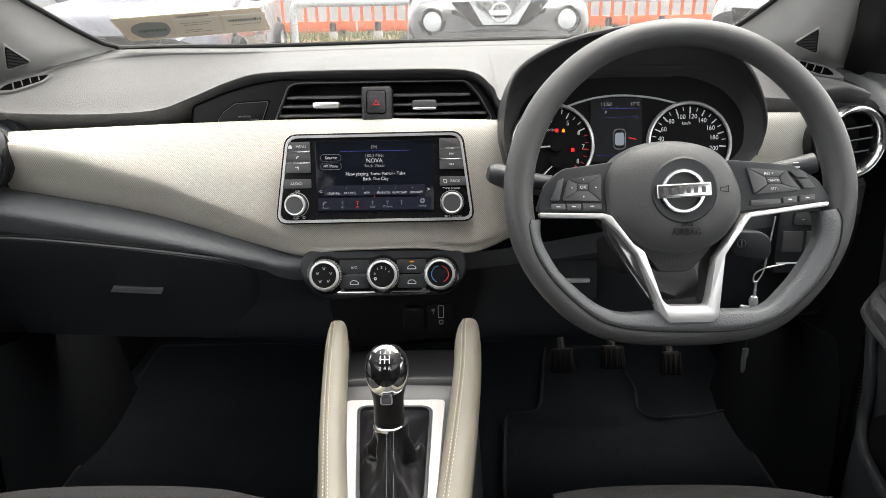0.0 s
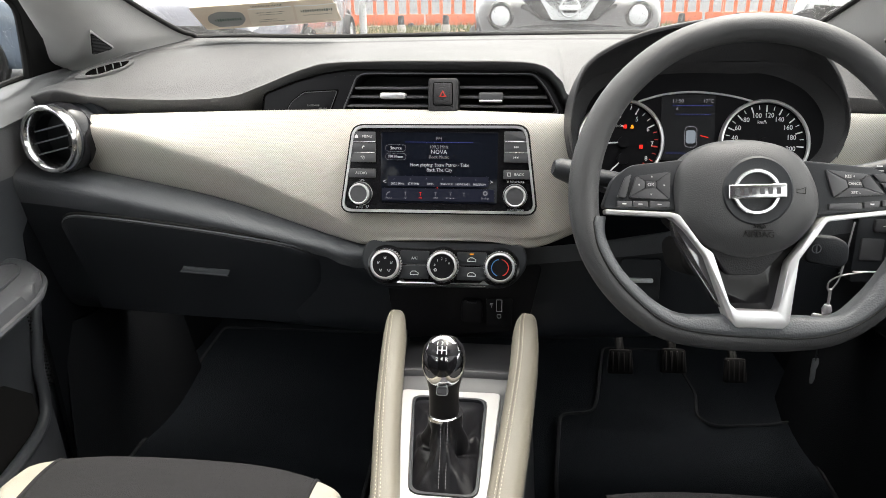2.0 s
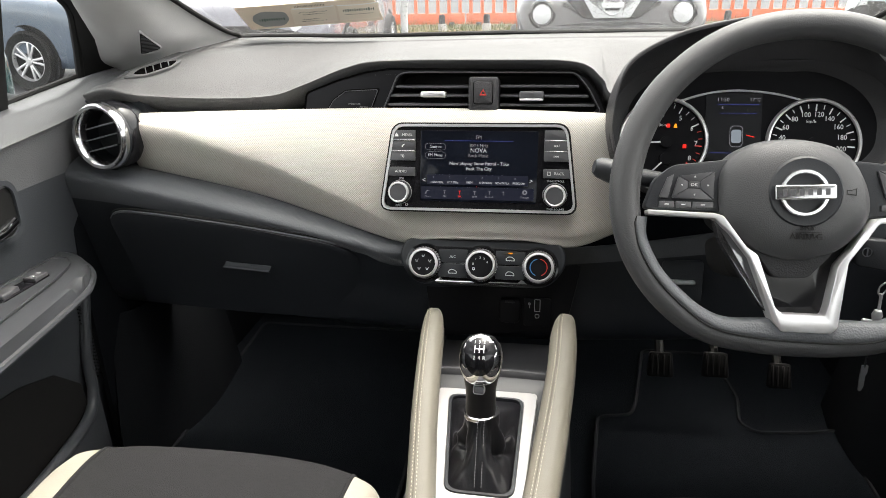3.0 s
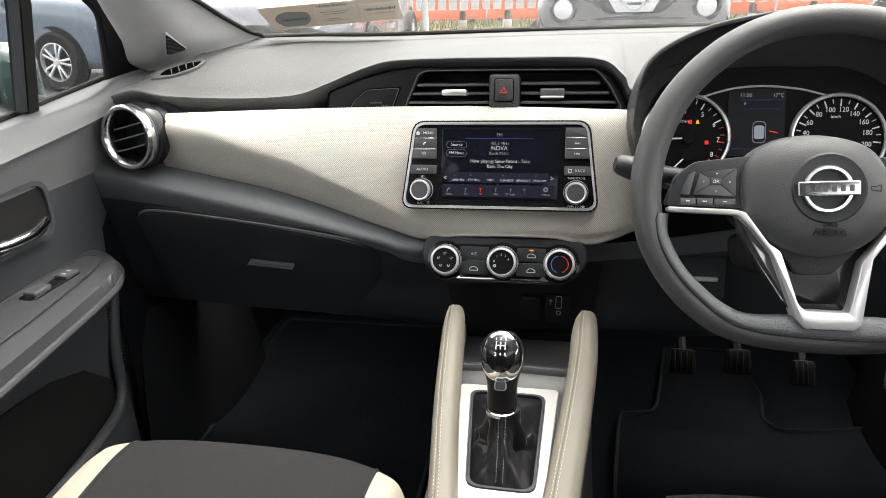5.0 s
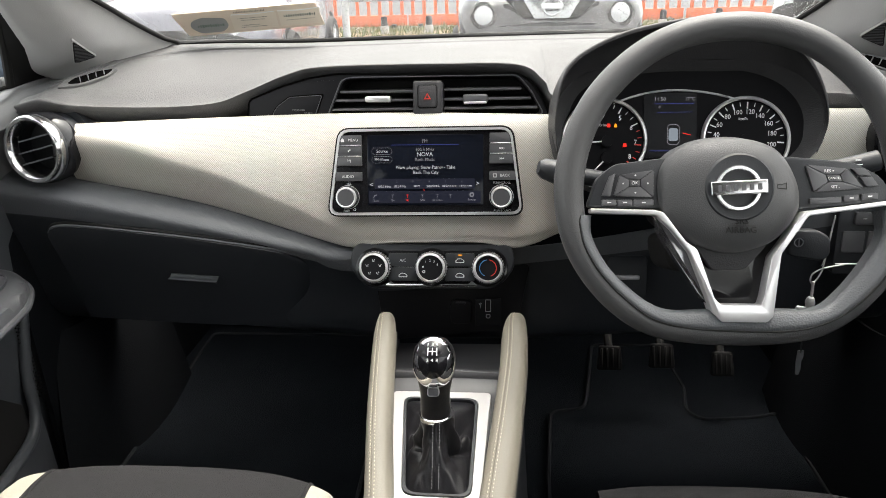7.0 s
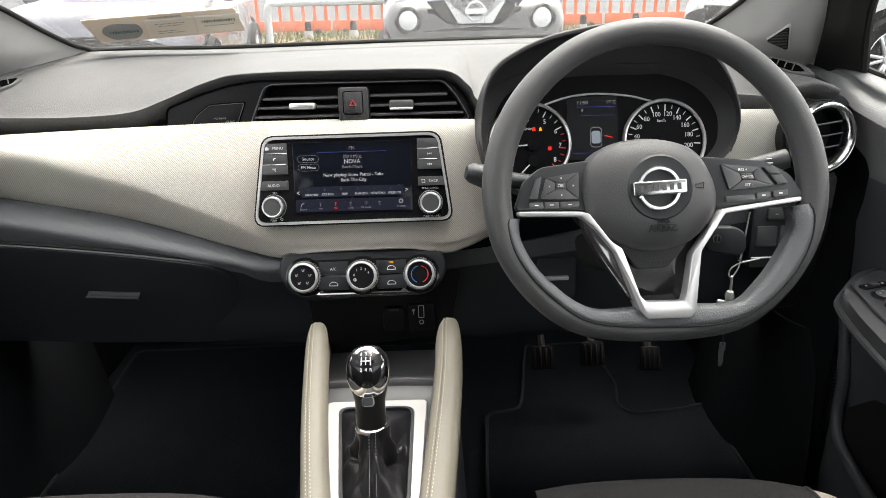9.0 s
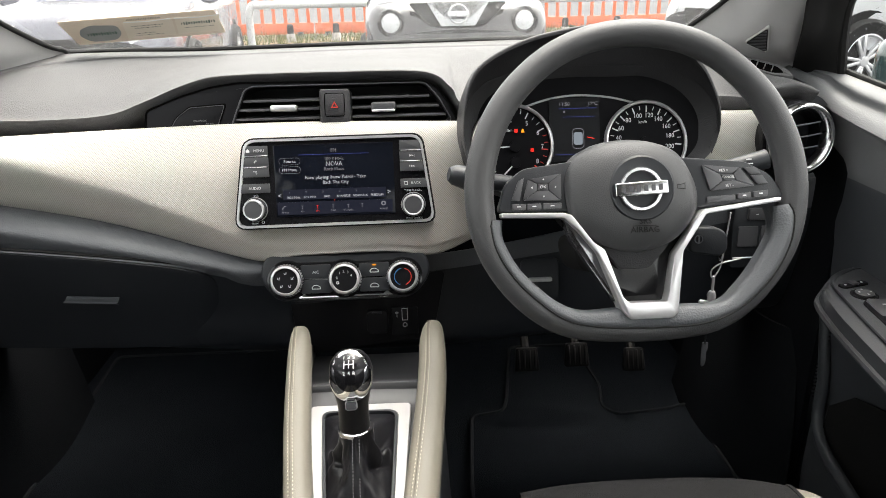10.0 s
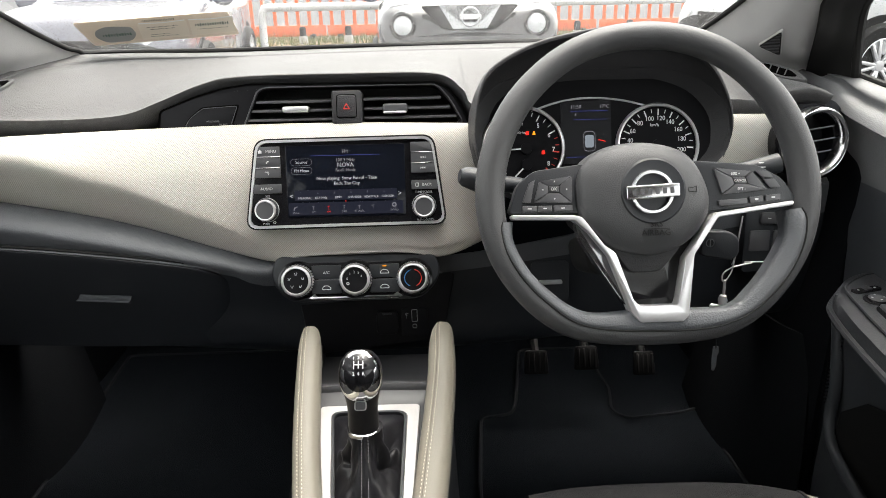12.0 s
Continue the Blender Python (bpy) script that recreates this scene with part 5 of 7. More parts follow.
def rail(pts, widths, side):
    """A padded rail: flat inside, rounded on top, two seams of thread along it."""
    path = spline(pts, 8)
    n = len(path)

    def sec(s):
        w = widths(s)
        out = []
        for i in range(20):
            a = 2 * math.pi * i / 20
            c, q = math.cos(a), math.sin(a)
            e = 0.72
            out.append((w * math.copysign(abs(c) ** e, c), 0.026 * min(1, w / 0.012) * math.copysign(abs(q) ** e, q)))
        return out
    r = part("side_rail", sweep(path, sec, up=(0, 0, 1)), GREIGE, console, "cream leatherette padded rail", angle=60)
    tops = []
    for i, p in enumerate(path):
        t = (path[min(i + 1, n - 1)] - path[max(i - 1, 0)]).normalized()
        s = t.cross(Vector((0, 0, 1))).normalized()
        u = s.cross(t)
        tops.append((p, t, s, u))
    place = (0.0058, 0.0052)[side > 0]
    top = lambda o: 0.026 * (1 - (abs(o) / (0.0150 if side < 0 else 0.0175)) ** 2.78) ** 0.36 + 0.0001
    for off in (place - 0.0024, place + 0.0024):
        line = resample([p + s * off + u * top(off) for p, t, s, u in tops[5:-2]], 170)
        bm = bmesh.new()
        for a, b in zip(line[::2], line[1::2]):
            d = (b - a) * 0.42
            mt = Matrix.Translation(a) @ d.to_track_quat("X", "Z").to_matrix().to_4x4()
            bmesh.ops.create_cube(bm, size=1, matrix=mt @ Matrix.Diagonal((0.0022, 0.0007, 0.0006, 1)))
        part("stitching", bm, STITCH, r, smooth=False)
    part("seam", sweep([p + u * top(place) + s * place for p, t, s, u in tops[3:]], disc(0.0006, 5), up=(0, 0, 1)), SEAM, r)


SEAM = material("rail_seam", (0.10, 0.09, 0.07), 0.8)
rail([(-0.073, 0.846, 0.652), (-0.072, 0.836, 0.668), (-0.070, 0.815, 0.676), (-0.064, 0.745, 0.662), (-0.054, 0.655, 0.645), (-0.037, 0.540, 0.630), (-0.016, 0.40, 0.622)], lambda s: 0.0150 * min(1.0, 0.42 + 0.58 * min(1, s * 2.6) ** 0.8), -1)
rail([(0.104, 0.850, 0.655), (0.103, 0.838, 0.670), (0.101, 0.815, 0.674), (0.098, 0.745, 0.660), (0.090, 0.655, 0.645), (0.079, 0.550, 0.630), (0.066, 0.40, 0.622)], lambda s: 0.0175 * min(1.0, 0.42 + 0.58 * min(1, s * 2.6) ** 0.8), 1)
surround = thing("gear_surround", "pale silver frame round the gear gaiter", "gear surround", Matrix.Translation((0.012, 0.665, 0.622)))
part("frame", framed(round_corners([(-0.066, 0.0915), (0.059, 0.0915), (0.050, -0.118), (-0.040, -0.118)], 0.006), round_corners([(-0.0505, 0.0785), (0.0430, 0.0765), (0.0410, -0.1010), (-0.0300, -0.0995)], 0.014), 0.005, 0.012), WHITE_FRAME, surround, angle=35)
part("inner_lip", framed(round_corners([(-0.0505, 0.0785), (0.0430, 0.0765), (0.0410, -0.1010), (-0.0300, -0.0995)], 0.014), round_corners([(-0.0470, 0.0745), (0.0395, 0.0730), (0.0375, -0.0975), (-0.0265, -0.0960)], 0.013), 0.006, 0.012), DARK, surround)

lever_g = thing("gear_lever", "black and chrome gear lever with a leather gaiter", "gear lever", Matrix.Translation((0.012, 0.66, 0.622)))
# folded leather gaiter: round at the collar, boxy and creased at the foot
bm = bmesh.new()
rings = []
foot = resample([(*p, 0) for p in (lambda o: o + o[:1])(round_corners([(-0.047, 0.0795), (0.0395, 0.078), (0.0375, -0.0925), (-0.0265, -0.091)], 0.013))], 121)[:-1]
for k in range(21):
    s = k / 20
    ring = []
    for p in foot:
        a = math.atan2(p.y + 0.015, p.x)
        front = math.exp(-((math.remainder(a + 1.52, 2 * math.pi)) / 0.42) ** 2)
        top = Vector((0.0015 + 0.0190 * math.cos(a), -0.023 + 0.0180 * math.sin(a), 0))
        near = 1 - (1 - s) ** (1.9 - 0.75 * front)
        z = 0.002 + 0.054 * (front * s ** 0.95 + (1 - front) * (0.22 * math.sin(math.pi * min(1, s * 1.7)) * (1 - s) + s ** 2.1))
        q = p.lerp(top, near)
        amp = 0.0075 * math.sin(math.pi * s) * (1 - 0.75 * front)
        wave = math.sin(4 * a + 3.2 * s + 0.6) + 0.7 * math.sin(7 * a - 5.0 * s + 1.4)
        crease = 0.0055 * math.sin(math.pi * s) * (1 - 0.6 * front) * (1 - abs(math.sin(2.5 * a + 4.0 * s + 0.4))) ** 2
        sag = 0.0030 * front * math.sin(3 * math.pi * s) * math.sin(9 * p.x / 0.03 + 0.8)
        d = (p - top).normalized()
        ring.append(bm.verts.new(q + d * (amp * wave * 0.45 - crease) + Vector((0, 0, z + amp * wave * 0.40 - crease * 0.9 + sag))))
    rings.append(ring)
for a, b in zip(rings, rings[1:]):
    for i in range(len(a)):
        bm.faces.new((a[i], a[(i + 1) % len(a)], b[(i + 1) % len(a)], b[i]))
bm.faces.new(rings[-1])
skin = [[r[i].co.copy() for r in rings] for i in range(len(foot))]
gaiter = part("gaiter", bm, LEATHER, lever_g, "creased black leather gaiter", angle=80)
mid_q = min(range(len(foot)), key=lambda i: abs(math.atan2(foot[i].y + 0.015, foot[i].x) + 1.50))
for off in (-0.0035, 0.0035):
    line = resample([p + Vector((off, -0.0004, 0.0006)) for p in skin[mid_q]], 44)
    bm = bmesh.new()
    for a, b in zip(line[4:-1:2], line[5::2]):
        d = b - a
        bmesh.ops.create_cube(bm, size=1, matrix=Matrix.Translation((a + b) / 2) @ d.to_track_quat("X", "Z").to_matrix().to_4x4() @ Matrix.Diagonal((0.0022, 0.0007, 0.0010, 1)))
    part("stitching", bm, THREAD, gaiter, smooth=False)
lean = pose(0.0005, -0.024, 0.052, -4, 0, 0)
part("collar_ring", lathe([(0.0168, -0.003), (0.0178, 0.0), (0.0174, 0.003), (0.0160, 0.004)], 36), CHROME, lever_g, "chrome collar ring", m=lean)
stem = part("knob", lathe([(0.0160, 0.003), (0.0164, 0.008), (0.0160, 0.026), (0.0165, 0.034), (0.0190, 0.046), (0.0216, 0.056), (0.0229, 0.064), (0.0226, 0.073), (0.0205, 0.081), (0.0155, 0.088), (0.008, 0.0915), (0, 0.0923)], 40), LEATHER, lever_g, "black gear knob", m=lean)
mid_k, radii = Vector((0, 0, 0.064)), Vector((0.0232, 0.0232, 0.0290))
axis, side_k = Vector((0, -0.80, 0.60)), Vector((1, 0, 0))
up_k = axis.cross(side_k)


def on_knob(theta, phi, grow):
    """A point of the knob's egg shape, theta off the axis that faces the driver."""
    q = axis * math.cos(theta) + (side_k * math.cos(phi) + up_k * math.sin(phi)) * math.sin(theta)
    return mid_k + Vector((q.x * radii.x, q.y * radii.y, q.z * radii.z)) * grow


def cap_zone(t0, t1, grow, bulge, stretch=1.0):
    bm = bmesh.new()
    rings = []
    for i in range(7):
        s = i / 6
        g = grow + bulge * math.sin(math.pi * s)
        rings.append([bm.verts.new(on_knob(radians(t0 + (t1 - t0) * s) * (1 + (stretch - 1) * max(0, -math.sin(6.2832 * k / 40))), 6.2832 * k / 40, g)) for k in range(40)])
    for a, b in zip(rings, rings[1:]):
        for k in range(40):
            bm.faces.new((a[k], a[(k + 1) % 40], b[(k + 1) % 40], b[k]))
    return bm


part("chrome_shield", cap_zone(35, 68, 1.015, 0.045, 1.36), CHROME, stem, "polished chrome surround", angle=80)
cap = part("cap", cap_zone(1, 38, 1.045, 0.006, 1.28), GLOSS, stem, "glossy black shift pattern cap", angle=80)


def on_cap(x, y, lift=0.0006):
    r = math.hypot(x, y)
    p = on_knob(r / 0.0250, math.atan2(y, x), 1.05) + axis * lift
    return Matrix.Translation(p) @ Matrix((side_k, up_k, axis)).transposed().to_4x4() @ pose(0, 0, 0, -math.degrees(y / 0.026), math.degrees(x / 0.026), 0)


for x in (-0.0048, 0.0, 0.0048):
    part("gate_line", block(0.0009, 0.0085, 0.0004, 0), INK, cap, m=on_cap(x, 0.0035))
part("gate_line", block(0.0105, 0.0009, 0.0004, 0), INK, cap, m=on_cap(0, 0.0035, 0.0007))
for c, x, y in (("2", -0.0052, -0.0045), ("4", 0.0, -0.0045), ("R", 0.0052, -0.0045), ("1", -0.0052, 0.0105), ("3", 0.0, 0.0105), ("5", 0.0052, 0.0105)):
    part("lettering", lettering(c, 0.0052), INK, cap, m=on_cap(x, y))
part("lift_button", plate(rounded(0.0100, 0.0075, 0.0012), 0.002, 0.0006, 0.003), BUTTON, stem, m=pose(0, -0.0200, 0.0405, 68, 0, 0))
part("button_frame", framed(rounded(0.0125, 0.0098, 0.003), rounded(0.0100, 0.0075, 0.0012), 0.0012, 0.004), SATIN, stem, m=pose(0, -0.0195, 0.0405, 68, 0, 0))

# ---- seats ----
def seat_cushion(x0, x1, low, inboard):
    s = thing("front_seat", "dark grey cloth front seat cushion with cream bolsters", "seat", group="front seats")
    w = x1 - x0

    def row(y, z, a=0.0, b=1.0, crown=0.006, drop=0.0):
        out = []
        for i in range(9):
            t = a + (b - a) * i / 8
            u = 2 * t - 1
            out.append((x0 + w * t, y - 0.028 * abs(u) ** 4 - 0.006 * u * u, z + crown * (1 - u * u) - drop * abs(u) ** 3))
        return out
    front = [(y, z - low) for y, z in ((0.640, 0.40), (0.664, 0.50), (0.672, 0.545), (0.664, 0.571), (0.645, 0.580), (0.60, 0.583), (0.50, 0.575), (0.30, 0.555), (0.05, 0.535))]
    part("cushion", loft([row(y, z, 0.145, 0.925) for y, z in front], 40, 5), SEAT, s, "dark grey cloth centre", angle=70)
    for a, b in ((0.0, 0.15), (0.92, 1.06)):
        rows = []
        for y, z in front:
            r = [Vector(p) for p in row(y, z + 0.003 - (inboard if a == 0.0 else 0.0), a, b, 0.006, 0.0)]
            n = len(r)
            for i, p in enumerate(r):
                q = i / (n - 1)
                o = q if b > 0.5 else 1 - q
                p.z += -0.003 - 0.05 * max(0, o - 0.45) ** 2 / 0.3
                p.y -= 0.002 + 0.06 * max(0, o - 0.3) ** 2
            rows.append([tuple(p) for p in r])
        part("bolster", loft(rows, 14, 5), CREAM, s, "cream leatherette bolster", angle=70)
        rim = [r[-1] if b < 0.5 else r[0] for r in rows]
        part("piping", sweep(spline(rim, 5), disc(0.0028, 8), up=(1, 0, 0)), SEAT, s)
    for sx in (x0 - 0.004, x1 + 0.012):
        part("side", loft([[(sx, 0.60, 0.545), (sx, 0.3, 0.545), (sx, 0.0, 0.53)], [(sx, 0.59, 0.36), (sx, 0.3, 0.36), (sx, 0.0, 0.36)]], 10, 3, 0.004), SEAT, s)
    return s


seat_cushion(-0.520, -0.105, 0.004, 0.0)
seat_cushion(0.135, 0.535, 0.010, 0.03)

# ---- floor mats ----
for name_x, pts in ((0, [(0.15, 0.55), (0.162, 0.95), (0.178, 1.138), (0.240, 1.150), (0.252, 1.19), (0.285, 1.40), (0.43, 1.40), (0.447, 1.23), (0.432, 1.15), (0.455, 1.122), (0.56, 1.135), (0.60, 1.15), (0.60, 0.55)]), (1, [(-0.565, 0.55), (-0.575, 1.00), (-0.60, 1.43), (-0.16, 1.43), (-0.14, 0.55)])):
    mat = thing("floor_mat", "black carpet floor mat with a bound edge", "floor mat", Matrix.Translation((0, 0, 0.332)), group="floor mats")
    line = round_corners(pts, 0.018, 4)
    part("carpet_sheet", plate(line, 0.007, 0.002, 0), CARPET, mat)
    part("binding", sweep([(x, y, 0.008) for x, y in line], disc(0.0035, 6), True, (0, 0, 1)), BINDING, mat)

# ---- doors, pillars, windows ----
def door(name, sx, off):
    """A front door's inside; sx is -1 or 1, off shifts it outwards."""
    X = lambda x: sx * (x + off)
    d = thing(name, "dark grey plastic front door panel with armrest and pocket", "door", kind="structure")
    # height of the sill at the glass, at its crease and at its inner edge
    up = lambda y: max(y, 0.7)
    win = lambda y: 0.954 + 0.10 * (up(y) - 0.884) + (0.009 if sx > 0 else 0.0)
    flare = lambda y: min(0.022, 1.9 * max(0, y - 0.925) ** 2) if sx < 0 else min(0.022, 2.2 * max(0, y - 0.93) ** 2)
    crease = lambda y: (0.951 + 0.052 * (up(y) - 0.836) if sx < 0 else 0.949 + 0.065 * (up(y) - 0.896)) + 0.75 * flare(y)
    inner = lambda y: (0.9235 + 0.083 * (up(y) - 0.79) if sx < 0 else 0.9265 + 0.11 * (up(y) - 0.855)) + flare(y)
    g = 0.0 if sx < 0 else 0.019
    bm = bmesh.new()
    grid = []
    for y in (0.0, 0.30, 0.60, 0.70, 0.80, 0.90, 0.96, 1.00, 1.03, 1.06, 1.09, 1.13):
        w, c, i = win(y), crease(y), inner(y)
        line = [(0.735, w - 0.014), (0.700, w), (0.690, w + 0.001), (0.672, (w + c) / 2 + 0.0015), (0.658 + g * 0.7, c + 0.0005), (0.651 + g * 0.8, c - 0.004), (0.632 + g, i + 0.007), (0.6235 + g, i - 0.001), (0.6235 + g, i - 0.004), (0.631 + g, i - 0.011), (0.640 + g, i - 0.034), (0.652 + g * 0.5, 0.850), (0.660, 0.76), (0.668, 0.66), (0.672, 0.56), (0.685, 0.45), (0.69, 0.29)]
        grid.append([bm.verts.new((X(p.x), y, p.z)) for p in spline([(p, 0, q) for p, q in line], 4)])
    cut = 11 * 4
    for a, b in zip(grid, grid[1:]):
        for j in range(cut):
            bm.faces.new((a[j], a[j + 1], b[j + 1], b[j]))
    low = bmesh.new()
    feet = [[low.verts.new(v.co) for v in r[cut:]] for r in grid]
    for a, b in zip(feet, feet[1:]):
        for j in range(len(a) - 1):
            low.faces.new((a[j], a[j + 1], b[j + 1], b[j]))
    for r in grid:
        for v in r[cut + 1:]:
            bm.verts.remove(v)
    part("panel", bm, DOOR, d, angle=60)
    part("lower_panel", low, DOORLOW, d, angle=60)
    # armrest
    if sx < 0:
        arm_line = [(0.690, 0.20), (0.690, 0.905), (0.640, 0.902), (0.600, 0.872), (0.572, 0.830), (0.556, 0.785), (0.536, 0.655), (0.510, 0.45), (0.495, 0.20)]
        bead_line = [(0.648, 0.30), (0.648, 0.860), (0.626, 0.863), (0.606, 0.840), (0.592, 0.79), (0.573, 0.66), (0.556, 0.50), (0.553, 0.30)]
    else:
        arm_line = [(x - off, y) for x, y in ((0.712, 0.20), (0.712, 0.885), (0.690, 0.884), (0.657, 0.868), (0.616, 0.824), (0.6015, 0.794), (0.5865, 0.7277), (0.5713, 0.6225), (0.55, 0.45), (0.535, 0.20))]
        bead_line = [(x - off, y) for x, y in ((0.698, 0.30), (0.698, 0.864), (0.680, 0.862), (0.649, 0.842), (0.630, 0.824), (0.622, 0.803), (0.611, 0.745), (0.5974, 0.664), (0.580, 0.50), (0.575, 0.30))]
    arm = part("armrest", plate(round_corners([(X(x), y) for x, y in arm_line][::int(sx)], 0.02, 4), 0.0, 0.014, 0.028, 7), ARMREST, d, "padded dark grey armrest", m=Matrix.Translation((0, 0, 0.735)), angle=60)
    part("armrest_lip", sweep(spline([(X(x), y, -0.022) for x, y in arm_line[1:]], 4), disc(0.005, 8), up=(0, 0, 1)), ARMREST, arm)
    edge = [(X(x), y) for x, y in bead_line]
    sp = part("switch_plate", plate(round_corners(edge[::int(sx)], 0.012, 4), 0.004, 0.002, 0.004), ARMREST, arm, "grey switch plate")
    bead = round_corners(edge, 0.012, 4)
    part("plate_bead", sweep([(x, y, 0.0035) for x, y in bead], disc(0.0018, 6), True), ARMREST, sp)
    if sx < 0:
        part("window_switch", plate(round_corners([(X(0.634), 0.705), (X(0.628), 0.800), (X(0.606), 0.800), (X(0.606), 0.705)], 0.008), 0.006, 0.002, 0), GLOSS, sp)
        part("rocker", block(0.020, 0.032, 0.008, 0.003, 3, at=(X(0.620), 0.728, 0.008)), BUTTON, sp, "grey rocker")
        part("lock_key", block(0.020, 0.026, 0.006, 0.002, 2, at=(X(0.617), 0.782, 0.008)), BUTTON, sp)
        for q in (0.776, 0.788):
            part("lock_mark", block(0.006, 0.003, 0.0006, 0, at=(X(0.617), q, 0.0113)), INK, sp)
    else:
        part("mirror_dial", lathe([(0.0165, 0.003), (0.0160, 0.0050), (0.0125, 0.0055), (0.0115, 0.0072), (0.0, 0.0078)], 28), GLOSS, sp, "round mirror switch", m=Matrix.Translation((0.6450, 0.7795, 0)))
        part("dial_cap", lathe([(0.0112, 0.0074), (0.0100, 0.0084), (0.0, 0.0087)], 24), BUTTON, sp, m=Matrix.Translation((0.6450, 0.7795, 0)))
        for a in range(4):
            part("dial_mark", block(0.0020, 0.0020, 0.0005, 0, at=(0.6450 + 0.0075 * math.cos(a * 1.571), 0.7795 + 0.0075 * math.sin(a * 1.571), 0.0089)), INK, sp)
        sel = part("mirror_select", plate(rounded(0.042, 0.012, 0.004), 0.0065, 0.001, 0), GLOSS, sp, m=pose(0.6490, 0.8100, 0, 0, 0, 15))
        part("select_knob", block(0.009, 0.011, 0.004, 0.0015, 2, at=(0, 0, 0.0075)), BUTTON, sel)
        for xx in (-0.013, 0.013):
            part("select_mark", block(0.0025, 0.0025, 0.0004, 0, at=(xx, 0, 0.0067)), INK, sel)
        ws = part("window_switch", plate(rounded(0.078, 0.125, 0.020), 0.0052, 0.002, 0), GLOSS, sp, m=pose(0.6590, 0.7020, 0, 0, 0, -8))
        for xx in (-0.017, 0.019):
            part("rocker", moved(block(0.030, 0.042, 0.006, 0.002, 3), pose(xx, 0.034, 0.0045, 5, 0, 0)), BUTTON, ws)
            part("rocker_mark", block(0.006, 0.0022, 0.0004, 0, at=(xx, 0.040, 0.0082)), INK, ws)
    # pull handle in its recess
    hd = part("handle_recess", plate(rounded(0.18, 0.075, 0.02), 0.0, 0, 0.004), RUBBER, d, m=Matrix.Translation((X(0.6495 + g * 0.5), 0.725, 0.832)) @ pose(0, 0, 0, 90, 0, -90 * sx))
    part("recess_rim", framed(rounded(0.19, 0.085, 0.024), rounded(0.176, 0.071, 0.02), 0.004, 0.004), DOORLOW, hd)
    part("door_handle", sweep(spline([(-0.07, -0.015, 0.008), (-0.02, -0.018, 0.022), (0.04, -0.014, 0.020), (0.078, 0.002, 0.004)] if sx > 0 else [(0.07, -0.015, 0.008), (0.02, -0.018, 0.022), (-0.04, -0.014, 0.020), (-0.078, 0.002, 0.004)], 6), disc(0.0075, 10), up=(0, 0, 1)), CHROME, hd, "chrome pull handle")
    # map pocket with a rounded lip
    lipc = [(0.600, 0.20, 0.455), (0.608, 0.50, 0.455), (0.622, 0.68, 0.455), (0.640, 0.80, 0.455), (0.652, 0.862, 0.462), (0.660, 0.890, 0.492), (0.664, 0.898, 0.545), (0.666, 0.920, 0.62), (0.670, 0.95, 0.70)]
    pk = part("map_pocket", loft([[(X(x), y, z) for x, y, z in lipc[:7]], [(X(x + 0.004), y + 0.01, 0.40) for x, y, z in lipc[:7]], [(X(x + 0.02), y + 0.03, 0.30) for x, y, z in lipc[:7]]], 30, 4, 0.004), DOORLOW, d, "door pocket")
    part("pocket_lip", sweep(spline([(X(x), y, z) for x, y, z in lipc], 6), disc(0.009, 10), up=(0, 0, 1)), DOORLOW, pk)
    part("pocket_back", loft([[(X(0.661), 0.2, 0.60), (X(0.661), 0.66, 0.59), (X(0.661), 0.78, 0.575), (X(0.661), 0.845, 0.545), (X(0.662), 0.872, 0.50), (X(0.664), 0.875, 0.45)], [(X(0.674), 0.2, 0.32), (X(0.674), 0.66, 0.32), (X(0.674), 0.78, 0.32), (X(0.674), 0.84, 0.33), (X(0.674), 0.865, 0.345), (X(0.674), 0.872, 0.36)]], 12, 3, 0.003), RUBBER, pk)
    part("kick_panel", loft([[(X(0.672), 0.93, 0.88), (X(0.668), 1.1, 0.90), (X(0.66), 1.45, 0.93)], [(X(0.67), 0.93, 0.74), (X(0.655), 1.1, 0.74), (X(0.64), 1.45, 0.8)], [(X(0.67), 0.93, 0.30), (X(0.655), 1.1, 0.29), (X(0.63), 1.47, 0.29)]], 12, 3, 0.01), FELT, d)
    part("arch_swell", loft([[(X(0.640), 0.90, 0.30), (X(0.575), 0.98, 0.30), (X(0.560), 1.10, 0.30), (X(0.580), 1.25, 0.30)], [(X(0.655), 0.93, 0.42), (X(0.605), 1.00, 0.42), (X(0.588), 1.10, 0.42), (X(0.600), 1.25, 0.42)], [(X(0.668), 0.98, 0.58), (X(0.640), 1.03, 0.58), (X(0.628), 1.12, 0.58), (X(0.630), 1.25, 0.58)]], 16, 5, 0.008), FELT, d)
    # speaker grille behind the pocket
    bm = bmesh.new()
    for i in range(6):
        for j in range(22):
            bmesh.ops.create_cone(bm, cap_ends=True, segments=6, radius1=0.0016, radius2=0.0012, depth=0.002, matrix=Matrix.Translation((X(0.6655), 0.905 + i * 0.0055, 0.50 + j * 0.0065 + (i % 2) * 0.003)) @ pose(0, 0, 0, 0, 90, 0))
    part("speaker_grille", bm, RUBBER, d)
    return d


door("door_1", -1, 0.0)
door("door_2", 1, 0.030)


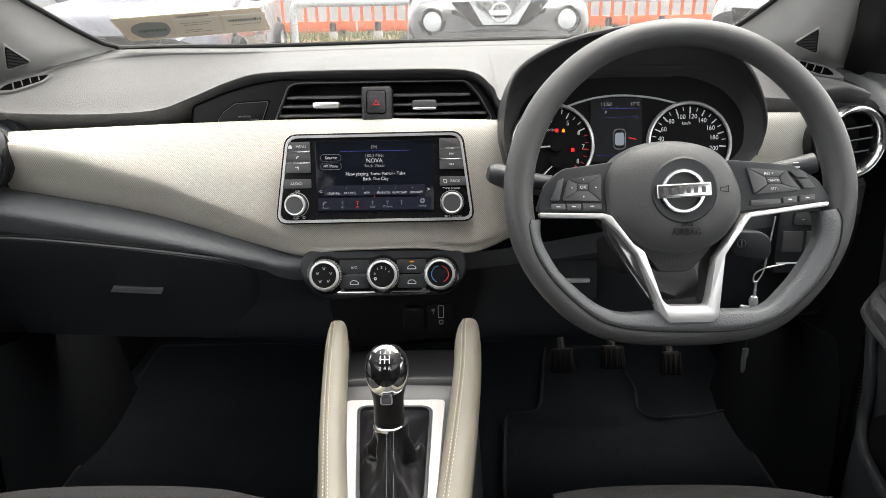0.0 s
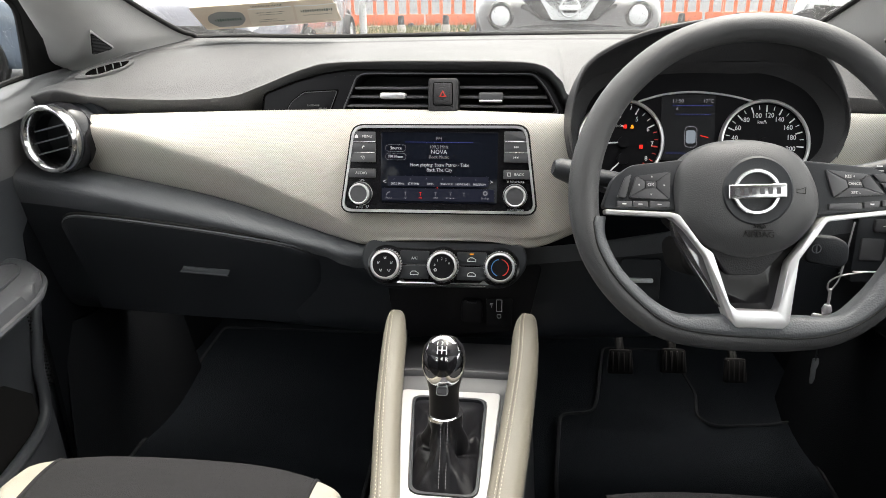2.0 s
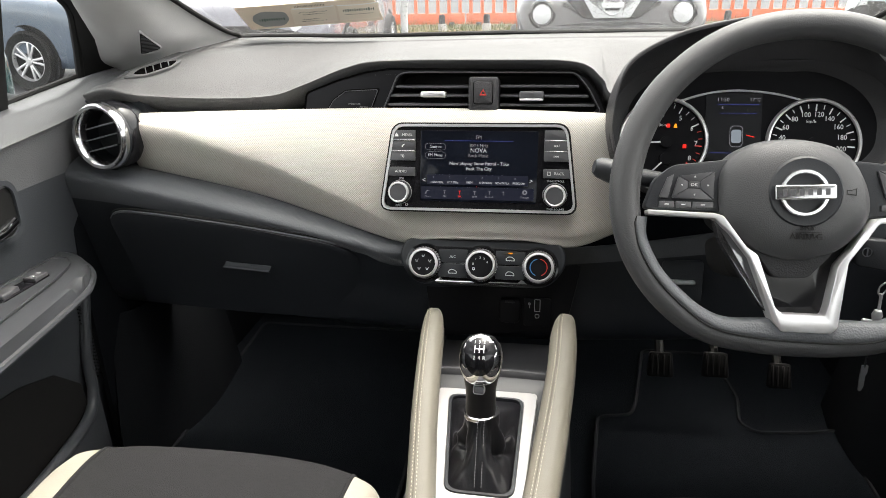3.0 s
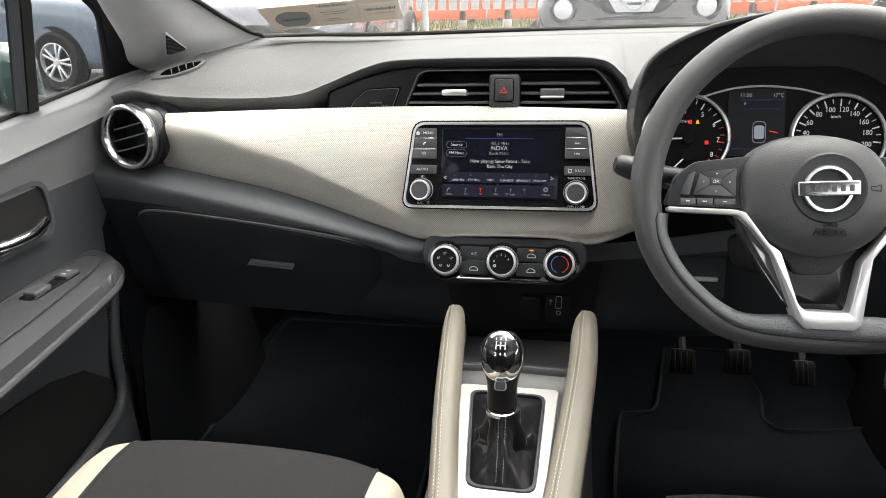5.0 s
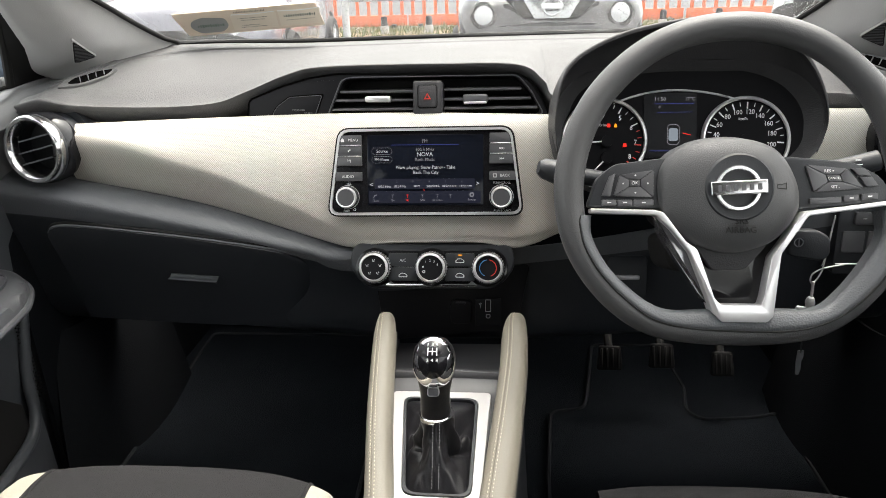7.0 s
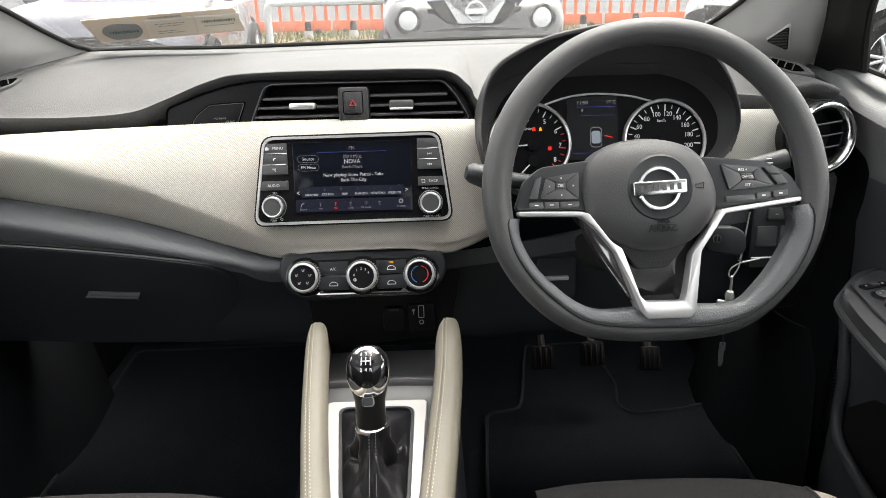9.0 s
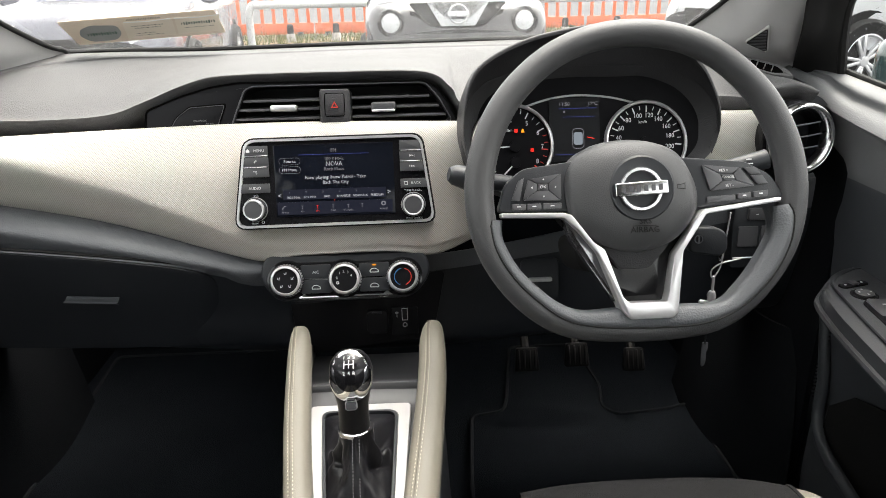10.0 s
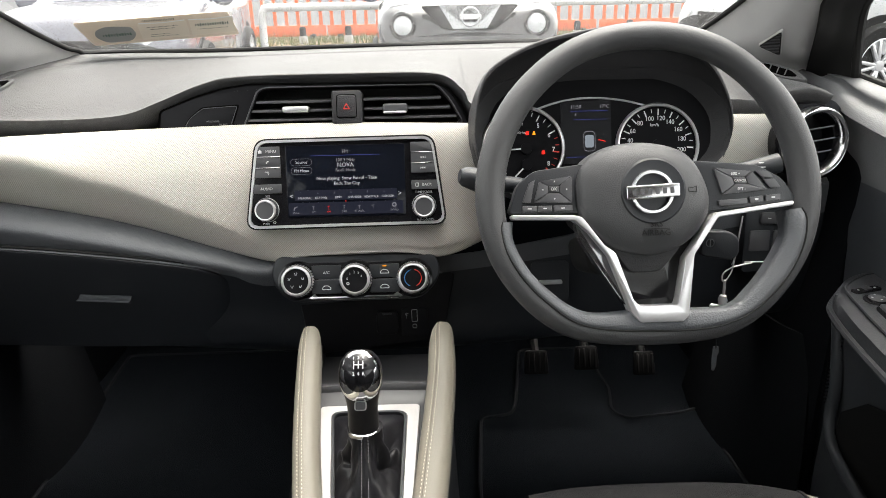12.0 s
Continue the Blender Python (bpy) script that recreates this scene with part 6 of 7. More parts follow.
def pillar(name, sx, off):
    X = lambda x: sx * (x + off)
    p = thing(name, "grey plastic windscreen pillar trim with a tweeter grille", "pillar", kind="structure")
    f = 0.032 if sx < 0 else 0.0
    rows = [
        [(0.690, 1.128, 0.975), (0.640, 1.114, 0.980), (0.585, 1.104, 0.990), (0.535, 1.135, 1.008), (0.487, 1.232, 1.022)],
        [(0.672, 1.088, 1.000), (0.635, 1.076, 1.005), (0.585, 1.058, 1.020), (0.540, 1.082, 1.032), (0.497, 1.192, 1.036)],
        [(0.655, 1.010 + f, 1.070), (0.625, 1.006, 1.075), (0.585, 1.006, 1.080), (0.548, 1.018, 1.085), (0.514, 1.090, 1.082)],
        [(0.640, 0.930 + f * 0.5, 1.150), (0.615, 0.922, 1.155), (0.585, 0.918, 1.165), (0.555, 0.918, 1.170), (0.530, 0.95, 1.155)],
        [(0.590, 0.55, 1.39), (0.575, 0.53, 1.40), (0.56, 0.52, 1.41), (0.55, 0.51, 1.415), (0.545, 0.50, 1.42)]]
    rows.insert(0, [(a, b + 0.004, c - 0.03) for a, b, c in rows[0]])
    part("trim", loft([[(X(a), b, c) for a, b, c in r] for r in rows], 24, 6), PILLAR, p)
    part("corner_filler", block(0.15, 0.13, 0.02, 0.004, 1, at=(X(0.665), 1.130, 0.940)), RUBBER, p)
    part("screen_seal", sweep(spline([(X(a - 0.002), b + 0.004, c) for a, b, c in (r[-1] for r in rows)], 6), disc(0.004, 8), up=(0, 1, 0)), RUBBER, p)
    # tweeter: a rounded triangle lying on the trim, ribbed across
    near, top, low = ((0.5913, 1.0816, 1.0253), (0.6058, 1.0401, 1.0508), (0.6254, 1.0740, 1.0103)) if sx > 0 else ((-0.5509, 1.0854, 1.0194), (-0.5613, 1.0427, 1.0493), (-0.5839, 1.0728, 1.0099))
    near, top, low = Vector(near), Vector(top), Vector(low)
    out = (top - near).cross(low - near).normalized()
    out = out if out.y < 0 else -out
    right = Vector((0, 0, 1)).cross(out).normalized()
    seat = Matrix((right, out.cross(right), out)).transposed().to_4x4()
    seat.translation = (near + top + low) / 3 + out * 0.0046
    flat = [seat.inverted() @ v for v in (near, top, low)]
    tri = [(v.x * 1.04, v.y * 1.04) for v in flat]
    if sum(a[0] * b[1] - b[0] * a[1] for a, b in zip(tri, tri[1:] + tri[:1])) < 0:
        tri = tri[::-1]
    tin = [(x * 0.90, y * 0.90) for x, y in tri]
    tw = part("tweeter", framed(round_corners(tri, 0.0075, 6), round_corners(tin, 0.0065, 6), 0.0012, 0.010), PILLAR, p, "triangular tweeter grille", m=seat)
    part("tweeter_cloth", plate(round_corners(tin, 0.0065, 6), 0.0003, 0, 0.010), RUBBER, tw)
    y0, y1 = min(q[1] for q in tin), max(q[1] for q in tin)
    for i in range(15):
        y = y0 + (y1 - y0) * (i + 1.2) / 16.4
        cuts = sorted(a[0] + (b[0] - a[0]) * (y - a[1]) / (b[1] - a[1]) for a, b in zip(tin, tin[1:] + tin[:1]) if (a[1] - y) * (b[1] - y) < 0)
        if len(cuts) == 2 and cuts[1] - cuts[0] > 0.006:
            part("tweeter_rib", block(cuts[1] - cuts[0] - 0.0035, 0.0010, 0.0010, 0, at=(sum(cuts) / 2, y, 0.0007)), BUTTON, tw)
    return p


pillar("pillar_1", -1, 0.0)
pillar("pillar_2", 1, 0.045)

windscreen = part("windscreen", loft([[(-0.66, 1.17, 1.0), (-0.35, 1.33, 1.0), (0.0, 1.385, 1.0), (0.36, 1.345, 1.0), (0.71, 1.17, 1.0)], [(-0.60, 0.86, 1.215), (-0.32, 0.99, 1.225), (0.0, 1.03, 1.228), (0.33, 0.99, 1.225), (0.65, 0.86, 1.215)], [(-0.55, 0.48, 1.42), (-0.28, 0.55, 1.45), (0.0, 0.57, 1.46), (0.3, 0.55, 1.45), (0.60, 0.48, 1.42)]], 30, 8), WETGLASS)
windscreen.visible_shadow = False
tagged(windscreen, "windscreen beaded with rain, tinted to dim the outdoors", "windscreen", kind="structure")
part("screen_band", sweep(spline([(-0.60, 1.176, 1.0115), (-0.487, 1.242, 1.0215), (-0.274, 1.328, 1.0135), (0.0, 1.37, 1.0135), (0.25, 1.353, 1.0165), (0.46, 1.30, 1.021), (0.62, 1.20, 1.015)], 8), disc(0.0045, 8), up=(0, 0, 1)), RUBBER, windscreen)
for name, sx, off in (("window_1", -1, 0.0), ("window_2", 1, 0.03)):
    X = lambda x: sx * (x + off)
    wd = thing(name, "car door window with a black rubber frame", "window", kind="structure")
    e = 0.030 if sx < 0 else 0.0
    pane = part("pane", loft([[(X(0.706), -1.0, 0.92), (X(0.706), 1.06 + e, 0.92)], [(X(0.655), -1.0, 1.18), (X(0.655), 0.98 + e * 0.6, 1.18)], [(X(0.575), -1.0, 1.42), (X(0.575), 0.55, 1.42)]], 10, 5), GLASS, wd)
    pane.visible_shadow = False
    seal = [(0.696, 1.040 + e * 0.9, 0.955), (0.690, 1.034 + e, 0.985), (0.677, 1.022 + e, 1.041), (0.667, 1.004 + e * 1.1, 1.080), (0.658, 0.966 + e, 1.108), (0.642, 0.91 + e * 0.6, 1.165), (0.59, 0.55, 1.40)]
    part("front_seal", sweep(spline([(X(x), y, z) for x, y, z in seal], 6), disc(0.007, 8), up=(0, 1, 0)), RUBBER, wd)
    deep = lambda z: max(0.0, min(1.0, (1.045 - z) / 0.08))
    # Frame widened in black to paint the shade on the pillar's outer side.
    part("door_frame_and_shade", loft([[(X(x), y + 0.003, z) for x, y, z in seal], [(X(x - 0.013 + 0.008 * deep(z)), y + 0.002 + 0.022 * deep(z), z + 0.002) for x, y, z in seal], [(X(x - 0.030 + 0.016 * deep(z)), y + 0.003 + 0.050 * deep(z), z + 0.004) for x, y, z in seal], [(X(x - 0.046 + 0.022 * deep(z)), y - 0.001 + 0.074 * deep(z), z + 0.005) for x, y, z in seal], [(X(x - 0.064 + 0.030 * deep(z)), y - 0.004 + 0.086 * deep(z), z + 0.006) for x, y, z in seal]], 30, 4, 0.006), RUBBER, wd, "black door frame beside the glass, widened over the pillar's shaded side")
    part("waist_seal", sweep([(X(0.699), y, 0.957 + 0.10 * (max(y, 0.7) - 0.884) + (0.009 if sx > 0 else 0.0)) for y in (-0.9, 0.0, 0.7, 0.8, 0.9, 1.0, 1.05 + e)], disc(0.005, 8), up=(0, 0, 1)), RUBBER, wd)
    if sx < 0:
        part("divider", sweep([(X(0.692), 0.870, 0.955), (X(0.660), 0.866, 1.10), (X(0.615), 0.80, 1.33)], [(-0.010, -0.012), (0.010, -0.012), (0.010, 0.012), (-0.010, 0.012)], up=(1, 0, 0)), RUBBER, wd)
        part("divider_channel", sweep([(X(0.684), 0.852, 0.958), (X(0.652), 0.848, 1.10), (X(0.607), 0.785, 1.33)], [(-0.006, -0.004), (0.006, -0.004), (0.006, 0.004), (-0.006, 0.004)], up=(1, 0, 0)), DARK, wd)
    part("rear_pillar", loft([[(X(0.70), -0.50, 0.95), (X(0.70), -0.35, 0.95)], [(X(0.575), -0.58, 1.42), (X(0.575), -0.45, 1.42)]], 4, 4, 0.02), LINER, wd)
    part("rear_side", loft([[(X(0.72), -1.05, 0.96), (X(0.72), 0.02, 0.96)], [(X(0.70), -1.05, 0.29), (X(0.70), 0.02, 0.29)]], 4, 2, 0.02), DOOR, wd)
    part("roof_rail", loft([[(X(0.61), -1.06, 1.38), (X(0.60), 0.5, 1.39)], [(X(0.53), -1.06, 1.43), (X(0.53), 0.5, 1.45)]], 8, 2, 0.02), LINER, wd)
# Unseen closing wall in place of the rear window, blocks light from behind.
rear = part("wall_rear", loft([[(-0.74, -0.95, 0.30), (0.77, -0.95, 0.30)], [(-0.72, -1.0, 1.0), (0.75, -1.0, 1.0)], [(-0.58, -1.05, 1.46), (0.6, -1.05, 1.46)]], 4, 2, 0.03), SEAT)
tagged(rear, "plain unseen dark wall that keeps light out of the cabin's rear", "wall", kind="structure")
# ---- outside: the car park ----
PAINT_BLACK = material("black_car_paint", (0.012, 0.012, 0.014), 0.22, coat=1.0, vary=0.1)
PAINT_BLUE = material("blue_grey_car_paint", (0.10, 0.13, 0.17), 0.22, coat=1.0, vary=0.08)
PAINT_LILAC = material("pale_lilac_car_paint", (0.20, 0.20, 0.235), 0.25, coat=1.0, vary=0.06)
PAINT_SILVER = material("silver_car_paint", (0.60, 0.61, 0.62), 0.25, metal=0.3, coat=1.0, vary=0.05)
TINT = material("dark_car_glass", (0.02, 0.025, 0.03), 0.06, vary=0.05)
LAMP = material("bright_headlamp", (0.72, 0.73, 0.74), 0.15, vary=0.05)
ORANGE = material("orange_barrier_plastic", (0.75, 0.14, 0.03), 0.5, vary=0.12, second=(0.6, 0.2, 0.1))
WHITE_RAIL = material("white_painted_steel", (0.88, 0.88, 0.86), 0.4, vary=0.05, second=(0.65, 0.62, 0.55), second_scale=3)
GRASS = material("rough_grass", (0.10, 0.13, 0.03), 0.9, vary=0.4, scale=200, second=(0.22, 0.17, 0.06), second_scale=2.5)
SOIL = material("bare_soil", (0.20, 0.13, 0.07), 0.95, vary=0.3, bump=1.0, bump_scale=40, second=(0.28, 0.2, 0.1), second_scale=1.5)
KERB = material("pale_concrete", (0.42, 0.41, 0.39), 0.8, vary=0.15, bump=0.5, bump_scale=120)

ground = part("ground", loft([[(-400, -200, 0), (400, -200, 0)], [(-400, 900, 0), (400, 900, 0)]], 2, 1, straight=True), ASPHALT)
tagged(ground, "wet grey asphalt of the car park", "ground", kind="structure")
verge = part("verge", loft([[(-25, 12.2, 0.03), (25, 12.2, 0.03)], [(-25, 13.0, 0.045), (25, 13.0, 0.045)], [(-25, 17.5, 0.05), (25, 17.5, 0.05)]], 40, 4, 0.05), SOIL)
tagged(verge, "strip of bare soil behind the rails", "verge", kind="structure")
for i in range(24):
    part("kerb_stone", block(0.99, 0.14, 0.12, 0.015, 2, at=(-12 + i, 12.1, 0.05)), KERB, verge)

random.seed(4)
vs, fs = [], []
for i in range(9000):
    x, y = random.uniform(-9, 9), random.triangular(13.0, 17.0, 15.4)
    h, w, a = random.uniform(0.05, 0.16), random.uniform(0.006, 0.016), random.uniform(0, 6.28)
    dx, dy, lean = math.cos(a) * w, math.sin(a) * w, random.uniform(-0.06, 0.06)
    k = len(vs)
    vs += [(x - dx, y - dy, 0.04), (x + dx, y + dy, 0.04), (x + lean, y + random.uniform(-0.05, 0.05), 0.05 + h)]
    fs.append((k, k + 1, k + 2))
me = bpy.data.meshes.new("grass")
me.from_pydata(vs, [], fs)
tagged(part("grass", me, GRASS), "tufts of rough yellow-green grass on the verge", "grass", kind="stuff")


def hoop(x0, x1, y, h):
    r = thing("hoop_rail", "white painted steel hoop rail", "rail", Matrix.Translation((x0, y, 0)), group="white hoop rails")
    w = x1 - x0
    part("tube", sweep(resample(spline([(0, 0, 0), (0, 0, h * 0.6), (0.005, 0, h * 0.88), (0.06, 0, h * 0.985), (0.16, 0, h), (w / 2, 0, h), (w - 0.16, 0, h), (w - 0.06, 0, h * 0.985), (w - 0.005, 0, h * 0.88), (w, 0, h * 0.6), (w, 0, 0)], 6), 70), disc(0.052, 12), up=(0, 1, 0)), WHITE_RAIL, r)
    for x in (0, w):
        part("foot_plate", lathe([(0.0, 0.012), (0.09, 0.012), (0.09, 0.0)], 16), WHITE_RAIL, r, m=Matrix.Translation((x, 0, 0)))


hoop(-2.06, 0.9, 10.0, 0.86)
hoop(-5.2, -2.56, 10.0, 0.86)
hoop(1.6, 4.6, 10.0, 0.86)


def barrier(x, y, z):
    b = thing("safety_barrier", "orange plastic pedestrian safety barrier", "barrier", Matrix.Translation((x, y, z)), group="orange safety barriers")
    part("skirt", block(1.96, 0.05, 0.24, 0.02, 2, at=(0, 0, 0.15)), ORANGE, b)
    part("top_rail", block(1.96, 0.05, 0.10, 0.02, 2, at=(0, 0, 0.97)), ORANGE, b)
    for i in range(8):
        part("picket", block(0.075, 0.04, 0.68, 0.008, 1, at=(-0.875 + i * 0.25, 0, 0.595)), ORANGE, b)
    for sx in (-0.7, 0.7):
        part("foot", block(0.10, 0.55, 0.08, 0.02, 2, at=(sx, 0, 0.04)), RUBBER, b)
        part("eye", lathe([(0.06, 0.03), (0.085, 0.03), (0.085, -0.03), (0.06, -0.03)], 16), ORANGE, b, m=Matrix.Translation((sx * 0.3, 0, 0.15)) @ pose(0, 0, 0, 90, 0, 0))
    return b


first = barrier(-7.0, 16.2, 0.05)
for i in range(1, 8):
    copy_thing(first, Matrix.Translation((-7.0 + 2.0 * i, 16.2 + 0.04 * (i % 3), 0.05)))


def bollard(x, y):
    b = thing("bollard", "short black and grey bollard", "bollard", Matrix.Translation((x, y, 0.045)), group="bollards")
    part("post", lathe([(0.0, 0.34), (0.05, 0.33), (0.065, 0.29), (0.065, 0.0)], 14), RUBBER, b)
    part("base", lathe([(0.08, 0.16), (0.10, 0.0)], 14), KERB, b)


for x in (-2.27, -1.37, 3.2, 4.25):
    bollard(x, 14.6)


def car_wheel(parent, x, y, r, side, spokes=10):
    w = part("wheel", lathe([(r * 0.66, -0.10), (r * 0.92, -0.105), (r, -0.07), (r, 0.07), (r * 0.92, 0.105), (r * 0.66, 0.10)], 40), RUBBER, parent, "black tyre on an alloy wheel", m=Matrix.Translation((x, y, r)) @ pose(0, 0, 0, 0, 90 * side, 0))
    part("rim", lathe([(r * 0.67, -0.09), (r * 0.67, 0.095), (r * 0.63, 0.098), (r * 0.60, 0.05), (r * 0.60, -0.09)], 40), SATIN, w, "silver alloy rim")
    part("brake_disc", lathe([(0.0, 0.0), (r * 0.56, 0.0), (r * 0.56, -0.02)], 24), RUBBER, w)
    for i in range(spokes):
        a = 360 * i / spokes
        part("spoke", moved(block(r * 0.50, r * 0.085, 0.03, 0.008, 2), pose(0, 0, 0, 0, 0, a + (7 if i % 2 else -7)) @ Matrix.Translation((r * 0.37, 0, 0.070))), SATIN, w)
    part("hub_cap", lathe([(0.0, 0.095), (r * 0.12, 0.09), (r * 0.15, 0.06)], 20), SATIN, w)


def parked_car(m, label, paint, width=1.76, length=4.1, height=1.55, round_lamps=False):
    """A hatchback whose nose is at y = 0 and which points to -y."""
    c = thing("parked_car", label, "car", m, group="parked cars")
    h = width / 2
    # y, half width, sill, shoulder height, top half width, top height
    st = [(0.0, h * 0.80, 0.30, 0.62, h * 0.55, 0.70), (0.06, h * 0.90, 0.26, 0.72, h * 0.70, 0.86), (0.25, h * 0.97, 0.24, 0.84, h * 0.80, 0.955), (0.75, h, 0.24, 0.93, h * 0.80, 1.02), (1.15, h, 0.24, 0.95, h * 0.78, 1.08), (1.75, h, 0.24, 0.97, h * 0.66, height * 0.96), (2.3, h, 0.24, 0.98, h * 0.66, height), (3.3, h, 0.26, 0.99, h * 0.62, height * 0.96), (3.9, h * 0.95, 0.30, 0.98, h * 0.60, height * 0.72), (length, h * 0.85, 0.36, 0.80, h * 0.58, height * 0.60)]
    rows = []
    for y, w, s, sh, tw, th in st:
        rows.append([(-w * 0.93, y, s), (-w, y, s + 0.12), (-w, y, sh * 0.8), (-w * 0.97, y, sh), (-tw, y, th - 0.02), (-tw * 0.5, y, th), (0, y, th + 0.01), (tw * 0.5, y, th), (tw, y, th - 0.02), (w * 0.97, y, sh), (w, y, sh * 0.8), (w, y, s + 0.12), (w * 0.93, y, s)])
    body = part("body", curtain(rows, 3, 4), paint, c, angle=60)
    bm = bmesh.new()
    loop = [bm.verts.new(p) for p in spline(rows[0], 3)]
    bm.faces.new(loop)
    part("nose", bm, DARK, c)
    # glass: windscreen and side windows, a little proud of the body
    part("windscreen", loft([[(-h * 0.74, 1.19, 1.10), (0, 1.17, 1.115), (h * 0.74, 1.19, 1.10)], [(-h * 0.66, 1.70, height * 0.945), (0, 1.68, height * 0.965), (h * 0.66, 1.70, height * 0.945)]], 10, 3, 0.01), TINT, c)
    for sx in (-1, 1):
        for y0, y1 in ((1.5, 2.35), (2.42, 3.2)):
            part("side_window", loft([[(sx * h * 0.975, y0, 1.00), (sx * h * 0.975, y1, 1.00)], [(sx * h * 0.70, y0 + (0.3 if y0 < 2 else 0), height * 0.93), (sx * h * 0.70, y1, height * 0.93)]], 6, 3, 0.008), TINT, c)
        mr = part("door_mirror", moved(lathe([(0, 0.08), (0.05, 0.07), (0.085, 0.02), (0.08, -0.05), (0, -0.06)], 16, sx=1.3), Matrix.Translation((sx * (h + 0.10), 1.45, 1.03)) @ pose(0, 0, 0, 90, 0, 0)), paint, c)
        for y in (0.80, 3.35):
            part("wheel_arch", lathe([(0.0, 0.0), (0.37, 0.0), (0.38, -0.02)], 32), RUBBER, c, m=Matrix.Translation((sx * (h + 0.004), y, 0.34)) @ pose(0, 0, 0, 0, 90 * sx, 0))
            car_wheel(c, sx * (h - 0.05), y, 0.325, sx)
    if round_lamps:
        for x in (-0.595, 0.595):
            lp = part("headlamp", lathe([(0.0, 0.030), (0.05, 0.026), (0.080, 0.010), (0.088, -0.06)], 32), LAMP, c, "large round bright headlamp", m=Matrix.Translation((x, 0.015, 0.775)) @ pose(0, 0, 0, 90, 0, 0))
            part("lamp_ring", lathe([(0.086, 0.0), (0.098, 0.018), (0.118, 0.012), (0.130, -0.06)], 32), GLOSS, lp)
        part("grille", plate(round_corners([(-0.44, 0.10), (0.44, 0.10), (0.24, -0.10), (-0.24, -0.10)], 0.04), 0.02, 0.01, 0.06), RUBBER, c, m=facing(0, 0.0, 0.84, 5))
        part("chrome_v", plate(round_corners([(-0.275, 0.10), (-0.175, 0.10), (-0.095, -0.045), (0.095, -0.045), (0.175, 0.10), (0.275, 0.10), (0.15, -0.105), (-0.15, -0.105)][::-1], 0.012), 0.035, 0.008, 0.01), LAMP, c, "bright V-shaped grille bar", m=facing(0, -0.005, 0.845, 5))
        bd = part("badge", lathe([(0.068, 0.03), (0.078, 0.045), (0.088, 0.03)], 32), LAMP, c, m=facing(0, -0.012, 0.84, 5))
        part("badge_bar", block(0.19, 0.045, 0.02, 0.005, 1, at=(0, 0, 0.042)), LAMP, bd)
        part("bumper", loft([[(-0.80, 0.10, 0.66), (-0.5, -0.03, 0.68), (0, -0.06, 0.68), (0.5, -0.03, 0.68), (0.80, 0.10, 0.66)], [(-0.82, 0.06, 0.52), (-0.5, -0.07, 0.52), (0, -0.10, 0.52), (0.5, -0.07, 0.52), (0.82, 0.06, 0.52)], [(-0.80, 0.12, 0.26), (-0.5, -0.01, 0.24), (0, -0.03, 0.24), (0.5, -0.01, 0.24), (0.80, 0.12, 0.26)]], 24, 4, 0.01), paint, c)
        for x in (-0.60, 0.60):
            part("bonnet_lamp", moved(lathe([(0, 0.03), (0.05, 0.025), (0.09, 0.0)], 20, sx=2.0, sy=0.6), Matrix.Translation((x, 0.30, 0.955)) @ pose(0, 0, 0, 35, 0, 0)), LAMP, c)
    else:
        for sx in (-1, 1):
            part("headlamp", moved(lathe([(0, 0.05), (0.09, 0.045), (0.15, 0.02), (0.17, -0.04)], 24, sx=1.25, sy=0.65), Matrix.Translation((sx * h * 0.76, 0.10, 0.715)) @ pose(0, 0, 0, 75, 0, sx * 28)), LAMP, c, "clear headlamp")
        part("grille", plate(round_corners([(-0.42, 0.06), (0.42, 0.06), (0.34, -0.08), (-0.34, -0.08)], 0.03), 0.012, 0.006, 0.06), RUBBER, c, m=facing(0, 0.005, 0.66, 5))
        part("bumper", loft([[(-h * 0.9, 0.12, 0.60), (0, -0.05, 0.60), (h * 0.9, 0.12, 0.60)], [(-h * 0.93, 0.10, 0.42), (0, -0.07, 0.42), (h * 0.93, 0.10, 0.42)], [(-h * 0.9, 0.14, 0.24), (0, 0.0, 0.22), (h * 0.9, 0.14, 0.24)]], 20, 4, 0.01), paint, c)
    part("plate_bar", block(0.50, 0.015, 0.11, 0.004, 1, at=(0, -0.11 if round_lamps else -0.075, 0.45)), WHITE_RAIL, c, "plain white plate")
    return c


parked_car(pose(0.515, 6.5, 0, 0, 0, 0), "black hatchback with big round headlamps and a bright V grille", PAINT_BLACK, round_lamps=True, width=1.72)
parked_car(pose(-2.86, 6.35, 0, 0, 0, 4), "pale lilac hatchback parked facing the windscreen", PAINT_LILAC)
parked_car(pose(-4.806, 7.973, 0, 0, 0, 84), "blue-grey hatchback parked with its side in view", PAINT_BLUE)
parked_car(pose(3.02, 7.05, 0, 0, 0, -77) @ Matrix.Scale(1.12, 4), "pale silver car with multi-spoke alloys, its side in view", PAINT_SILVER)

# door mirrors
def outer_mirror(x, y, z, turn, side):
    mir = thing("door_mirror", "dark green door mirror outside the window", "mirror", pose(x, y, z, 0, 0, turn), group="door mirrors")
    part("shell", moved(block(0.20, 0.10, 0.135, 0.04, 4), Matrix()), PAINT_GREEN, mir)
    part("mirror_glass", block(0.17, 0.004, 0.105, 0.001, 1, at=(0, -0.051, 0)), CHROME, mir)
    part("arm", sweep([(side * -0.08, 0.0, -0.05), (side * -0.19, 0.02, -0.06), (side * -0.37, 0.06, -0.04)], disc(0.025, 10), up=(0, 1, 0)), DARK, mir)


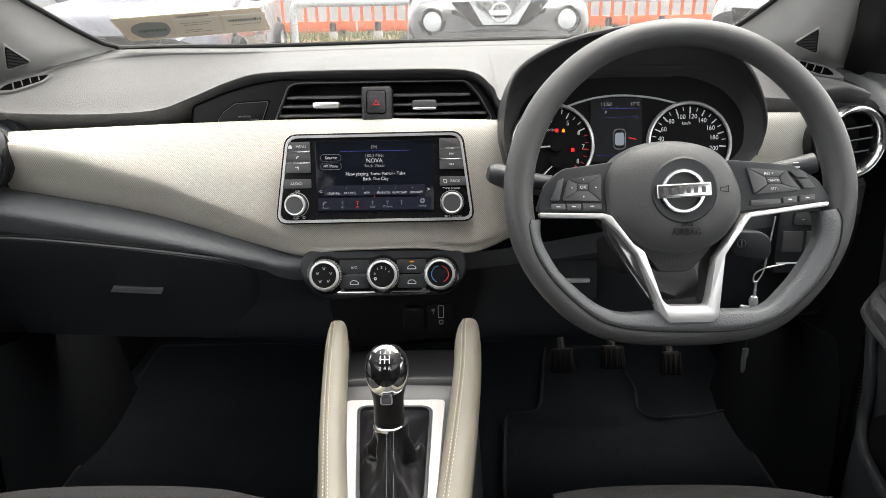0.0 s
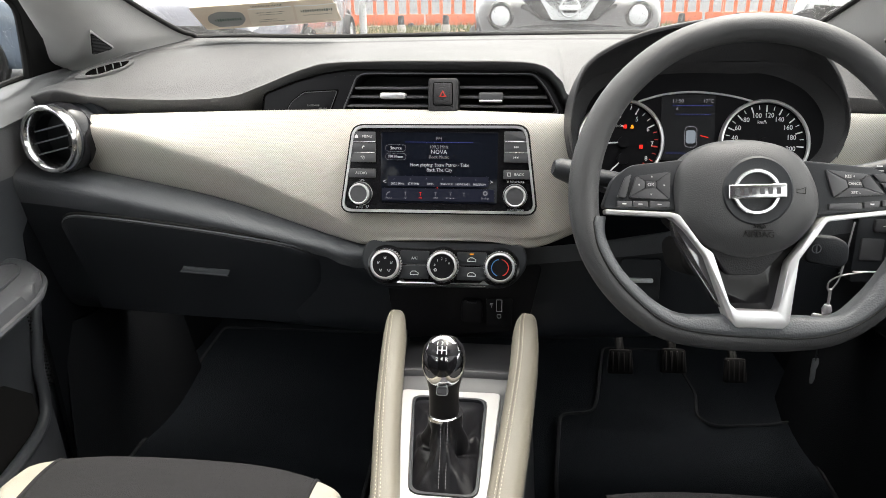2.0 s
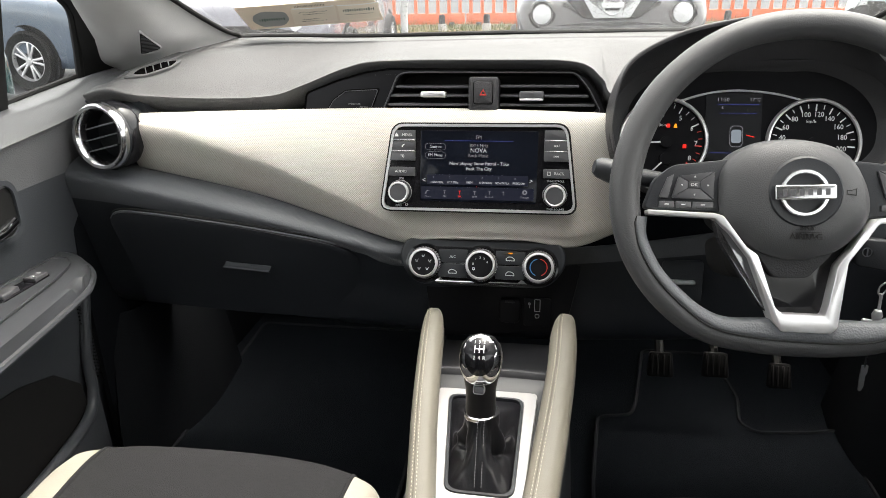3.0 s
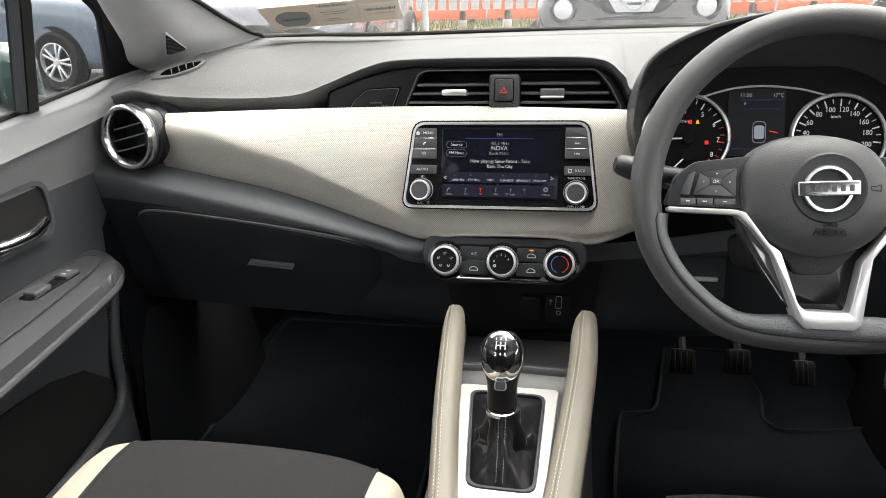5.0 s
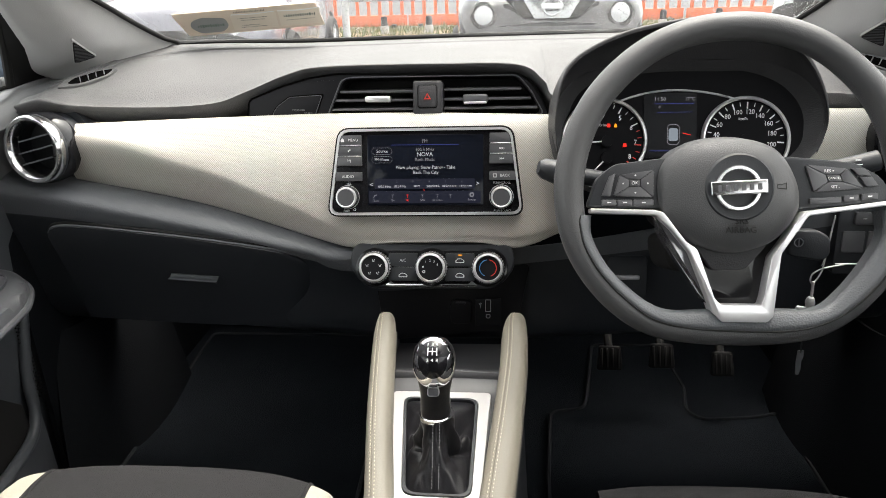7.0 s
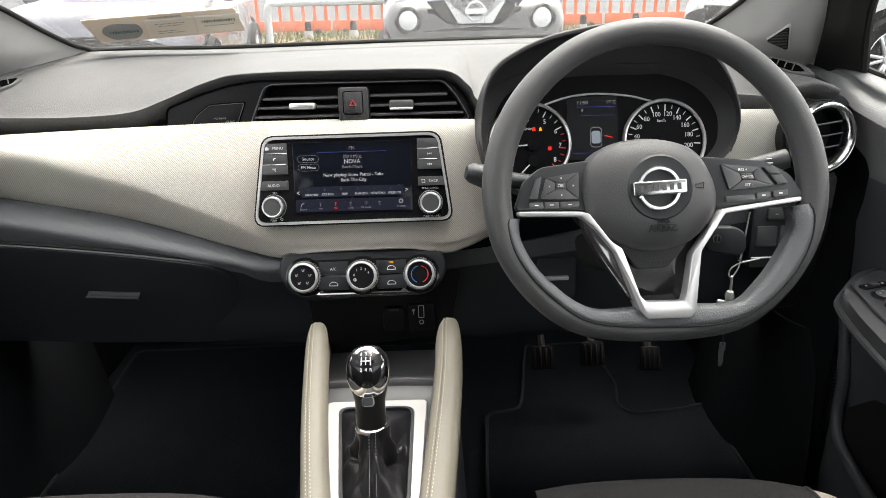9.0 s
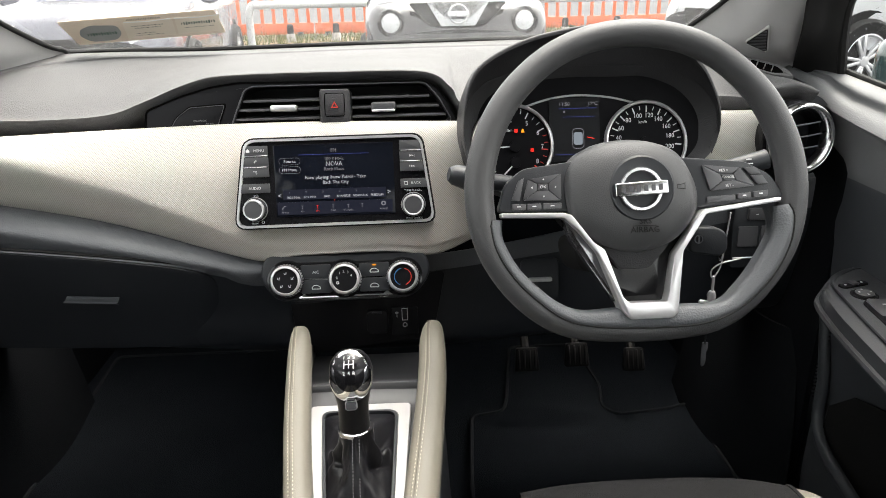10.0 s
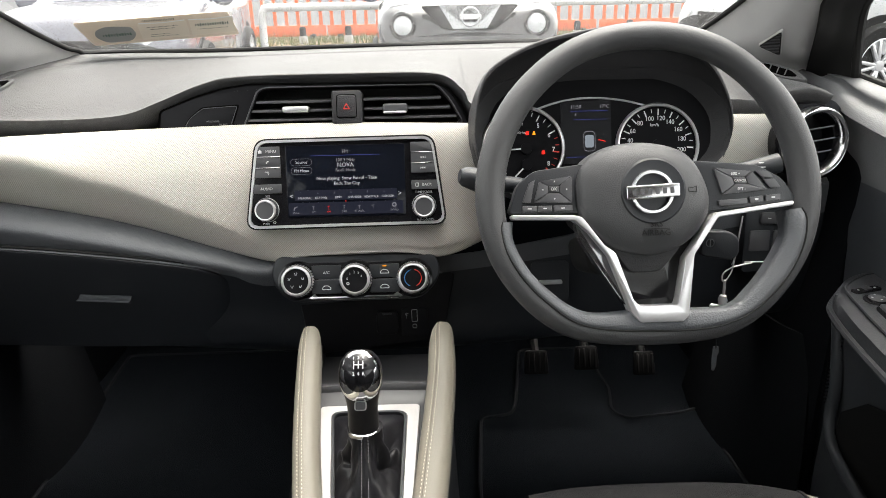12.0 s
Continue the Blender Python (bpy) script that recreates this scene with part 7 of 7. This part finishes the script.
PAINT_GREEN = material("dark_green_car_paint", (0.02, 0.05, 0.05), 0.22, coat=1.0, vary=0.1)
outer_mirror(-1.062, 1.235, 0.955, -22, -1)
outer_mirror(0.985, 1.21, 0.955, 18, 1)

# paper strip on the inside of the windscreen
def thin_paper(name, base):
    """Card that lets some of the daylight behind it through."""
    mt = material(name, base, 0.6, vary=0.05)
    n, l = mt.node_tree.nodes, mt.node_tree.links
    tl, mx = n.new("ShaderNodeBsdfTranslucent"), n.new("ShaderNodeMixShader")
    tl.inputs["Color"].default_value = (*base, 1)
    mx.inputs[0].default_value = 0.05
    l.new(n["Principled BSDF"].outputs[0], mx.inputs[1])
    l.new(tl.outputs[0], mx.inputs[2])
    l.new(mx.outputs[0], n["Material Output"].inputs["Surface"])
    return mt


PAPER = thin_paper("beige_card", (0.80, 0.70, 0.58))
PALE = thin_paper("pale_card", (0.85, 0.77, 0.65))
GREYP = material("grey_print", (0.30, 0.31, 0.30), 0.6, vary=0.1)
GREENP = material("dark_green_print", (0.03, 0.09, 0.06), 0.6)
FAINTP = material("faint_grey_print", (0.22, 0.20, 0.16), 0.6, vary=0.1)
a, b, c4 = Vector((-0.4607, 1.1703, 1.0722)), Vector((-0.232, 1.2271, 1.0838)), Vector((-0.4616, 1.2298, 1.0337))
ux, vy = (b - a), (c4 - a)
L = ux.length
ux.normalize()
nz = ux.cross(-vy).normalized()
vv = nz.cross(ux)
stand = Matrix.Identity(4)
for q, col in enumerate((ux, vv, nz, a)):
    for r in range(3):
        stand[r][q] = col[r]
card = thing("dealer_card", "beige printed paper strip stuck inside the windscreen", "card", stand)
part("sheet", plate(round_corners([(0.0, 0.0), (L, 0.0), (L + 0.013, -0.072), (0.014, -0.071)][::-1], 0.005), 0.0004, 0, 0.0004), PAPER, card)
part("patch", plate(round_corners([(0.026, -0.026), (0.044, -0.016), (0.082, -0.022), (0.086, -0.046), (0.074, -0.064), (0.036, -0.064), (0.022, -0.044)][::-1], 0.008), 0.0008, 0, -0.0004), GREYP, card, "grey printed patch")
part("field", plate(rounded(0.076, 0.048, 0.002, x=0.130, y=-0.0400), 0.0007, 0, -0.0004), PALE, card)
part("field", plate(rounded(0.070, 0.050, 0.002, x=0.207, y=-0.0390), 0.0007, 0, -0.0004), PALE, card)
for x in (0.130, 0.207):
    # bent white strip along the top of each field
    part("white_strip", plate(round_corners([(x - 0.036, -0.0135), (x, -0.0160), (x + 0.036, -0.0130), (x + 0.036, -0.0155), (x, -0.0185), (x - 0.036, -0.0160)][::-1], 0.001), 0.0010, 0, -0.0006), WHITE_RAIL, card)
for x, y, w, t, mt in ((0.125, -0.0085, 0.052, 0.0060, FAINTP), (0.056, -0.042, 0.046, 0.0095, GREENP), (0.128, -0.0280, 0.050, 0.0024, FAINTP), (0.128, -0.0345, 0.040, 0.0024, FAINTP), (0.122, -0.050, 0.030, 0.0026, FAINTP), (0.128, -0.0560, 0.045, 0.0020, FAINTP), (0.207, -0.0320, 0.056, 0.0090, GREENP), (0.207, -0.0450, 0.050, 0.0022, FAINTP)):
    n = max(6, int(w / max(t * 0.42, 0.0018)))
    for i in range(n):
        part("print_bar", block(w / n * (0.35 + 0.3 * ((i * 5) % 4) / 3), t * (0.62 + 0.38 * ((i * 7) % 3) / 2), 0.0002, 0, at=(x - w / 2 + w * (i + 0.5) / n, y, 0.0010)), mt, card)

# rain on the glass
def drops(name, label, where, count, lo, hi, seed):
    random.seed(seed)
    base = [(0, 0, 1)] + [(math.cos(q * 1.0472), math.sin(q * 1.0472), 0.62) for q in range(6)] + [(1.25 * math.cos(q * 1.0472 + 0.5), 1.25 * math.sin(q * 1.0472 + 0.5), 0) for q in range(6)]
    tri = [(0, 1 + q, 1 + (q + 1) % 6) for q in range(6)] + [(1 + q, 7 + q, 1 + (q + 1) % 6) for q in range(6)] + [(1 + (q + 1) % 6, 7 + q, 7 + (q + 1) % 6) for q in range(6)]
    tri.append(tuple(7 + q for q in range(5, -1, -1)))
    vs, fs = [], []
    for i in range(count):
        p, u, v, n = where(random.random(), random.random())
        s = lo + (hi - lo) * random.random() ** 3
        st = random.uniform(0.8, 1.4)
        k = len(vs)
        vs += [p + u * (s * x) + v * (s * st * y) + n * (s * 0.55 * z) for x, y, z in base]
        fs += [tuple(k + j for j in t) for t in tri]
    me = bpy.data.meshes.new(name)
    me.from_pydata(vs, [], fs)
    for f in me.polygons:
        f.use_smooth = True
    ob = part(name, me, WATER)
    ob.visible_shadow = False
    return tagged(ob, label, "raindrops", kind="stuff")


WATER = bpy.data.materials.new("rain_water")
WATER.use_nodes = True
wp = WATER.node_tree.nodes["Principled BSDF"]
wp.inputs["Roughness"].default_value, wp.inputs["IOR"].default_value, wp.inputs["Transmission Weight"].default_value = 0.02, 1.33, 1.0
g_rows = [spline([Vector(p) for p in r], 12) for r in ([(-0.66, 1.17, 1.0), (-0.35, 1.33, 1.0), (0.0, 1.385, 1.0), (0.36, 1.345, 1.0), (0.71, 1.17, 1.0)], [(-0.60, 0.86, 1.215), (-0.32, 0.99, 1.225), (0.0, 1.03, 1.228), (0.33, 0.99, 1.225), (0.65, 0.86, 1.215)])]


def on_screen(s, t):
    t *= 0.42
    k = s * (len(g_rows[0]) - 1)
    i = min(int(k), len(g_rows[0]) - 2)
    lo, hi = g_rows[0][i].lerp(g_rows[0][i + 1], k - i), g_rows[1][i].lerp(g_rows[1][i + 1], k - i)
    u, v = (g_rows[0][i + 1] - g_rows[0][i]).normalized(), (hi - lo).normalized()
    n = u.cross(v).normalized()
    n = n if n.y > 0 else -n
    return lo.lerp(hi, t) + n * 0.0015 + Vector((0, 0, 0.003 * math.sin(math.pi * t))), u, v, n


def on_side(s, t):
    p = Vector((-0.7075 + 0.050 * t, 0.80 + 0.25 * s, 0.95 + 0.23 * t))
    return p, Vector((0, 1, 0)), Vector((0.2, 0, 0.98)), Vector((-1, 0, 0.2))


def on_side_right(s, t):
    p = Vector((0.7305 - 0.045 * t, 0.75 + 0.27 * s, 0.95 + 0.23 * t))
    return p, Vector((0, 1, 0)), Vector((-0.2, 0, 0.98)), Vector((1, 0, 0.2))


drops("raindrops", "fine raindrops on the windscreen", on_screen, 32000, 0.00027, 0.00072, 11)
drops("raindrops", "fine raindrops on the passenger window", on_side, 1300, 0.00025, 0.0007, 12)
drops("raindrops", "fine raindrops on the driver window", on_side_right, 1300, 0.00025, 0.0007, 13)
